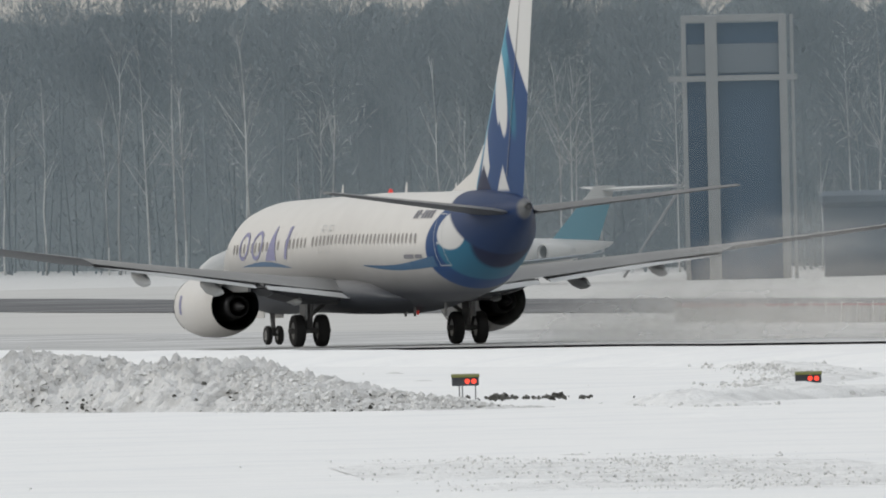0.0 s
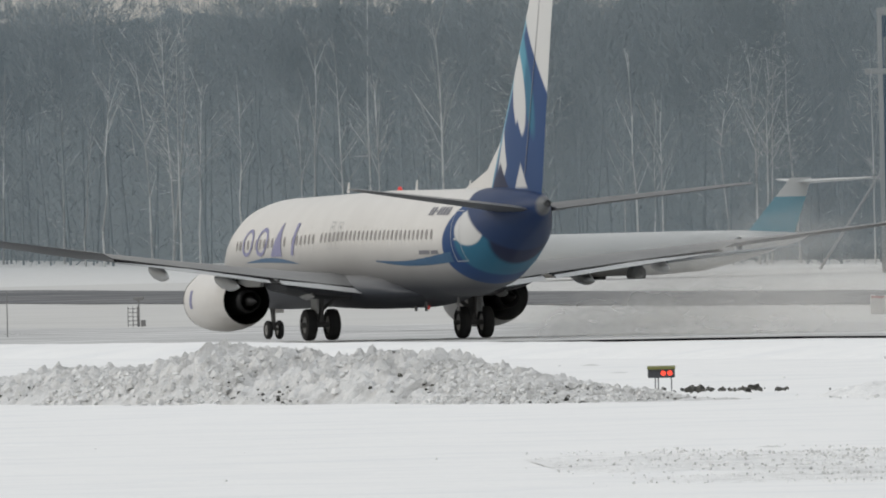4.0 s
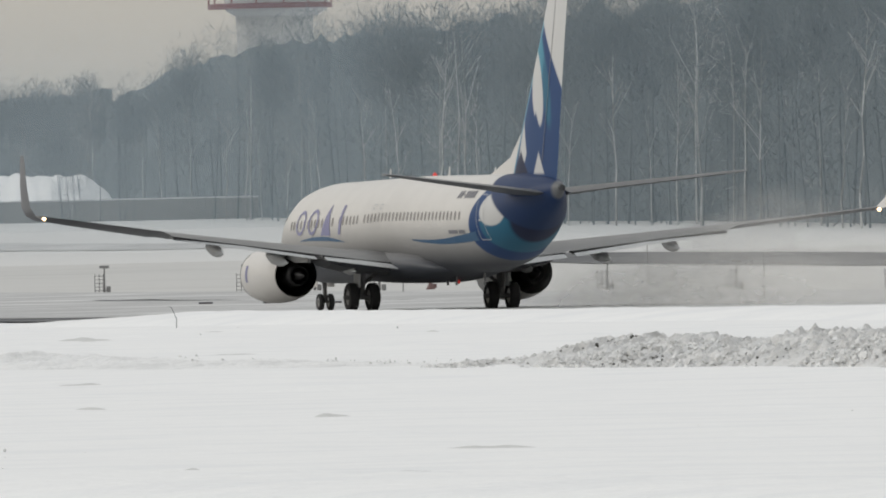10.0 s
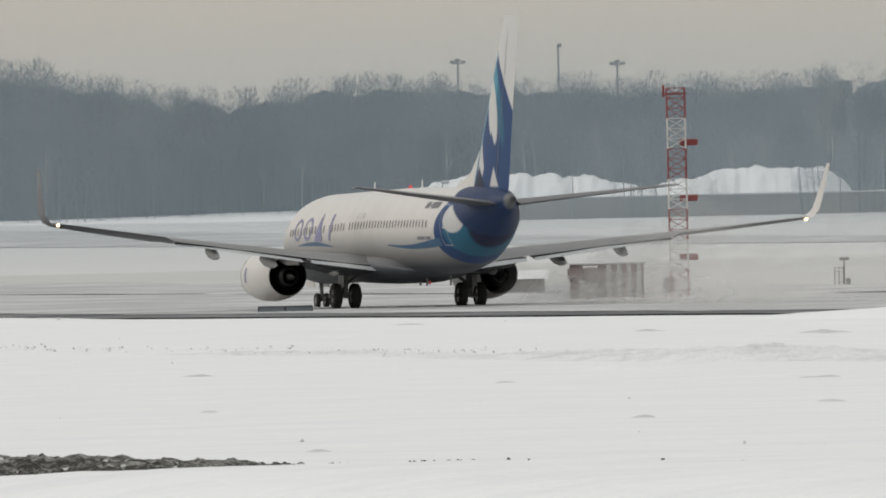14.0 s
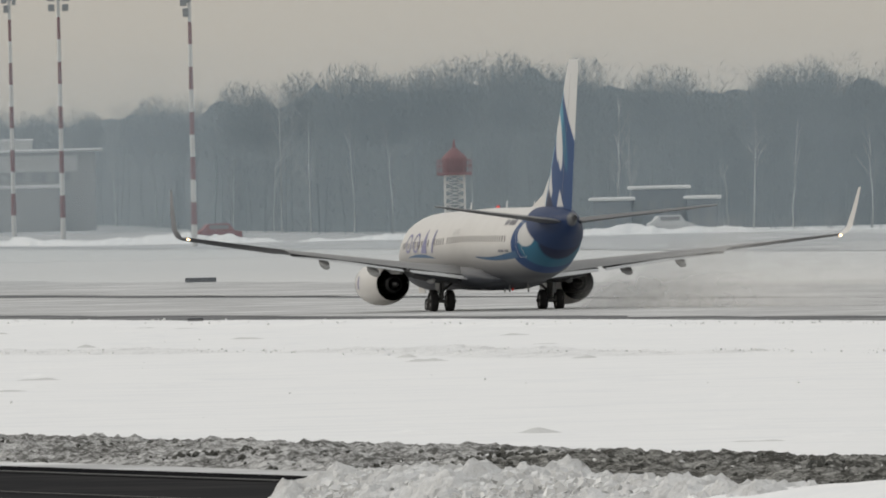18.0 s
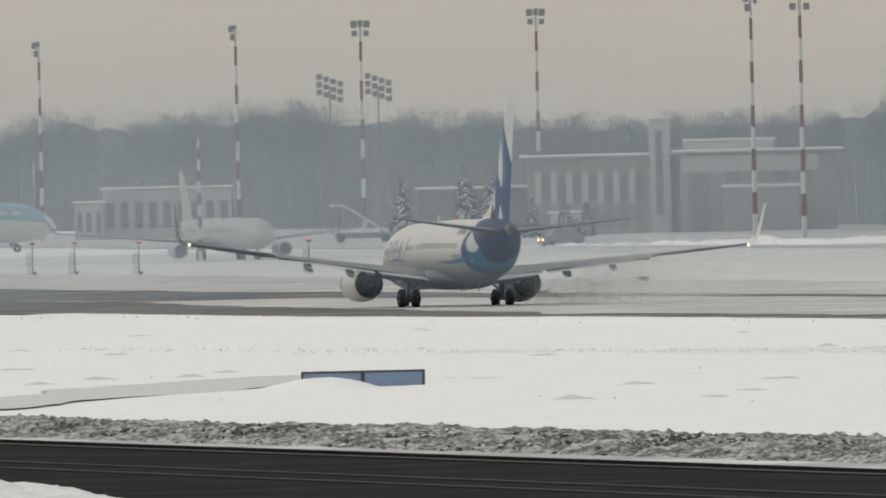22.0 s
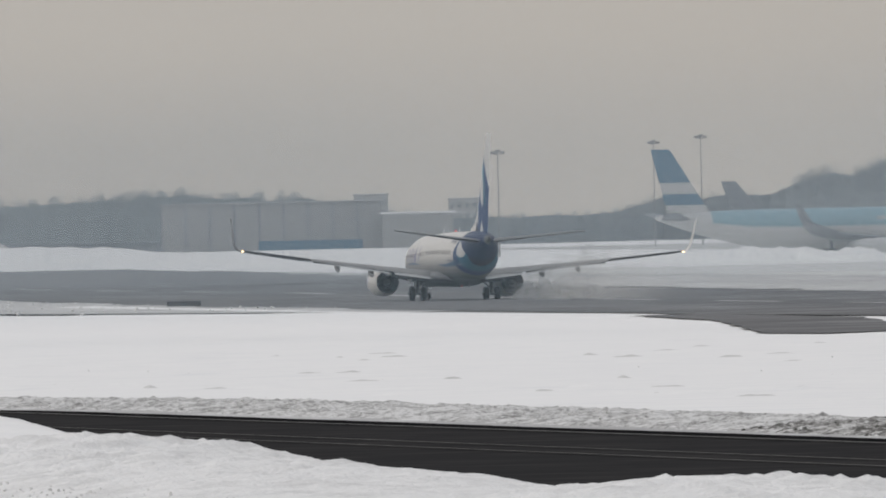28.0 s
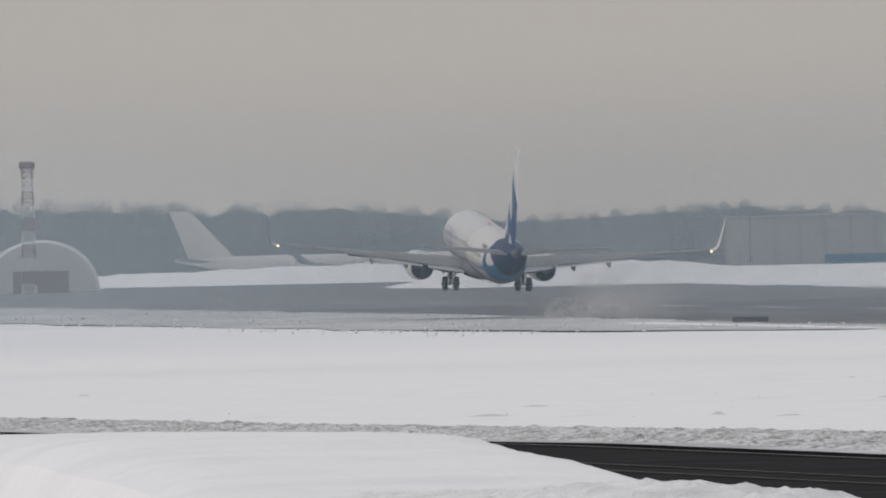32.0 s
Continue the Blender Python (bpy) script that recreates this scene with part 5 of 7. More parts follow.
def beacon_tower():
    o = base("beacon_tower", facing(12.0, 1735), "white and red lattice tower with a red beacon cabin", "tower")
    lattice(o, 1.45, 1.35, -.3, 6.9, 14, 2, .085, True, 1)
    part("ladder", Mesh().tube((-.2, -.85, -.2), (-.2, -.85, 7), .03, n=4).tube((.2, -.85, -.2), (.2, -.85, 7), .03, n=4), GREY_STEEL, o)
    part("platform", Mesh().box(-1.25, 1.25, -1.25, 1.25, 6.9, 7.1, .04), RED_FAR, o)
    rail = Mesh()
    for i in range(12):
        a = 2 * math.pi * i / 12
        rail.tube((1.2 * math.cos(a), 1.2 * math.sin(a), 7.1), (1.2 * math.cos(a), 1.2 * math.sin(a), 7.95), .04, n=5)
    rail.lathe([(7.5, 1.2), (7.56, 1.22), (7.62, 1.2)], (0, 0, 0), "z", 24).lathe([(7.9, 1.2), (7.96, 1.22), (8.0, 1.2)], (0, 0, 0), "z", 24)
    part("railing", rail, RED_FAR, o, "red railing")
    part("cabin", Mesh().lathe([(7.1, .85), (8.1, .9), (8.35, .7), (8.7, .3), (8.85, .1), (9.4, .06)], (0, 0, 0), "z", 16, True, True), RED_FAR, o, "red domed cabin")
    part("cabinet", Mesh().box(1.0, 1.7, -.4, .4, -.2, .75, .03), GREY_WALL, o)


def lamp_mast(az, d, top, heads, striped, label, r=.28, low=None):
    z0 = land(d * math.cos(radians(az)))
    o = base("floodlight_mast", facing(az, d), label, "light mast", "floodlight masts")
    h = top - z0
    n = 11 if striped else 1
    for i in range(n):
        a, c = h * i / n, h * (i + 1) / n
        red = striped and i % 2 == 1 and a > h * .05
        part("mast_section", Mesh().tube((0, 0, a - (.2 if i == 0 else 0)), (0, 0, c), r * (1 - .45 * i / n), r * (1 - .45 * (i + 1) / n), 10), (RED_FAR if d > 2000 else RED_PAINT) if red else (WHITE_STEEL if striped else GREY_STEEL), o)
    k = len(heads)
    for x, z, w, t in heads:
        part("floodlight", Mesh().box(x - w / 2, x + w / 2, -.3, .3, h + z - t / 2, h + z + t / 2, .05), GREY_STEEL, o, "grey floodlight")
    part("arm", Mesh().box(min(q[0] for q in heads), max(q[0] for q in heads) + .01, -.06, .06, h - .3, h - .18), GREY_STEEL, o)


PAIR = [(-.75, -.2, .75, .85), (.75, -.2, .75, .85), (-.7, -1.3, .65, .7), (.7, -1.3, .65, .7), (0, -.1, .5, .8)]
SIDE = [(-.55, -.2, .6, .8), (-.35, -1.2, .55, .8), (-.1, 0, .5, .5)]
CROSS = [(-.6, -.1, .5, .3), (.6, -.1, .5, .3), (0, .1, .6, .3), (-.2, -.2, .4, .3)]
lamp_mast(10.973, 2600, 27.2, SIDE + [(.5, -.5, .4, .6)], True, "tall red and white floodlight mast with lamps on one side")
lamp_mast(11.087, 2480, 26.4, PAIR, True, "tall red and white floodlight mast with paired lamps")
lamp_mast(11.392, 2220, 23.6, SIDE, True, "red and white floodlight mast with lamps on one side")
lamp_mast(10.064, 2900, 27.6, PAIR, True, "distant red and white floodlight mast, paired lamps")
lamp_mast(10.473, 2950, 28.9, PAIR, True, "distant red and white floodlight mast above the roofs")
lamp_mast(9.315, 3000, 26.6, SIDE, True, "slender floodlight mast by the parked jets")
lamp_mast(9.773, 3000, 28.1, SIDE, True, "slender distant floodlight mast")
lamp_mast(9.681, 2224, 12.6, [(0, -.1, .3, .2)], True, "slim red and white pole without lamps", .22)
lamp_mast(14.137, 2600, 17.0, CROSS, False, "grey lamp mast rising above far trees", .2)
lamp_mast(14.508, 2600, 16.5, CROSS, False, "grey lamp mast rising above far trees", .2)
lamp_mast(14.371, 2600, 18.6, [(.15, -.2, .5, .4)], False, "single grey pole rising above far trees", .2)
lamp_mast(8.137, 2900, 14.8, CROSS, False, "grey apron lamp post", .1)
lamp_mast(8.61, 3300, 17.5, CROSS, False, "grey apron lamp post behind parked jets", .1)
lamp_mast(8.50, 3300, 16.9, CROSS, False, "grey apron lamp post beside a tail fin", .1)
lamp_mast(13.985, 2140, 4.9, [(.3, -.1, .7, .15)], False, "small street lamp by the snow hill", .09)
lamp_mast(14.095, 2140, 4.6, [(.3, -.1, .7, .15)], False, "small street lamp by the snow hill", .09)
for az in (9.99, 10.103):
    o = base("floodlight_bank", facing(az, 3000), "tilted floodlight bank on a pole above the woods", "floodlight", "floodlight banks")
    part("pole", Mesh().tube((0, 0, -.5), (0, 0, 18), .13, .09, 8), GREY_STEEL, o)
    for i in range(3):
        for k in range(4):
            part("lamp", Mesh().box(-1.6 + k * .85, -.9 + k * .85, -.2, .2, 17.1 + i * .95 - k * .3, 17.8 + i * .95 - k * .3, .06), GREY_STEEL, o)
lattice_mast()
beacon_tower()


# ---------------------------------------------------------------- sheds, walls, towers
def shed():
    o = base("equipment_shed", facing(14.47, 1128), "brown and white equipment shed standing in snow", "shed")
    part("body", Mesh().box(-1.65, 1.75, 0, 2.2, -.1, 1.62, .03), BROWN_PANEL, o)
    part("roof", Mesh().box(-1.75, 1.85, -.12, 2.3, 1.62, 1.70, .02), ROOF_SNOW, o)
    for i in range(4):
        x = .05 + i * .46
        part("panel", Mesh().box(x, x + .2, -.03, .0, -.05, 1.6, .005), PALE_WALL, o, "white door strip")
    part("porch", Mesh().box(-1.75, -.35, -.5, 0, .95, 1.45, .03), BROWN_PANEL, o)
    part("door", Mesh().box(-1.25, -.4, -.04, 0, -.05, .92, .01), PALE_WALL, o, "white door")
    part("snow_cap", Mesh().box(-1.05, -.35, -.52, .1, 1.45, 1.56, .04), ROOF_SNOW, o)
    h = base("hut", facing(14.285, 1200), "small hut with a snow-covered gable roof", "hut")
    part("wall", Mesh().box(-1.2, .9, 0, 1.6, -.1, .72, .02), GREY_WALL, h)
    part("roof", Mesh().add([(-1.4, -.15, .7), (1.1, -.15, .7), (1.1, .8, 1.12), (-1.4, .8, 1.12), (-1.4, 1.75, .7), (1.1, 1.75, .7)], [(0, 1, 2, 3), (3, 2, 5, 4), (0, 3, 4), (1, 5, 2)]), ROOF_SNOW, h, "snowy gable roof")
    part("chimney", Mesh().box(-.95, -.7, .6, .9, .8, 1.5, .02), GREY_WALL, h)


shed()


def panel_fence():
    o = base("concrete_fence", pose(0, 0, 0), "low concrete panel fence with red caps", "fence")
    a, b = Vector((331, 985, 0)), Vector((318, 900, 0))
    n = 24
    u = (b - a).normalized()
    ang = math.degrees(math.atan2(u.y, u.x))
    ln = (b - a).length / n
    for i in range(n):
        p = a + u * ln * i
        part("panel", Mesh().box(.03, ln - .12, -.05, .05, -.1, .72, .01), CONCRETE, o, m=pose(p.x, p.y, land(p.y), 0, 0, ang))
        part("post", Mesh().box(-.09, .06, -.09, .09, -.1, .86, .015), PALE_WALL, o, m=pose(p.x, p.y, land(p.y), 0, 0, ang))
        part("cap", Mesh().box(.03, ln - .12, -.07, .07, .72, .80, .01), RED_PAINT, o, m=pose(p.x, p.y, land(p.y), 0, 0, ang))


panel_fence()


def frame_tower():
    o = base("frame_tower", facing(18.72, 1480), "tall white-framed tower with dark blue sheeting before the woods", "tower")
    for x, r, name in ((-3.0, .14, "column"), (-1.35, .36, "column"), (2.95, .24, "column"), (3.5, .10, "column")):
        part(name, Mesh().box(x - r, x + r, -r, r, -.2, 15.9, .03), GREY_WALL, o, "pale grey column")
    part("top_beam", Mesh().box(-3.15, 3.1, -.2, .2, 15.5, 15.95, .04), GREY_WALL, o)
    part("cross_beam", Mesh().box(-3.95, 3.8, -.25, .25, 11.95, 12.3, .03), GREY_WALL, o)
    part("sheeting", Mesh().box(-1.0, 2.7, .3, 1.6, -.2, 15.45, .03), BLUE_SHEET, o, "dark blue sheeting")
    part("sheeting", Mesh().box(-2.85, -1.72, .3, 1.6, -.2, 15.45, .03), BLUE_SHEET, o, "dark blue sheeting")
    part("cabin", Mesh().box(-2.8, 2.7, .2, 1.7, 12.4, 14.2, .05), DIM_WALL, o, "grey glazed cabin")
    part("stay", Mesh().tube((-3.0, 0, 6.2), (-6.9, .5, .3), .09, n=6), GREY_WALL, o)
    b = base("pale_building", facing(19.02, 1488), "pale snow-roofed building among trees", "building")
    part("wall", Mesh().box(-2.6, 4.0, 0, 5, -.2, 4.2, .05), DIM_WALL, b)
    # snow roof given a grey that imitates haze
    part("roof", Mesh().box(-2.9, 4.3, -.3, 5.3, 4.2, 5.2, .3), FAR_GREY, b, "snowy roof painted hazy grey")
    w = base("water_tower", facing(15.435, 2330), "pale round tower with a red gallery above the trees", "tower")
    part("shaft", Mesh().lathe([(-.5, 3.9), (16.4, 3.6), (18.3, 3.7)], (0, 0, 0), "z", 24), PALE_WALL, w, "", 40)
    part("tank", Mesh().lathe([(18.3, 3.85), (18.9, 4.8), (21.8, 5.15), (27.3, 5.15), (29.5, 3.3), (30.1, .2)], (.2, 0, 0), "z", 28), FAR_WHITE, w, "pale round tank", 40)
    part("gallery", Mesh().lathe([(19.1, 4.9), (19.05, 5.9), (19.55, 5.9), (19.6, 4.9)], (-.4, 0, 0), "z", 28), RED_FAR, w, "red gallery")
    for i in range(14):
        a = 2 * math.pi * i / 14
        part("rail_post", Mesh().tube((-.4 + 5.8 * math.cos(a), 5.8 * math.sin(a), 19.5), (-.4 + 5.8 * math.cos(a), 5.8 * math.sin(a), 20.8), .075, n=5), RED_PAINT, w)
    part("hatch", Mesh().box(1.0, 1.7, -5.2, -4.8, 23.1, 24.7, .05), FAR_GREY, w)


frame_tower()


def heap(name, rows, depth, label, lumps=.12, seed=0.0, mat=SNOW):
    """A far snow hill: rows of (azimuth, distance, crest above sea of the plan)."""
    vs, fs, n = [], [], 10
    az = [r[0] for r in rows]
    steps = np.arange(az[0], az[-1], 0.006)
    for a in steps:
        d, z = float(np.interp(a, az, [r[1] for r in rows])), float(np.interp(a, az, [r[2] for r in rows]))
        for i in range(n + 1):
            u = i / n
            p = at(a, d + depth * (u - .5))
            k = math.sin(math.pi * min(1.0, u * 1.25) / 1.0 * .5 if u < .8 else math.pi * (.5 + (u - .8) / .4))
            nz = noise.noise((a * 60, u * 4, seed)) * lumps + noise.noise((a * 17, u * 2, seed)) * lumps * 2
            vs.append((p.x, p.y, p.z - .1 + max(0.0, (z - p.z) * max(0.0, k) + nz * min(1.0, k * 2))))
    m = n + 1
    for r in range(len(steps) - 1):
        fs += [(r * m + i, r * m + i + 1, (r + 1) * m + i + 1, (r + 1) * m + i) for i in range(n)]
    return solid(name, Mesh().add(vs, fs), mat, label, "snow hill", kind="stuff", smooth=True)


heap("snow_hill", [(13.80, 2215, .2), (13.86, 2215, 1.2), (13.93, 2215, 2.3), (14.02, 2215, 3.8), (14.1, 2215, 4.8), (14.18, 2215, 5.2), (14.4, 2215, 5.2), (14.5, 2210, 4.4), (14.57, 2205, 3.2), (14.64, 2205, 4.4), (14.72, 2205, 4.8), (14.84, 2205, 5.5), (14.98, 2205, 5.1), (15.04, 2205, 3.6), (15.08, 2205, .5)], 60, "broad hill of dumped snow behind a wall", .25, 1.0)
heap("snow_bank_far", [(11.60, 2280, 1.2), (11.75, 2280, 1.8), (11.95, 2280, 2.1), (12.2, 2280, 1.9), (12.4, 2280, 2.3), (12.62, 2280, 2.0), (12.8, 2280, 1.0)], 18, "lumpy snow bank along the apron", .22, 2.0)
heap("snow_bank_far", [(9.9, 2420, 1.3), (10.6, 2380, 1.8), (10.95, 2330, 2.2), (11.1, 2300, 2.0), (11.35, 2290, 2.4), (11.6, 2285, 1.6)], 18, "lumpy snow bank along the apron", .25, 3.0)
heap("snow_bank_far", [(8.3, 2545, 2.0), (8.42, 2545, 3.0), (8.6, 2540, 3.3), (8.8, 2535, 3.2), (8.98, 2530, 3.0), (9.1, 2530, 2.2), (9.3, 2530, 2.0)], 20, "grey snow bank before the parked jets", .25, 4.0)
heap("snow_hill", [(6.58, 2790, 2.4), (6.68, 2770, 3.4), (6.76, 2750, 4.3), (6.85, 2750, 4.9), (7.0, 2750, 5.0), (7.2, 2750, 4.8), (7.35, 2740, 4.1), (7.7, 2700, 3.5), (8.0, 2680, 2.6)], 60, "long low hill of snow beyond the runway", .12, 5.0)
heap("snow_hill", [(5.2, 3150, 3.6), (5.8, 3150, 3.9), (6.1, 3120, 4.5), (6.3, 3100, 4.8), (6.42, 3100, 4.9), (6.55, 3100, 5.0), (6.7, 3100, 4.8), (6.85, 3100, 4.4)], 60, "long low strip of snow beyond the runway", .12, 6.0)


def box_building(name, az0, az1, d, z0, z1, wall, roof, label, depth=14, floors=0, cols=0, overhang=.5, base_z=None):
    """A far building between two azimuths, with its windows in rows and a snowed roof."""
    mid = (az0 + az1) / 2
    w = d * radians(az1 - az0)
    g = land(d * math.cos(radians(mid)))
    o = base(name, facing(mid, d), label, "building")
    part("wall", Mesh().box(-w / 2, w / 2, 0, depth, -.3, z1 - g, .08), wall, o)
    part("roof", Mesh().box(-w / 2 - overhang, w / 2 + overhang, -overhang, depth + overhang, z1 - g, z1 - g + .35, .12), roof, o, "snow-covered roof")
    h = z1 - g
    for r in range(floors):
        for c in range(cols):
            x, z = -w / 2 + w * (c + .5) / cols, h * (r + .45) / floors
            part("window", Mesh().box(x - w / cols * .28, x + w / cols * .28, -.06, .02, z - h / floors * .22, z + h / floors * .30, .02), WINDOW_DIM, o)
    return o, w, h


def terminal():
    o, w, h = box_building("service_building", 10.445, 10.80, 2760, 1, 10.9, GREY_WALL, ROOF_SNOW, "grey office building with snow on a flat roof", 18, 0, 0, .9)
    for i in range(7):
        x = -w / 2 + 1.2 + i * 1.75
        part("pilaster", Mesh().box(x - .35, x + .35, -.3, .02, 3.5, h - 1.6, .04), PALE_WALL, o, "pale pilaster")
        part("window", Mesh().box(x + .45, x + 1.3, -.06, .02, 3.8, h - 2.0, .03), WINDOW_DIM, o)
        part("window", Mesh().box(x + .45, x + 1.3, -.06, .02, .8, 2.8, .03), WINDOW_DIM, o)
    part("stair_tower", Mesh().box(w / 2 - 3.4, w / 2 - 1.0, -1.0, 3, -.3, 12.8, .08), PALE_WALL, o, "pale stair tower")
    part("stair_window", Mesh().box(w / 2 - 2.7, w / 2 - 1.9, -1.06, -.9, 2, 11.5, .03), WINDOW_DIM, o)
    part("tower_cap", Mesh().box(w / 2 - 3.5, w / 2 - .9, -1.1, 3.1, 12.8, 13.0, .06), ROOF_SNOW, o)
    o, w, h = box_building("service_building", 10.80, 11.165, 2755, 1, 11.1, GREY_WALL, ROOF_SNOW, "grey service building with a tall doorway", 18, 0, 0, .9)
    part("attic", Mesh().box(-w / 2 + .5, w / 2 - 7, 2, 12, h + .3, h + 1.3, .1), PALE_WALL, o)
    part("attic_roof", Mesh().box(-w / 2 + .3, w / 2 - 6.8, 1.8, 12.2, h + 1.3, h + 1.55, .1), ROOF_SNOW, o)
    part("wall_band", Mesh().box(-w / 2 + .2, w / 2 - 2, -.12, .02, h - 2.2, h - .4, .05), PALE_WALL, o)
    part("doorway", Mesh().box(-w / 2 + 1.0, -w / 2 + 3.2, -.1, .02, 0, 6.4, .05), WINDOW_DIM, o, "tall dim doorway")
    part("canopy", Mesh().box(-w / 2 + 4.6, w / 2 - 4, -2.2, 0, 4.9, 5.3, .1), ROOF_SNOW, o, "snow on a canopy")
    part("lower_wall", Mesh().box(-w / 2 + 4.8, w / 2 - 4.2, -2.0, 0, -.3, 4.9, .05), GREY_WALL, o)
    for i in range(4):
        x = -w / 2 + 5.2 + i * 2.6
        part("window", Mesh().box(x, x + 1.7, -.08, .02, 5.7, 6.7, .03), WINDOW_DIM, o)
    box_building("low_wing", 10.19, 10.445, 2770, 1, 7.6, DIM_WALL, ROOF_SNOW, "low grey wing with snow on the roof", 14, 1, 5, .4)
    box_building("porch", 10.495, 10.583, 2715, 1, 4.6, PALE_WALL, ROOF_SNOW, "small pale porch with a snowy roof", 6, 1, 1, .3)
    o, w, h = box_building("operations_building", 9.457, 9.755, 3020, 3, 8.6, PALE_WALL, ROOF_SNOW, "pale flat-roofed building behind parked jets", 20, 1, 9, .3)
    for i in range(6):
        part("roof_vent", Mesh().lathe([(0, .5), (.7, .5), (.9, .3), (.95, .02)], (-w / 2 + 1.5 + i * 3, 4, h + .3), "z", 10), GREY_STEEL, o)
    box_building("operations_building", 9.39, 9.457, 3010, 3, 7.0, PALE_WALL, ROOF_SNOW, "pale low building behind parked jets", 18, 1, 3, .3)
    box_building("garage", 12.32, 12.41, 2300, 1, 4.5, DIM_WALL, ROOF_SNOW, "low grey garage by the woods", 8, 1, 3, .4)
    box_building("garage", 12.41, 12.54, 2302, 1, 5.5, DIM_WALL, ROOF_SNOW, "grey garage with snow on its flat roof", 8, 1, 4, .4)
    box_building("garage", 12.54, 12.61, 2300, 1, 4.5, DIM_WALL, ROOF_SNOW, "low grey garage by the woods", 8, 1, 2, .4)
    # hangars on the far side
    o, w, h = box_building("hangar", 7.35, 7.865, 3680, 3, 10.1, GREY_WALL, GREY_WALL, "long blue-grey hangar at the far end", 40, 0, 0, .4)
    for i in range(9):
        x = -w / 2 + w * i / 9
        part("bay_seam", Mesh().box(x - .12, x + .12, -.1, .02, 0, h, .02), FAR_GREY, o)
    part("door_band", Mesh().box(-2.0, w / 2 - 3, -.12, .02, -.2, 1.4, .03), FAR_TEAL, o, "blue low band")
    o, w, h = box_building("hangar", 7.865, 8.03, 3660, 3, 8.2, GREY_WALL, ROOF_SNOW, "pale lower hangar at the far end", 30, 0, 0, .4)
    box_building("hangar", 6.9, 7.35, 3750, 3, 4.6, DIM_WALL, FAR_GREY, "low far shed along the woods", 20, 1, 12, .3)
    box_building("far_block", 7.80, 7.88, 4100, 3, 11.6, FAR_PALE, FAR_PALE, "far hazy tower block", 20, 4, 4, .2)
    box_building("far_block", 8.02, 8.09, 4100, 3, 10.6, FAR_PALE, FAR_PALE, "far hazy tower block", 20, 4, 4, .2)
    # white hall and mast at the left end
    o = base("arched_hall", facing(5.80, 2905), "white arched fabric hall beside the runway's end", "hall")
    sk = []
    for y in (0, 5, 14, 26):
        sk.append([(6.8 * math.cos(q) * (1 - .06 * (y == 0)), y, 6.2 * math.sin(q) ** .9 * (1 - .06 * (y == 0))) for q in (math.pi * i / 18 for i in range(19))])
    part("skin", Mesh().rings(sk, False, True, True), FAR_WHITE, o, "white fabric skin", 30)
    part("door", Mesh().box(-3.2, 3.2, -.1, .05, -.2, 2.6, .03), BROWN_PANEL, o, "dull red door")
    m = base("lattice_mast", facing(5.775, 2850), "tall red and white banded lattice mast", "mast")
    lattice(m, 1.5, 1.1, -.3, 14.6, 20, 10, .12, True)
    part("crown", Mesh().box(-.9, .9, -.9, .9, 14.2, 15.0, .1), RED_FAR, m)


terminal()


def fir(m, h, label):
    rnd = random.Random(int(h * 100))
    o = base("fir_tree", m, label, "fir tree", "snowy firs")
    part("trunk", Mesh().tube((0, 0, -.2), (0, 0, h * .95), .16, .03, 7), BARK, o)
    green, white = Mesh(), Mesh()
    for i in range(240):
        z = h * (.08 + .9 * (i / 240))
        r = h * .36 * (1 - z / h) ** .85 * rnd.uniform(.75, 1.08) + .12
        a = i * 2.4 + rnd.uniform(-.4, .4)
        tip = Vector((math.cos(a) * r, math.sin(a) * r, z - r * .45))
        root = Vector((0, 0, z))
        s = Vector((-math.sin(a), math.cos(a), 0)) * (.16 + r * .18)
        mid = root.lerp(tip, .6)
        green.add([root, mid + s, tip, mid - s, mid - Vector((0, 0, .18))], [(0, 1, 4), (1, 2, 4), (2, 3, 4), (3, 0, 4), (0, 3, 2), (0, 2, 1)])
        if rnd.random() < .8:
            up = Vector((0, 0, .06))
            white.add([root.lerp(tip, .3) + up, mid + s * .7 + up, tip + up * .5, mid - s * .7 + up], [(0, 1, 2), (0, 2, 3)])
    part("crown", green, FIR, o, "dark green crown")
    part("snow_load", white, ROOF_SNOW, o, "snow on the branches")


for az, h in ((10.155, 7.2), (10.30, 8.4), (10.36, 8.0), (10.455, 4.6), (10.53, 4.4), (10.58, 3.9)):
    fir(facing(az, 2690), h, "snow-laden fir tree before the service building")


def boundary_wall():
    o = base("boundary_wall", pose(0, 0, 0), "long grey panel wall with snow along its top", "wall")
    a, d = 13.9, 2155
    while a < 15.35:
        p, q = at(a, d), at(a + .062, d)
        u = q - p
        m = pose(p.x, p.y, p.z, 0, 0, math.degrees(math.atan2(u.y, u.x)))
        h = .5 + 1.35 * min(1.0, (a - 13.9) / .2)
        part("panel", Mesh().box(.004, u.length - .004, -.08, .08, -.3, h, .012), GREY_WALL, o, m=m)
        part("snow_cap", Mesh().box(0, u.length, -.14, .14, h, h + .13, .04), ROOF_SNOW, o, m=m)
        a += .062


boundary_wall()


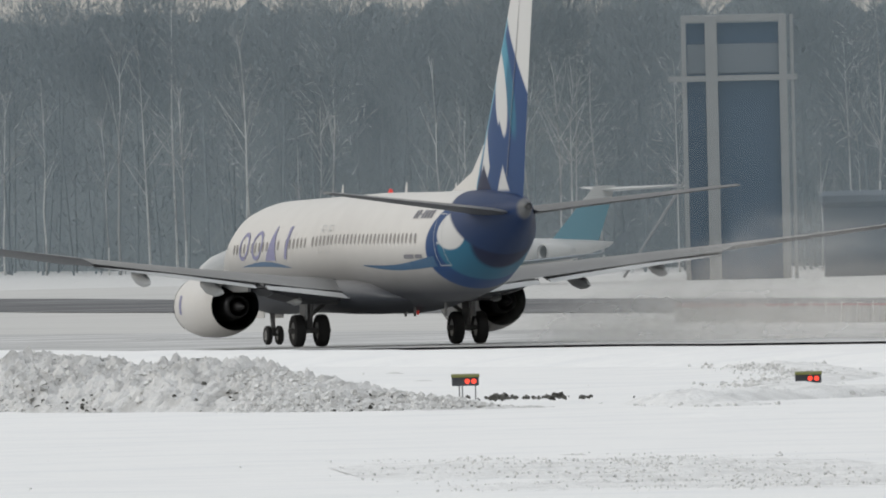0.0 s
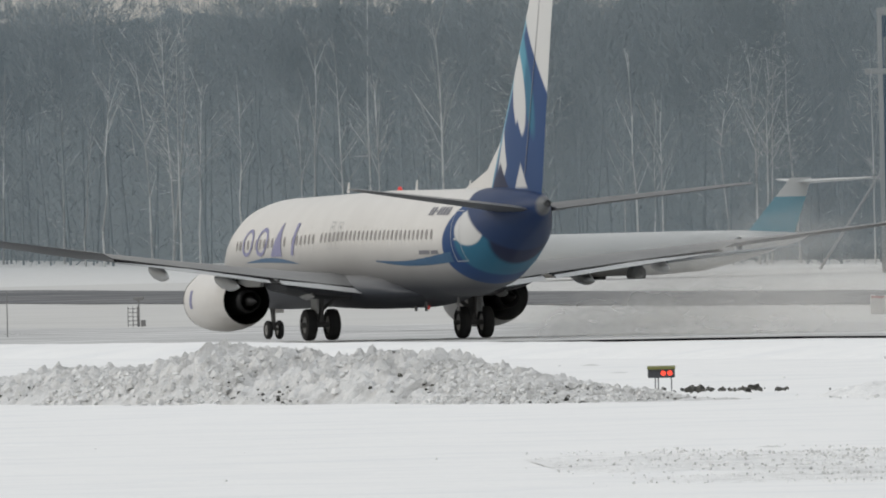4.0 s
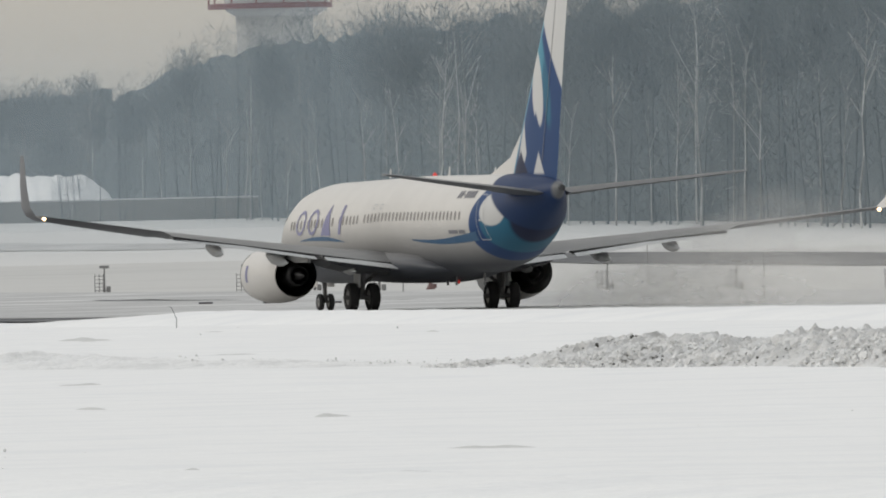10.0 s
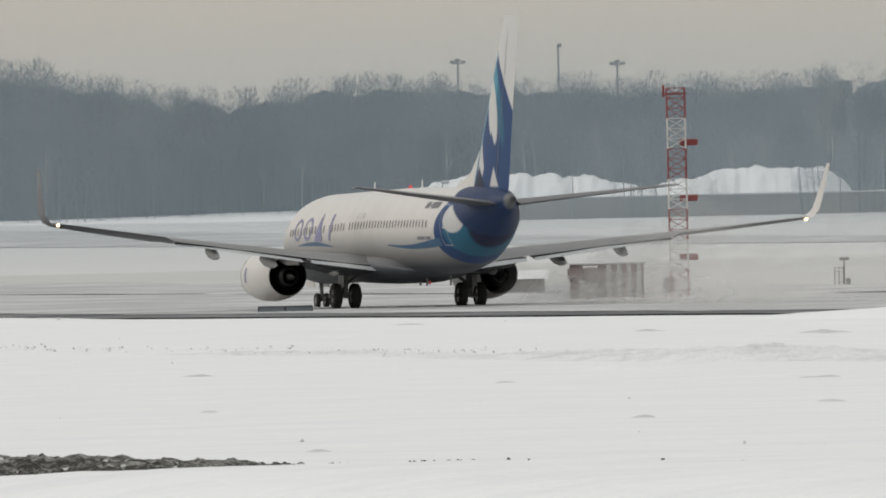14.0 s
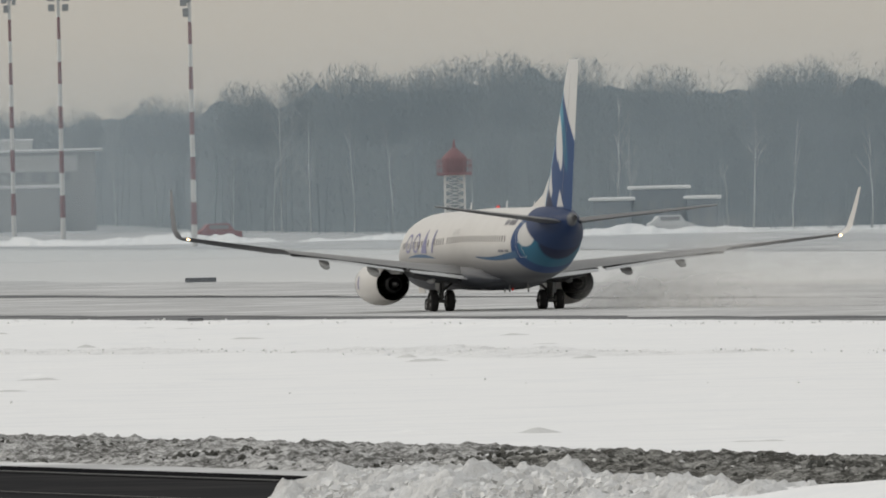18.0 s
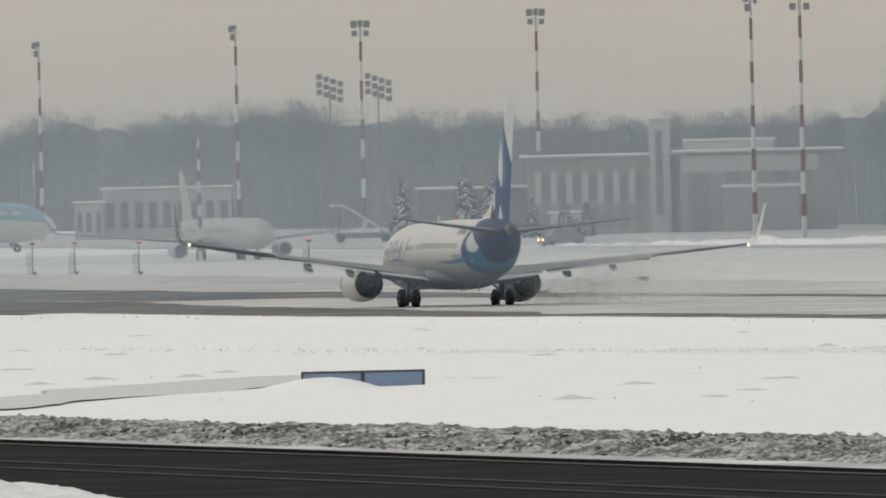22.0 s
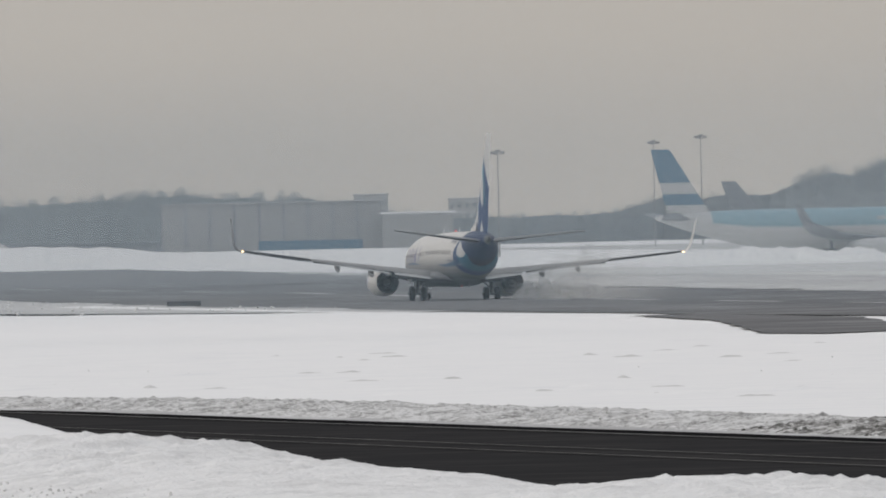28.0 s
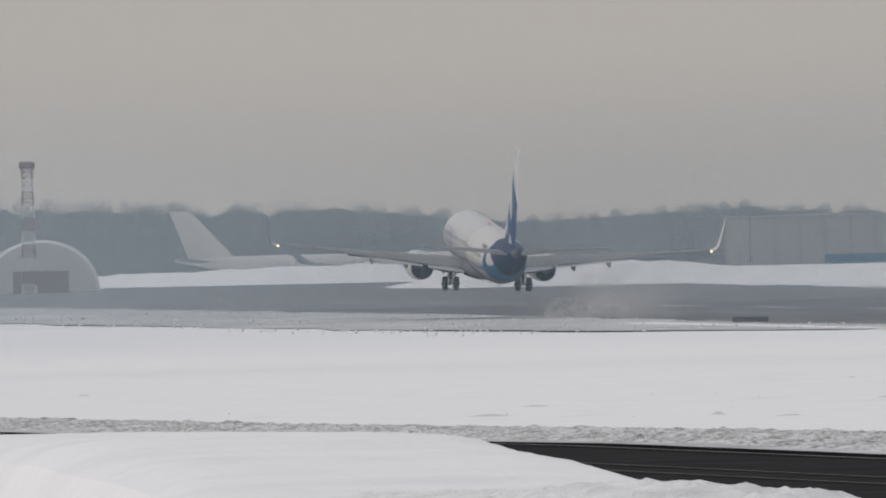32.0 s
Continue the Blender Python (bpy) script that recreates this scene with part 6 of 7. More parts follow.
# ---------------------------------------------------------------- parked aircraft
def parked_jet(m, length, radius, span, tail_top, body_mat, top_mat, fin_mats, label, engines=2, t_tail=False, z0=None, marks=0, gear=True, stab=.36):
    """A parked jet, its nose towards +x, standing on its wheels."""
    o = base("parked_airliner", m, label, "airplane", "parked aircraft")
    L, R = length, radius
    zc = z0 if z0 else R + .55 * R + .6
    prof = [(0, .02, -.25), (.015, .38, -.2), (.04, .66, -.12), (.08, .9, -.04), (.13, 1, 0), (.62, 1, 0), (.74, .93, .07), (.85, .66, .3), (.94, .34, .52), (1.0, .08, .66)]
    low, high = Mesh(), Mesh()
    n = 26
    rings = [[(L / 2 - u * L, r * R * math.cos(q), zc + dz * R + r * R * math.sin(q)) for q in (2 * math.pi * i / n for i in range(n))] for u, r, dz in prof]
    low.rings(rings)
    fus = part("fuselage", low, body_mat, o, "", True)
    if top_mat is not None:
        top = [[(L / 2 - u * L, (r * R + .02) * math.cos(q), zc + dz * R + (r * R + .02) * math.sin(q)) for q in (.12 + (math.pi - .24) * i / 14 for i in range(15))] for u, r, dz in prof[2:8]]
        part("upper_paint", Mesh().rings(top, False, False, False), top_mat, fus, "light blue upper body", True)
    for k in range(int(L * .62 / 1.05)):
        x = L * .33 - k * 1.05
        for s in (-1, 1):
            part("cabin_window", Mesh().box(x - .11, x + .11, s * R * .985 - .03, s * R * .985 + .03, zc + .25 * R * .6, zc + .25 * R * .6 + .3, .02), FAR_GREY if L < 35 else FAR_BLUE, fus) if s < 0 else None
    for k in range(marks):
        x = L * .10 + (k * 1.5)
        part("name_bar", Mesh().box(x, x + .95, -R * .93 - .03, -R * .93 + .04, zc + R * .40, zc + R * .56, .02), FAR_WHITE, fus, "pale plain bar")
    for s in (-1, 1):
        wing = [[(x - c * u, s * y, z + t * (1 if k == 0 else -1)) for u, t, k in ((0, 0, 0), (.3, c * .05, 0), (1, .01, 0), (.3, c * .045, 1))] for x, y, z, c in ((L * .14, R * .7, zc - R * .55, L * .17), (-L * .01, span * .2, zc - R * .3, L * .10), (-L * .15, span * .5, zc + R * .25, L * .038))]
        w = part("wing", Mesh().rings(wing), FAR_GREY, o, "grey wing", 40)
        part("winglet", Mesh().add([(-L * .155, s * span * .5, zc + R * .25), (-L * .188, s * span * .5, zc + R * .25), (-L * .212, s * span * .525, zc + R * 1.2), (-L * .195, s * span * .525, zc + R * 1.2), (-L * .165, s * (span * .5 - .12), zc + R * .25), (-L * .2, s * (span * .525 - .08), zc + R * 1.2)], [(0, 1, 2, 3), (4, 5, 2, 1), (0, 3, 5, 4)]), FAR_GREY, w)
        zt = tail_top - .25 if t_tail else zc + R * .55
        xt = -L * .47 if t_tail else -L * .40
        st = [[(x - c * u, s * y, z + t * (1 if k == 0 else -1)) for u, t, k in ((0, 0, 0), (.3, c * .05, 0), (1, .01, 0), (.3, c * .045, 1))] for x, y, z, c in ((xt, .1, zt, L * .085), (xt - L * .065, span * stab * .5, zt + (.15 if t_tail else R * .35), L * .04))]
        part("tailplane", Mesh().rings(st), FAR_GREY if not t_tail else body_mat, o, "", 40)
        ez = zc + R * .35 if t_tail else zc - R * 1.0
        ex, ey = (-L * .30, R * 1.55) if t_tail else (L * .07, span * .17)
        er = R * .5 if not t_tail else R * .42
        e = part("engine", Mesh().lathe([(-2.6, .65), (-1.2, .9), (.6, 1.0), (1.7, .95), (2.0, .8), (1.6, .7)], (0, 0, 0), "x", 18, True), body_mat, o, "", True, m=Matrix.Translation((ex, s * ey, ez)) @ Matrix.Scale(er, 4))
        if gear:
            part("main_wheel", Mesh().lathe([(-.35, .2), (-.35, .5), (-.2, .58), (.2, .58), (.35, .5), (.35, .2)], (-L * .03, s * R * 1.3, .55), "y", 16), TYRE, o)
            part("gear_leg", Mesh().tube((-L * .03, s * R * 1.3, .5), (-L * .03, s * R * 1.2, zc - R * .6), .16, n=8), FAR_GREY, o)
    if gear:
        part("nose_wheel", Mesh().lathe([(-.25, .15), (-.25, .4), (.25, .4), (.25, .15)], (L * .39, 0, .4), "y", 14), TYRE, o)
        part("gear_leg", Mesh().tube((L * .39, 0, .4), (L * .39, 0, zc - R * .8), .1, n=8), FAR_GREY, o)
    zb = zc + R * .75
    xs = (-L * .345, -L * .465, -L * .51, -L * .458)
    k = len(fin_mats)
    for i, mt in enumerate(fin_mats):
        a, b = i / k, (i + 1) / k
        def edge(u, lead):
            x = (xs[0] + (xs[3] - xs[0]) * u) if lead else (xs[1] + (xs[2] - xs[1]) * u)
            return x, zb + (tail_top - zb) * u
        (x0, za), (x1, _), (x2, zd), (x3, _) = edge(a, 1), edge(a, 0), edge(b, 0), edge(b, 1)
        part("fin", Mesh().rings([[(x0, 0, za), ((x0 * .6 + x1 * .4), .16, za), (x1, 0, za), ((x0 * .6 + x1 * .4), -.16, za)], [(x3, 0, zd), ((x3 * .6 + x2 * .4), .12, zd), (x2, 0, zd), ((x3 * .6 + x2 * .4), -.12, zd)]]), mt, o, "banded tail fin" if k > 1 else "tail fin", 30)
    return o


p = at(17.95, 1470)
parked_jet(pose(p.x, p.y, p.z - .25, 0, 0, 180 + 27), 35.0, 1.3, 22.0, 6.1, WHITE_PAINT, None, [TEAL_PAINT, TEAL_PAINT, WHITE_PAINT], "parked white regional jet with a teal T-tail", 2, True, 1.75, 0)
p = at(8.925, 2600)
parked_jet(pose(p.x, p.y, p.z, 0, 0, -9 + 10), 39.0, 2.14, 40.0, 11.8, FAR_WHITE, FAR_BLUE, [FAR_WHITE, FAR_TEAL, FAR_WHITE, FAR_TEAL, FAR_TEAL, FAR_TEAL], "parked twin-jet, light blue above and white below", 2, False, 3.1, 8)
p = at(9.735, 2250)
parked_jet(pose(p.x, p.y, p.z, 0, 0, -85), 31.0, 1.45, 29.0, 8.3, FAR_PALE, None, [FAR_PALE], "parked white narrow-body jet turned half towards the runway", 2, False, 2.4, 0)
p = at(8.99, 2760)
parked_jet(pose(p.x, p.y, p.z, 0, 0, 0), 32.0, 1.5, 27.0, 8.3, FAR_GREY, None, [FAR_GREY, FAR_GREY, FAR_GREY], "far parked jet with a grey tail fin", 2, False, 2.9, 0)
p = at(6.55, 3186)
parked_jet(pose(p.x, p.y, p.z, 0, 0, -6), 50.0, 1.5, 34.0, 9.3, WHITE_STEEL, None, [WHITE_STEEL], "parked white jet half hidden behind a strip of snow", 2, False, 2.05, 0)


def service_car(m, mat, label, lamp=None):
    o = base("service_vehicle", m, label, "vehicle", "apron vehicles")
    prof = [(-2.1, .35), (-2.1, 1.0), (-1.7, 1.15), (-1.2, 1.7), (.8, 1.75), (1.3, 1.1), (2.05, .95), (2.1, .35)]
    part("body", Mesh().rings([[(x, y, z) for x, z in prof] for y in (-.85, .85)]), mat, o, "", 30)
    for x in (-1.3, 1.3):
        for y in (-.85, .85):
            part("wheel", Mesh().lathe([(-.12, .15), (-.12, .32), (.12, .32), (.12, .15)], (x, y, .32), "y", 14, True, True), TYRE, o)
    part("windows", Mesh().box(-1.1, .75, -.88, .88, 1.2, 1.6, .04), GLASS_DARK, o)
    for y in (-.6, .6):
        part("headlamp", Mesh().lathe([(2.08, .12), (2.16, .1), (2.18, .01)], (0, y, .7), "x", 10), lamp or FAR_GREY, o)


service_car(facing(10.52, 2400, None, 200), FAR_GREY, "grey service car with its lamps lit", GLOW_AMBER)
service_car(facing(9.80, 2610, None, 200), FAR_GREY, "grey service car by parked jets", GLOW_AMBER)
service_car(facing(9.76, 2615, None, 180), RED_PAINT, "dull red service car by parked jets", GLOW_RED)
service_car(facing(12.50, 2285, None, 10), FAR_WHITE, "white car behind the snow bank")
service_car(facing(11.45, 2330, None, 10), RED_PAINT, "dull red truck behind the snow bank")


def stairs_truck(m):
    o = base("boarding_stairs", m, "grey mobile boarding stairs parked on the apron", "boarding stairs")
    part("chassis", Mesh().box(-3, 3, -1, 1, .5, 1.1, .05), FAR_GREY, o)
    part("flight", Mesh().add([(-3, -1, 1.0), (-3, 1, 1.0), (2, 1, 4.2), (2, -1, 4.2), (-3, -1, .7), (-3, 1, .7), (2, 1, 3.9), (2, -1, 3.9)], [(0, 1, 2, 3), (7, 6, 5, 4), (0, 3, 7, 4), (1, 5, 6, 2), (3, 2, 6, 7), (0, 4, 5, 1)]), FAR_WHITE, o)
    part("landing", Mesh().box(2, 3.6, -1, 1, 3.9, 4.2, .04), FAR_WHITE, o)
    for x in (-2.4, 2.4):
        for y in (-.95, .95):
            part("wheel", Mesh().lathe([(-.15, .2), (-.15, .45), (.15, .45), (.15, .2)], (x, y, .45), "y", 14, True, True), TYRE, o)
    part("support", Mesh().tube((2.6, -.8, 1.0), (2.6, -.8, 3.95), .12, n=6).tube((2.6, .8, 1.0), (2.6, .8, 3.95), .12, n=6), FAR_GREY, o)


stairs_truck(facing(10.06, 2660, None, 180))

# ---------------------------------------------------------------- paved strips beyond the runway and lines on the taxiway
strip("far_taxiway", RUNWAY, [(820, 352, 390), (1100, 362, 396), (1300, 385, 414), (1450, 405, 428), (1500, 414, 427), (1525, 421, 425)], 0.06, "grey snow-dusted taxiway beyond the runway", "taxiway", wave=1.5)
# both verge strips darken the snow to stand in for haze
strip("hazed_verge", SNOW_PACKED_DIM, [(1440, 303, 650), (1900, 304, 660), (2400, 306, 430)], 0.025, "far snow beyond the runway, slightly dimmed for haze", "snow", wave=4.0)
strip("hazed_verge", SNOW_HAZED, [(760, 300, 520), (1100, 301, 640), (1440, 303, 650), (1480, 305, 640)], 0.03, "snow beyond the runway, greyed to imitate haze", "snow", wave=4.0)
strip("apron", SLUSH, [(1650, 445, 470), (1900, 428, 474), (2500, 430, 520), (3400, 480, 800)], 0.06, "grey slushy apron before the buildings", "apron", wave=2.0)
strip("blown_snow_sheet", SLUSH, [(700, 278, 310), (760, 265, 306), (800, 257, 302), (860, 243, 296), (895, 242, 294), (930, 250, 292), (960, 250, 292), (1350, 251, 292), (1480, 258, 288), (1600, 268, 280)], 0.08, "sheet of blown snow lying on the runway", "snow", wave=3.0)
strip("runway_exit", RUNWAY, [(1338, 209, 210), (1354, 208, 216), (1404, 215, 225), (1516, 230, 239), (1600, 237, 242.5)], 0.07, "curved runway exit swept clear", "taxiway", 6.0, wave=.8)
strip("runway_shoulder", SLUSH, [(1720, 240, 243), (1800, 222, 243), (1950, 212, 243), (2150, 206, 243), (3300, 206, 243)], 0.07, "slushy runway shoulder", "runway", wave=3.0)
strip("runway_shoulder", SLUSH, [(840, 292, 308), (1200, 294, 314), (1500, 295, 330), (3400, 296, 335)], 0.07, "slushy far shoulder of the runway", "runway", wave=2.5)
strip("runway_pad", RUNWAY, [(2060, 292, 300), (2300, 290, 318), (2440, 290, 328), (2660, 290, 342), (3060, 290, 368)], 0.08, "wide asphalt pad at the runway's end", "runway", wave=3.0)
for x, w, mt in ((95.2, .30, EDGE_LINE), (88.5, .16, PAINT_LINE), (86.3, .16, PAINT_LINE)):
    strip("taxiway_line", mt, [(330, x - w / 2, x + w / 2), (1200, x - w / 2, x + w / 2)], 0.09, "worn painted line on the taxiway", "line")
for i in range(18):
    y = 1560 + 60 * i
    strip("runway_marking", WHITE_STEEL, [(y, 268.6, 269.5), (y + 30, 268.6, 269.5)], 0.085, "worn white centre line dash on the runway", "line", 10.0)


# ---------------------------------------------------------------- upright sheets that stand in for winter haze
def haze_film(name, alpha, top, gone, tint):
    """Film for sheets that imitate haze, mostly clear: sparse next to the ground, even above, gone at height."""
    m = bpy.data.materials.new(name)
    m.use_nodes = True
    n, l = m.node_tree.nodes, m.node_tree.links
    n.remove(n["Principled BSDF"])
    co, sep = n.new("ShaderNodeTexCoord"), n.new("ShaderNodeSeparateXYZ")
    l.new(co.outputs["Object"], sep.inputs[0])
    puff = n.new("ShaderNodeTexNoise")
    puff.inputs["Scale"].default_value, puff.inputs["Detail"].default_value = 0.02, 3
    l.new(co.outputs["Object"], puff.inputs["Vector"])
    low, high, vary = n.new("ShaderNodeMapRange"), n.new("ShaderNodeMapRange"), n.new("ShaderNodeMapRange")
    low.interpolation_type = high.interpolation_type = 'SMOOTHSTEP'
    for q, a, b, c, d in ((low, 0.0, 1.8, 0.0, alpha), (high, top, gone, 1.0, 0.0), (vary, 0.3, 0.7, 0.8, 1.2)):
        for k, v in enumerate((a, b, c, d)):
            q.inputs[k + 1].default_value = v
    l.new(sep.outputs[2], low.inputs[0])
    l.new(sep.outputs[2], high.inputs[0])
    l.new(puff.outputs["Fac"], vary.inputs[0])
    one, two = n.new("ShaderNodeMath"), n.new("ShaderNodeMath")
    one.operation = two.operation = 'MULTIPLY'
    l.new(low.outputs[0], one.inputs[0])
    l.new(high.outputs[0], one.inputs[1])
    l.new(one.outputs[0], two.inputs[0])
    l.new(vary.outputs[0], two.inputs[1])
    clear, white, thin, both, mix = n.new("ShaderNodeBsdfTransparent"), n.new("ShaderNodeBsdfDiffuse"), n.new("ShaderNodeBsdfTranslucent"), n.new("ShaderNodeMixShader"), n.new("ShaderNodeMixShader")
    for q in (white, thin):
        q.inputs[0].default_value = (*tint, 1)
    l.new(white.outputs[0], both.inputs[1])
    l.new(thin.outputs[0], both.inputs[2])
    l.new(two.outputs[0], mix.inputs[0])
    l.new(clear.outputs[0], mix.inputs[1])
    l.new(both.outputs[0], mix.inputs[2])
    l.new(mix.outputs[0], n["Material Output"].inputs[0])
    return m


# tinted sheets added across the view to pale whatever lies beyond them
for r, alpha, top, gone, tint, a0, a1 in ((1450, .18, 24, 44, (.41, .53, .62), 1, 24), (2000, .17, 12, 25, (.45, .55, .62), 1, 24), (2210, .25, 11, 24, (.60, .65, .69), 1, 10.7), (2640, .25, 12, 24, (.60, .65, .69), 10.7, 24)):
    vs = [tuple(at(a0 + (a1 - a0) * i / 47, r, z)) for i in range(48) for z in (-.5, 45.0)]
    solid("haze_sheet", Mesh().add(vs, [(2 * i, 2 * i + 2, 2 * i + 3, 2 * i + 1) for i in range(47)]), haze_film("haze_sheet_film", alpha, top, gone, tint), "upright see-through sheet standing in for winter haze", "haze", kind="stuff", smooth=True)


# ---------------------------------------------------------------- snow blown up behind the engines
def dust(name, dense, grain):
    """Airborne snow: thick near the ground, thinning upwards into wisps, thin at both ends of its length."""
    m = bpy.data.materials.new(name)
    m.use_nodes = True
    n, l = m.node_tree.nodes, m.node_tree.links
    n.remove(n["Principled BSDF"])
    co, sep = n.new("ShaderNodeTexCoord"), n.new("ShaderNodeSeparateXYZ")
    l.new(co.outputs["Object"], sep.inputs[0])

    def op(kind, a, c=0.0, clamp=False):
        q = n.new("ShaderNodeMath")
        q.operation, q.use_clamp = kind, clamp
        for s, v in ((0, a), (1, c)):
            if isinstance(v, (int, float)):
                q.inputs[s].default_value = v
            else:
                l.new(v, q.inputs[s])
        return q.outputs[0]

    def ramp(x, a, b, lo=0.0, hi=1.0):
        q = n.new("ShaderNodeMapRange")
        q.interpolation_type = 'SMOOTHSTEP'
        for k, v in enumerate((a, b, lo, hi)):
            q.inputs[k + 1].default_value = v
        l.new(x, q.inputs[0])
        return q.outputs[0]

    stretch = n.new("ShaderNodeMapping")
    stretch.inputs["Scale"].default_value = (0.22 * grain, 0.085 * grain, 0.55 * grain)
    l.new(co.outputs["Object"], stretch.inputs[0])
    puff, wisp = n.new("ShaderNodeTexNoise"), n.new("ShaderNodeTexNoise")
    puff.inputs["Scale"].default_value, puff.inputs["Detail"].default_value, puff.inputs["Distortion"].default_value = 1.0, 5, 0.6
    wisp.inputs["Scale"].default_value, wisp.inputs["Detail"].default_value = 3.1, 4
    for q in (puff, wisp):
        l.new(stretch.outputs[0], q.inputs["Vector"])
    Y, Z = sep.outputs[1], sep.outputs[2]
    top = op('MULTIPLY', ramp(Y, -22, -1, 5.0, 1.8), ramp(puff.outputs["Fac"], .3, .72, .55, 1.35))
    fall = ramp(op('DIVIDE', Z, top), 0.05, 1.0, 1.0, 0.0)
    along = op('MULTIPLY', ramp(Y, -9, 0, 1.0, 0.0), ramp(Y, -62, -3, 0.0, 1.0))
    a = op('MULTIPLY', op('MULTIPLY', fall, along), op('MULTIPLY', ramp(wisp.outputs["Fac"], .25, .7, .6, 1.0), dense), True)
    clear, white, thin, mix, both = n.new("ShaderNodeBsdfTransparent"), n.new("ShaderNodeBsdfDiffuse"), n.new("ShaderNodeBsdfTranslucent"), n.new("ShaderNodeMixShader"), n.new("ShaderNodeMixShader")
    for q in (white, thin):
        q.inputs[0].default_value = (0.76, 0.755, 0.735, 1)
    l.new(white.outputs[0], both.inputs[1])
    l.new(thin.outputs[0], both.inputs[2])
    l.new(a, mix.inputs[0])
    l.new(clear.outputs[0], mix.inputs[1])
    l.new(both.outputs[0], mix.inputs[2])
    l.new(mix.outputs[0], n["Material Output"].inputs[0])
    return m


def snow_cloud(mat, walls, label, seed):
    """Billowing walls of airborne snow that drift aside as they trail behind the airliner."""
    me = Mesh()
    for k, x0 in enumerate(walls):
        rings = []
        for y in np.arange(0, -212, -2.0):
            x = x0 - .08 * y + .8 * noise.noise((y * .022, seed, k * 5))
            rings.append([(x + .5 * noise.noise((y * .03, z * .6, seed + k)) + .25 * z, y, z - .05) for z in (0, .5, 1, 1.6, 2.3, 3, 3.8, 4.6, 5.6)])
        me.rings(rings, False, False, False)
    return solid("snow_cloud", me, mat, label, "blown snow", "clouds of blown snow", "stuff", True)


CLOUDS = [
    (snow_cloud(dust("airborne_snow", 0.52, 1.0), (3.2, 5.6), "dense cloud of snow blown up behind the engines", 1.0), 0.5),
    (snow_cloud(dust("thin_airborne_snow", 0.3, 0.6), (4.8,), "thin outer haze of snow blown along the runway", 7.0), 1.2),
]


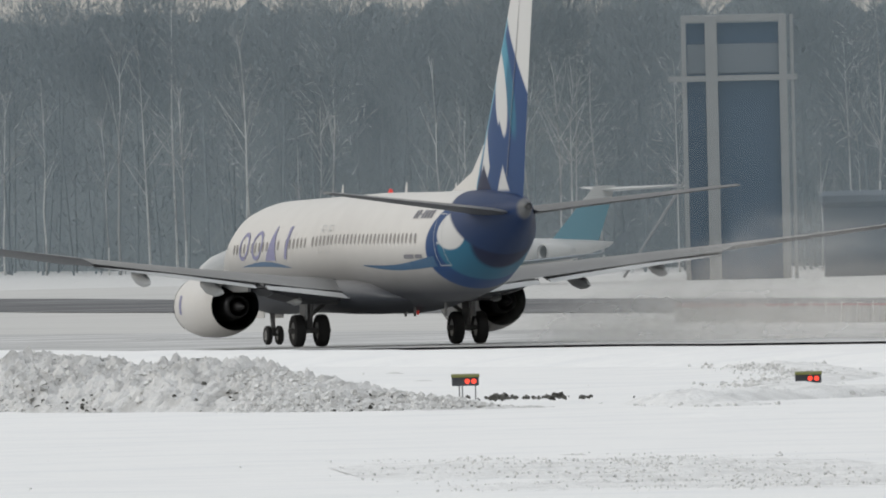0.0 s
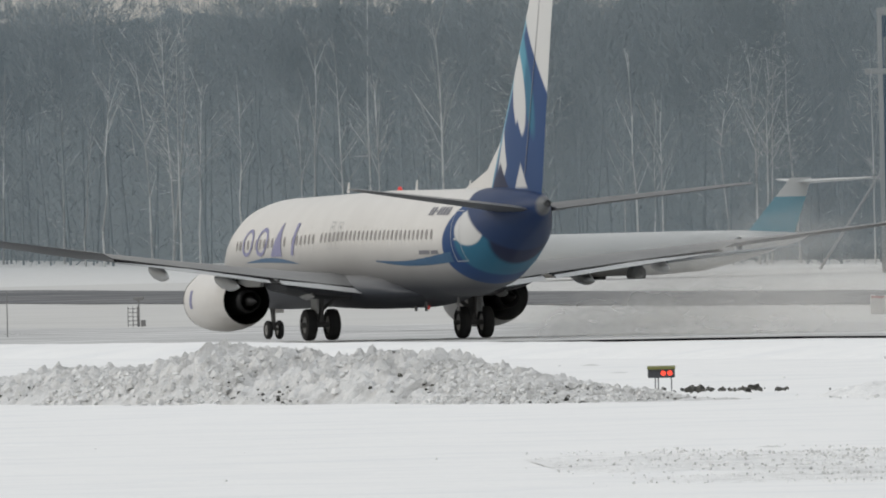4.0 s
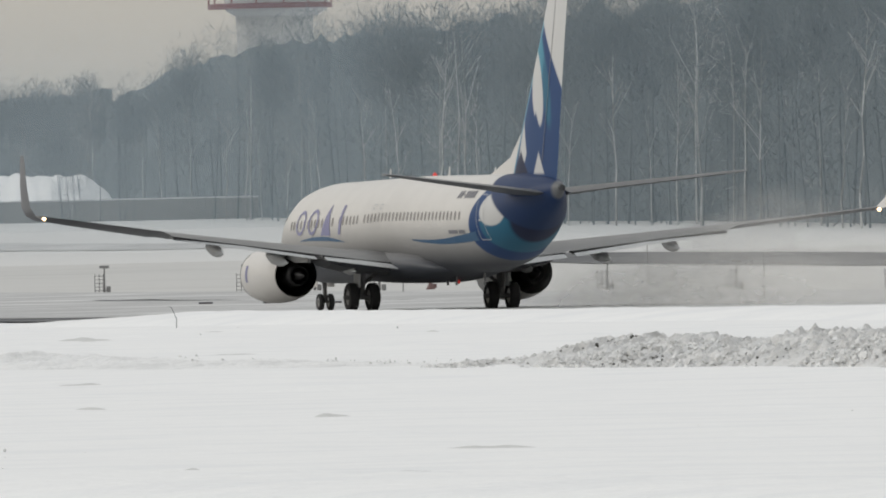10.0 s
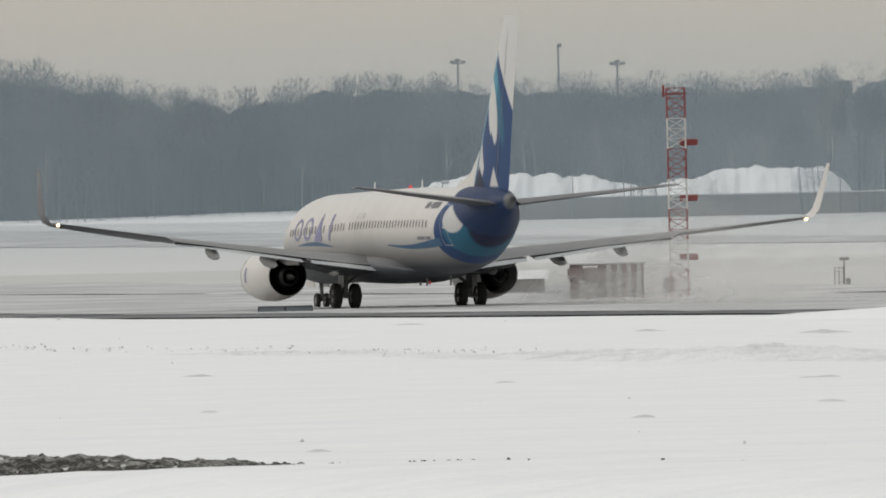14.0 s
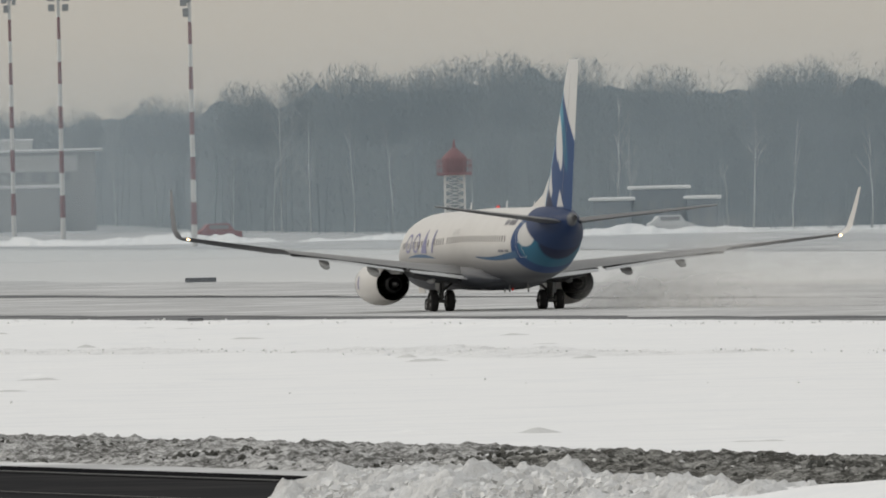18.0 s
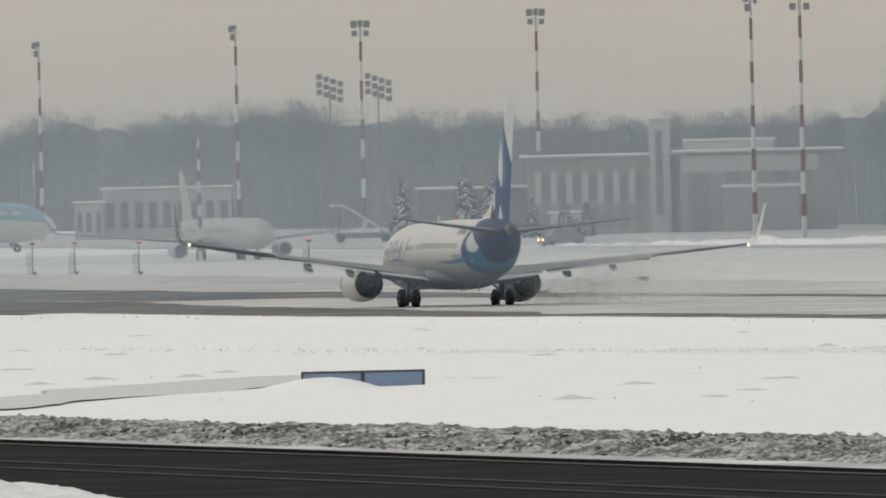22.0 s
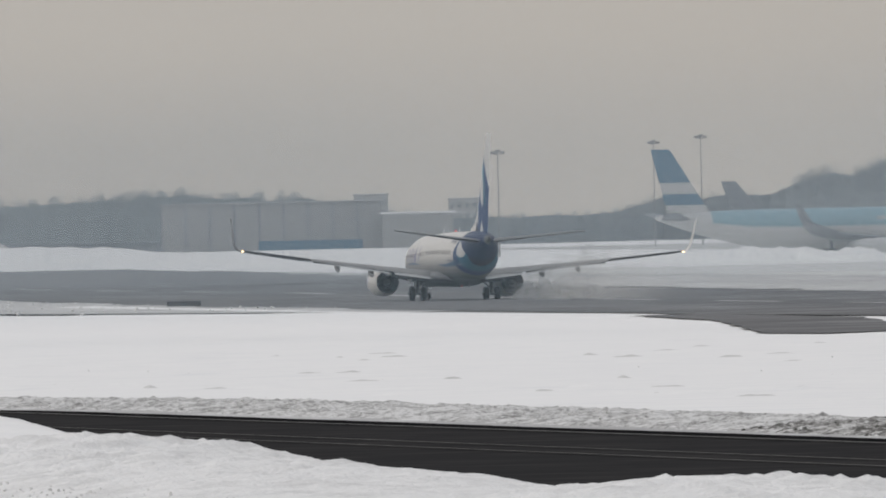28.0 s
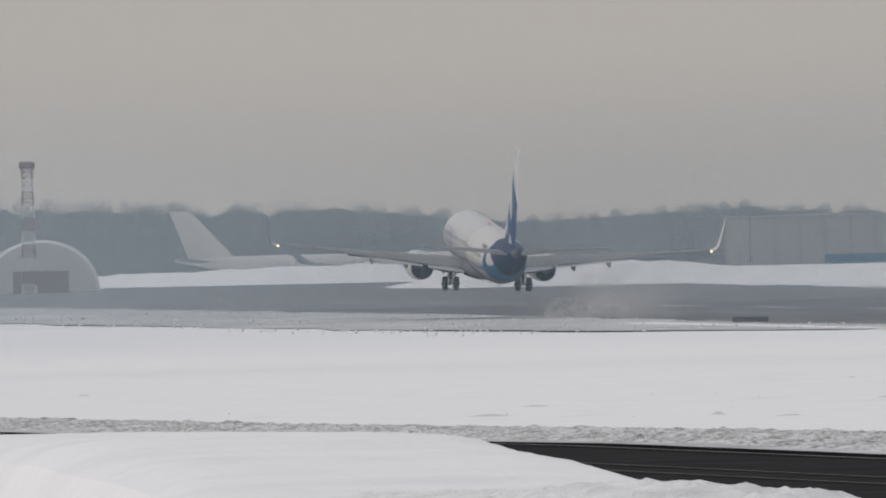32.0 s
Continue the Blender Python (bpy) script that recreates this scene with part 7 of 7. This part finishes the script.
# ---------------------------------------------------------------- what moves
# seconds, x, y, z, nose up, right wing down, heading to the left
PLANE_ROWS = [
    (0, 263.48, 815.59, 0.37, 0.0, 0.2, -2.72),
    (0.5, 263.48, 817.45, 0.39, 0.0, 0.22, -2.6),
    (1, 263.48, 819.31, 0.38, 0.0, 0.24, -2.34),
    (1.5, 263.48, 821.17, 0.36, 0.0, 0.26, -2.08),
    (2, 263.48, 823.03, 0.34, 0.0, 0.28, -1.8),
    (2.5, 263.48, 826.76, 0.32, 0.0, 0.3, -1.17),
    (4.5, 263.48, 841.67, 0.31, 0.0, 0.39, -0.51),
    (5, 263.48, 847.01, 0.33, 0.0, 0.41, -0.0),
    (5.5, 263.48, 852.66, 0.31, 0.0, 0.43, 0.22),
    (6, 263.48, 858.94, 0.28, 0.0, 0.45, 0.16),
    (6.5, 263.48, 865.72, 0.24, 0.0, 0.48, 0.16),
    (7, 263.48, 872.93, 0.22, 0.0, 0.5, -0.01),
    (7.5, 263.48, 880.93, 0.18, 0.0, 0.53, 0.0),
    (8, 263.48, 889.5, 0.07, 0.0, 0.55, 0.01),
    (8.5, 263.48, 898.98, -0.02, 0.0, 0.57, 0.16),
    (9, 263.48, 909.53, 0.0, 0.0, 0.6, 0.17),
    (9.5, 263.48, 920.33, -0.03, 0.0, 0.62, 0.14),
    (10, 263.48, 931.95, -0.03, 0.0, 0.65, 0.08),
    (10.5, 263.48, 944.28, -0.05, 0.0, 0.68, 0.19),
    (11, 263.48, 957.58, -0.14, 0.0, 0.7, 0.33),
    (11.5, 263.48, 971.88, -0.13, 0.0, 0.73, 0.41),
    (12, 263.48, 987.12, -0.17, 0.0, 0.75, 0.43),
    (12.5, 263.48, 1003.08, -0.22, 0.0, 0.78, 0.57),
    (13, 263.48, 1020.15, -0.31, 0.0, 0.8, 0.54),
    (13.5, 263.48, 1037.61, -0.26, 0.0, 0.81, 0.42),
    (15.5, 263.48, 1116.57, -0.32, 0.0, 0.86, 0.21),
    (16, 263.48, 1137.92, -0.28, 0.0, 0.88, 0.18),
    (16.5, 263.48, 1160.08, -0.26, 0.0, 0.89, 0.23),
    (17, 263.48, 1182.4, -0.21, 0.0, 0.9, 0.24),
    (17.5, 263.48, 1205.76, -0.28, 0.0, 0.91, 0.25),
    (18, 263.48, 1230.06, -0.34, 0.0, 0.92, 0.29),
    (18.5, 263.48, 1255.26, -0.33, 0.0, 0.94, 0.36),
    (19, 263.48, 1281.47, -0.32, 0.0, 0.95, 0.29),
    (19.5, 263.48, 1308.19, -0.34, 0.0, 1.01, 0.21),
    (20, 263.48, 1335.41, -0.44, 0.0, 1.06, 0.11),
    (20.5, 263.48, 1363.71, -0.35, 0.0, 1.12, 0.11),
    (21, 263.48, 1393.05, -0.25, 0.0, 1.17, 0.09),
    (21.5, 263.48, 1423.37, -0.24, 0.0, 1.23, 0.02),
    (22, 263.48, 1453.87, -0.25, 0.0, 1.29, -0.06),
    (22.5, 263.48, 1485.24, -0.16, 0.0, 1.34, -0.17),
    (23, 263.48, 1516.52, -0.21, 0.0, 1.4, -0.22),
    (23.5, 263.48, 1549.22, -0.08, 0.0, 1.35, -0.21),
    (24, 263.48, 1582.16, -0.09, 0.0, 1.3, -0.15),
    (24.5, 263.48, 1615.53, -0.08, 0.0, 1.25, -0.1),
    (25, 263.48, 1649.72, -0.01, 0.0, 1.2, -0.05),
    (25.5, 263.48, 1684.75, -0.06, 0.0, 1.15, -0.07),
    (26, 263.48, 1720.85, 0.08, 0.0, 1.1, -0.09),
    (26.5, 263.48, 1757.66, 0.19, 0.0, 1.16, -0.1),
    (28.5, 263.48, 1906.14, 0.49, 0.0, 1.39, -0.05),
    (29, 263.48, 1945.34, 0.64, 0.0, 1.44, -0.06),
    (29.5, 261.79, 1972.0, 0.82, 0.0, 1.5, -0.1),
    (30, 256.98, 1974.0, 1.34, 1.8, 1.63, -0.1),
    (30.5, 251.98, 1975.5, 1.71, 3.6, 1.77, -0.1),
    (31, 246.89, 1977.0, 2.34, 4.6, 1.9, -0.1),
    (31.5, 241.87, 1980.0, 2.95, 5.2, 1.95, -0.1),
    (32, 237.5, 1988.0, 2.98, 5.8, 2.0, -0.1),
]


def motions():
    walk(airliner, [(t, pose(x, y, z, up, bank, head)) for t, x, y, z, up, bank, head in PLANE_ROWS])
    # the clouds follow over the ground and sway
    for k, (cloud_piece, sway) in enumerate(CLOUDS):
        rows = [(t, pose(x + sway * .5 * math.sin(.9 * t + k), y + sway * math.sin(.7 * t + 2 * k), land(y - 20 * k) + .06 * sway * math.sin(1.3 * t + k), 0, 0, 0)) for t, x, y, z, up, bank, head in PLANE_ROWS]
        walk(cloud_piece, rows)


motions()
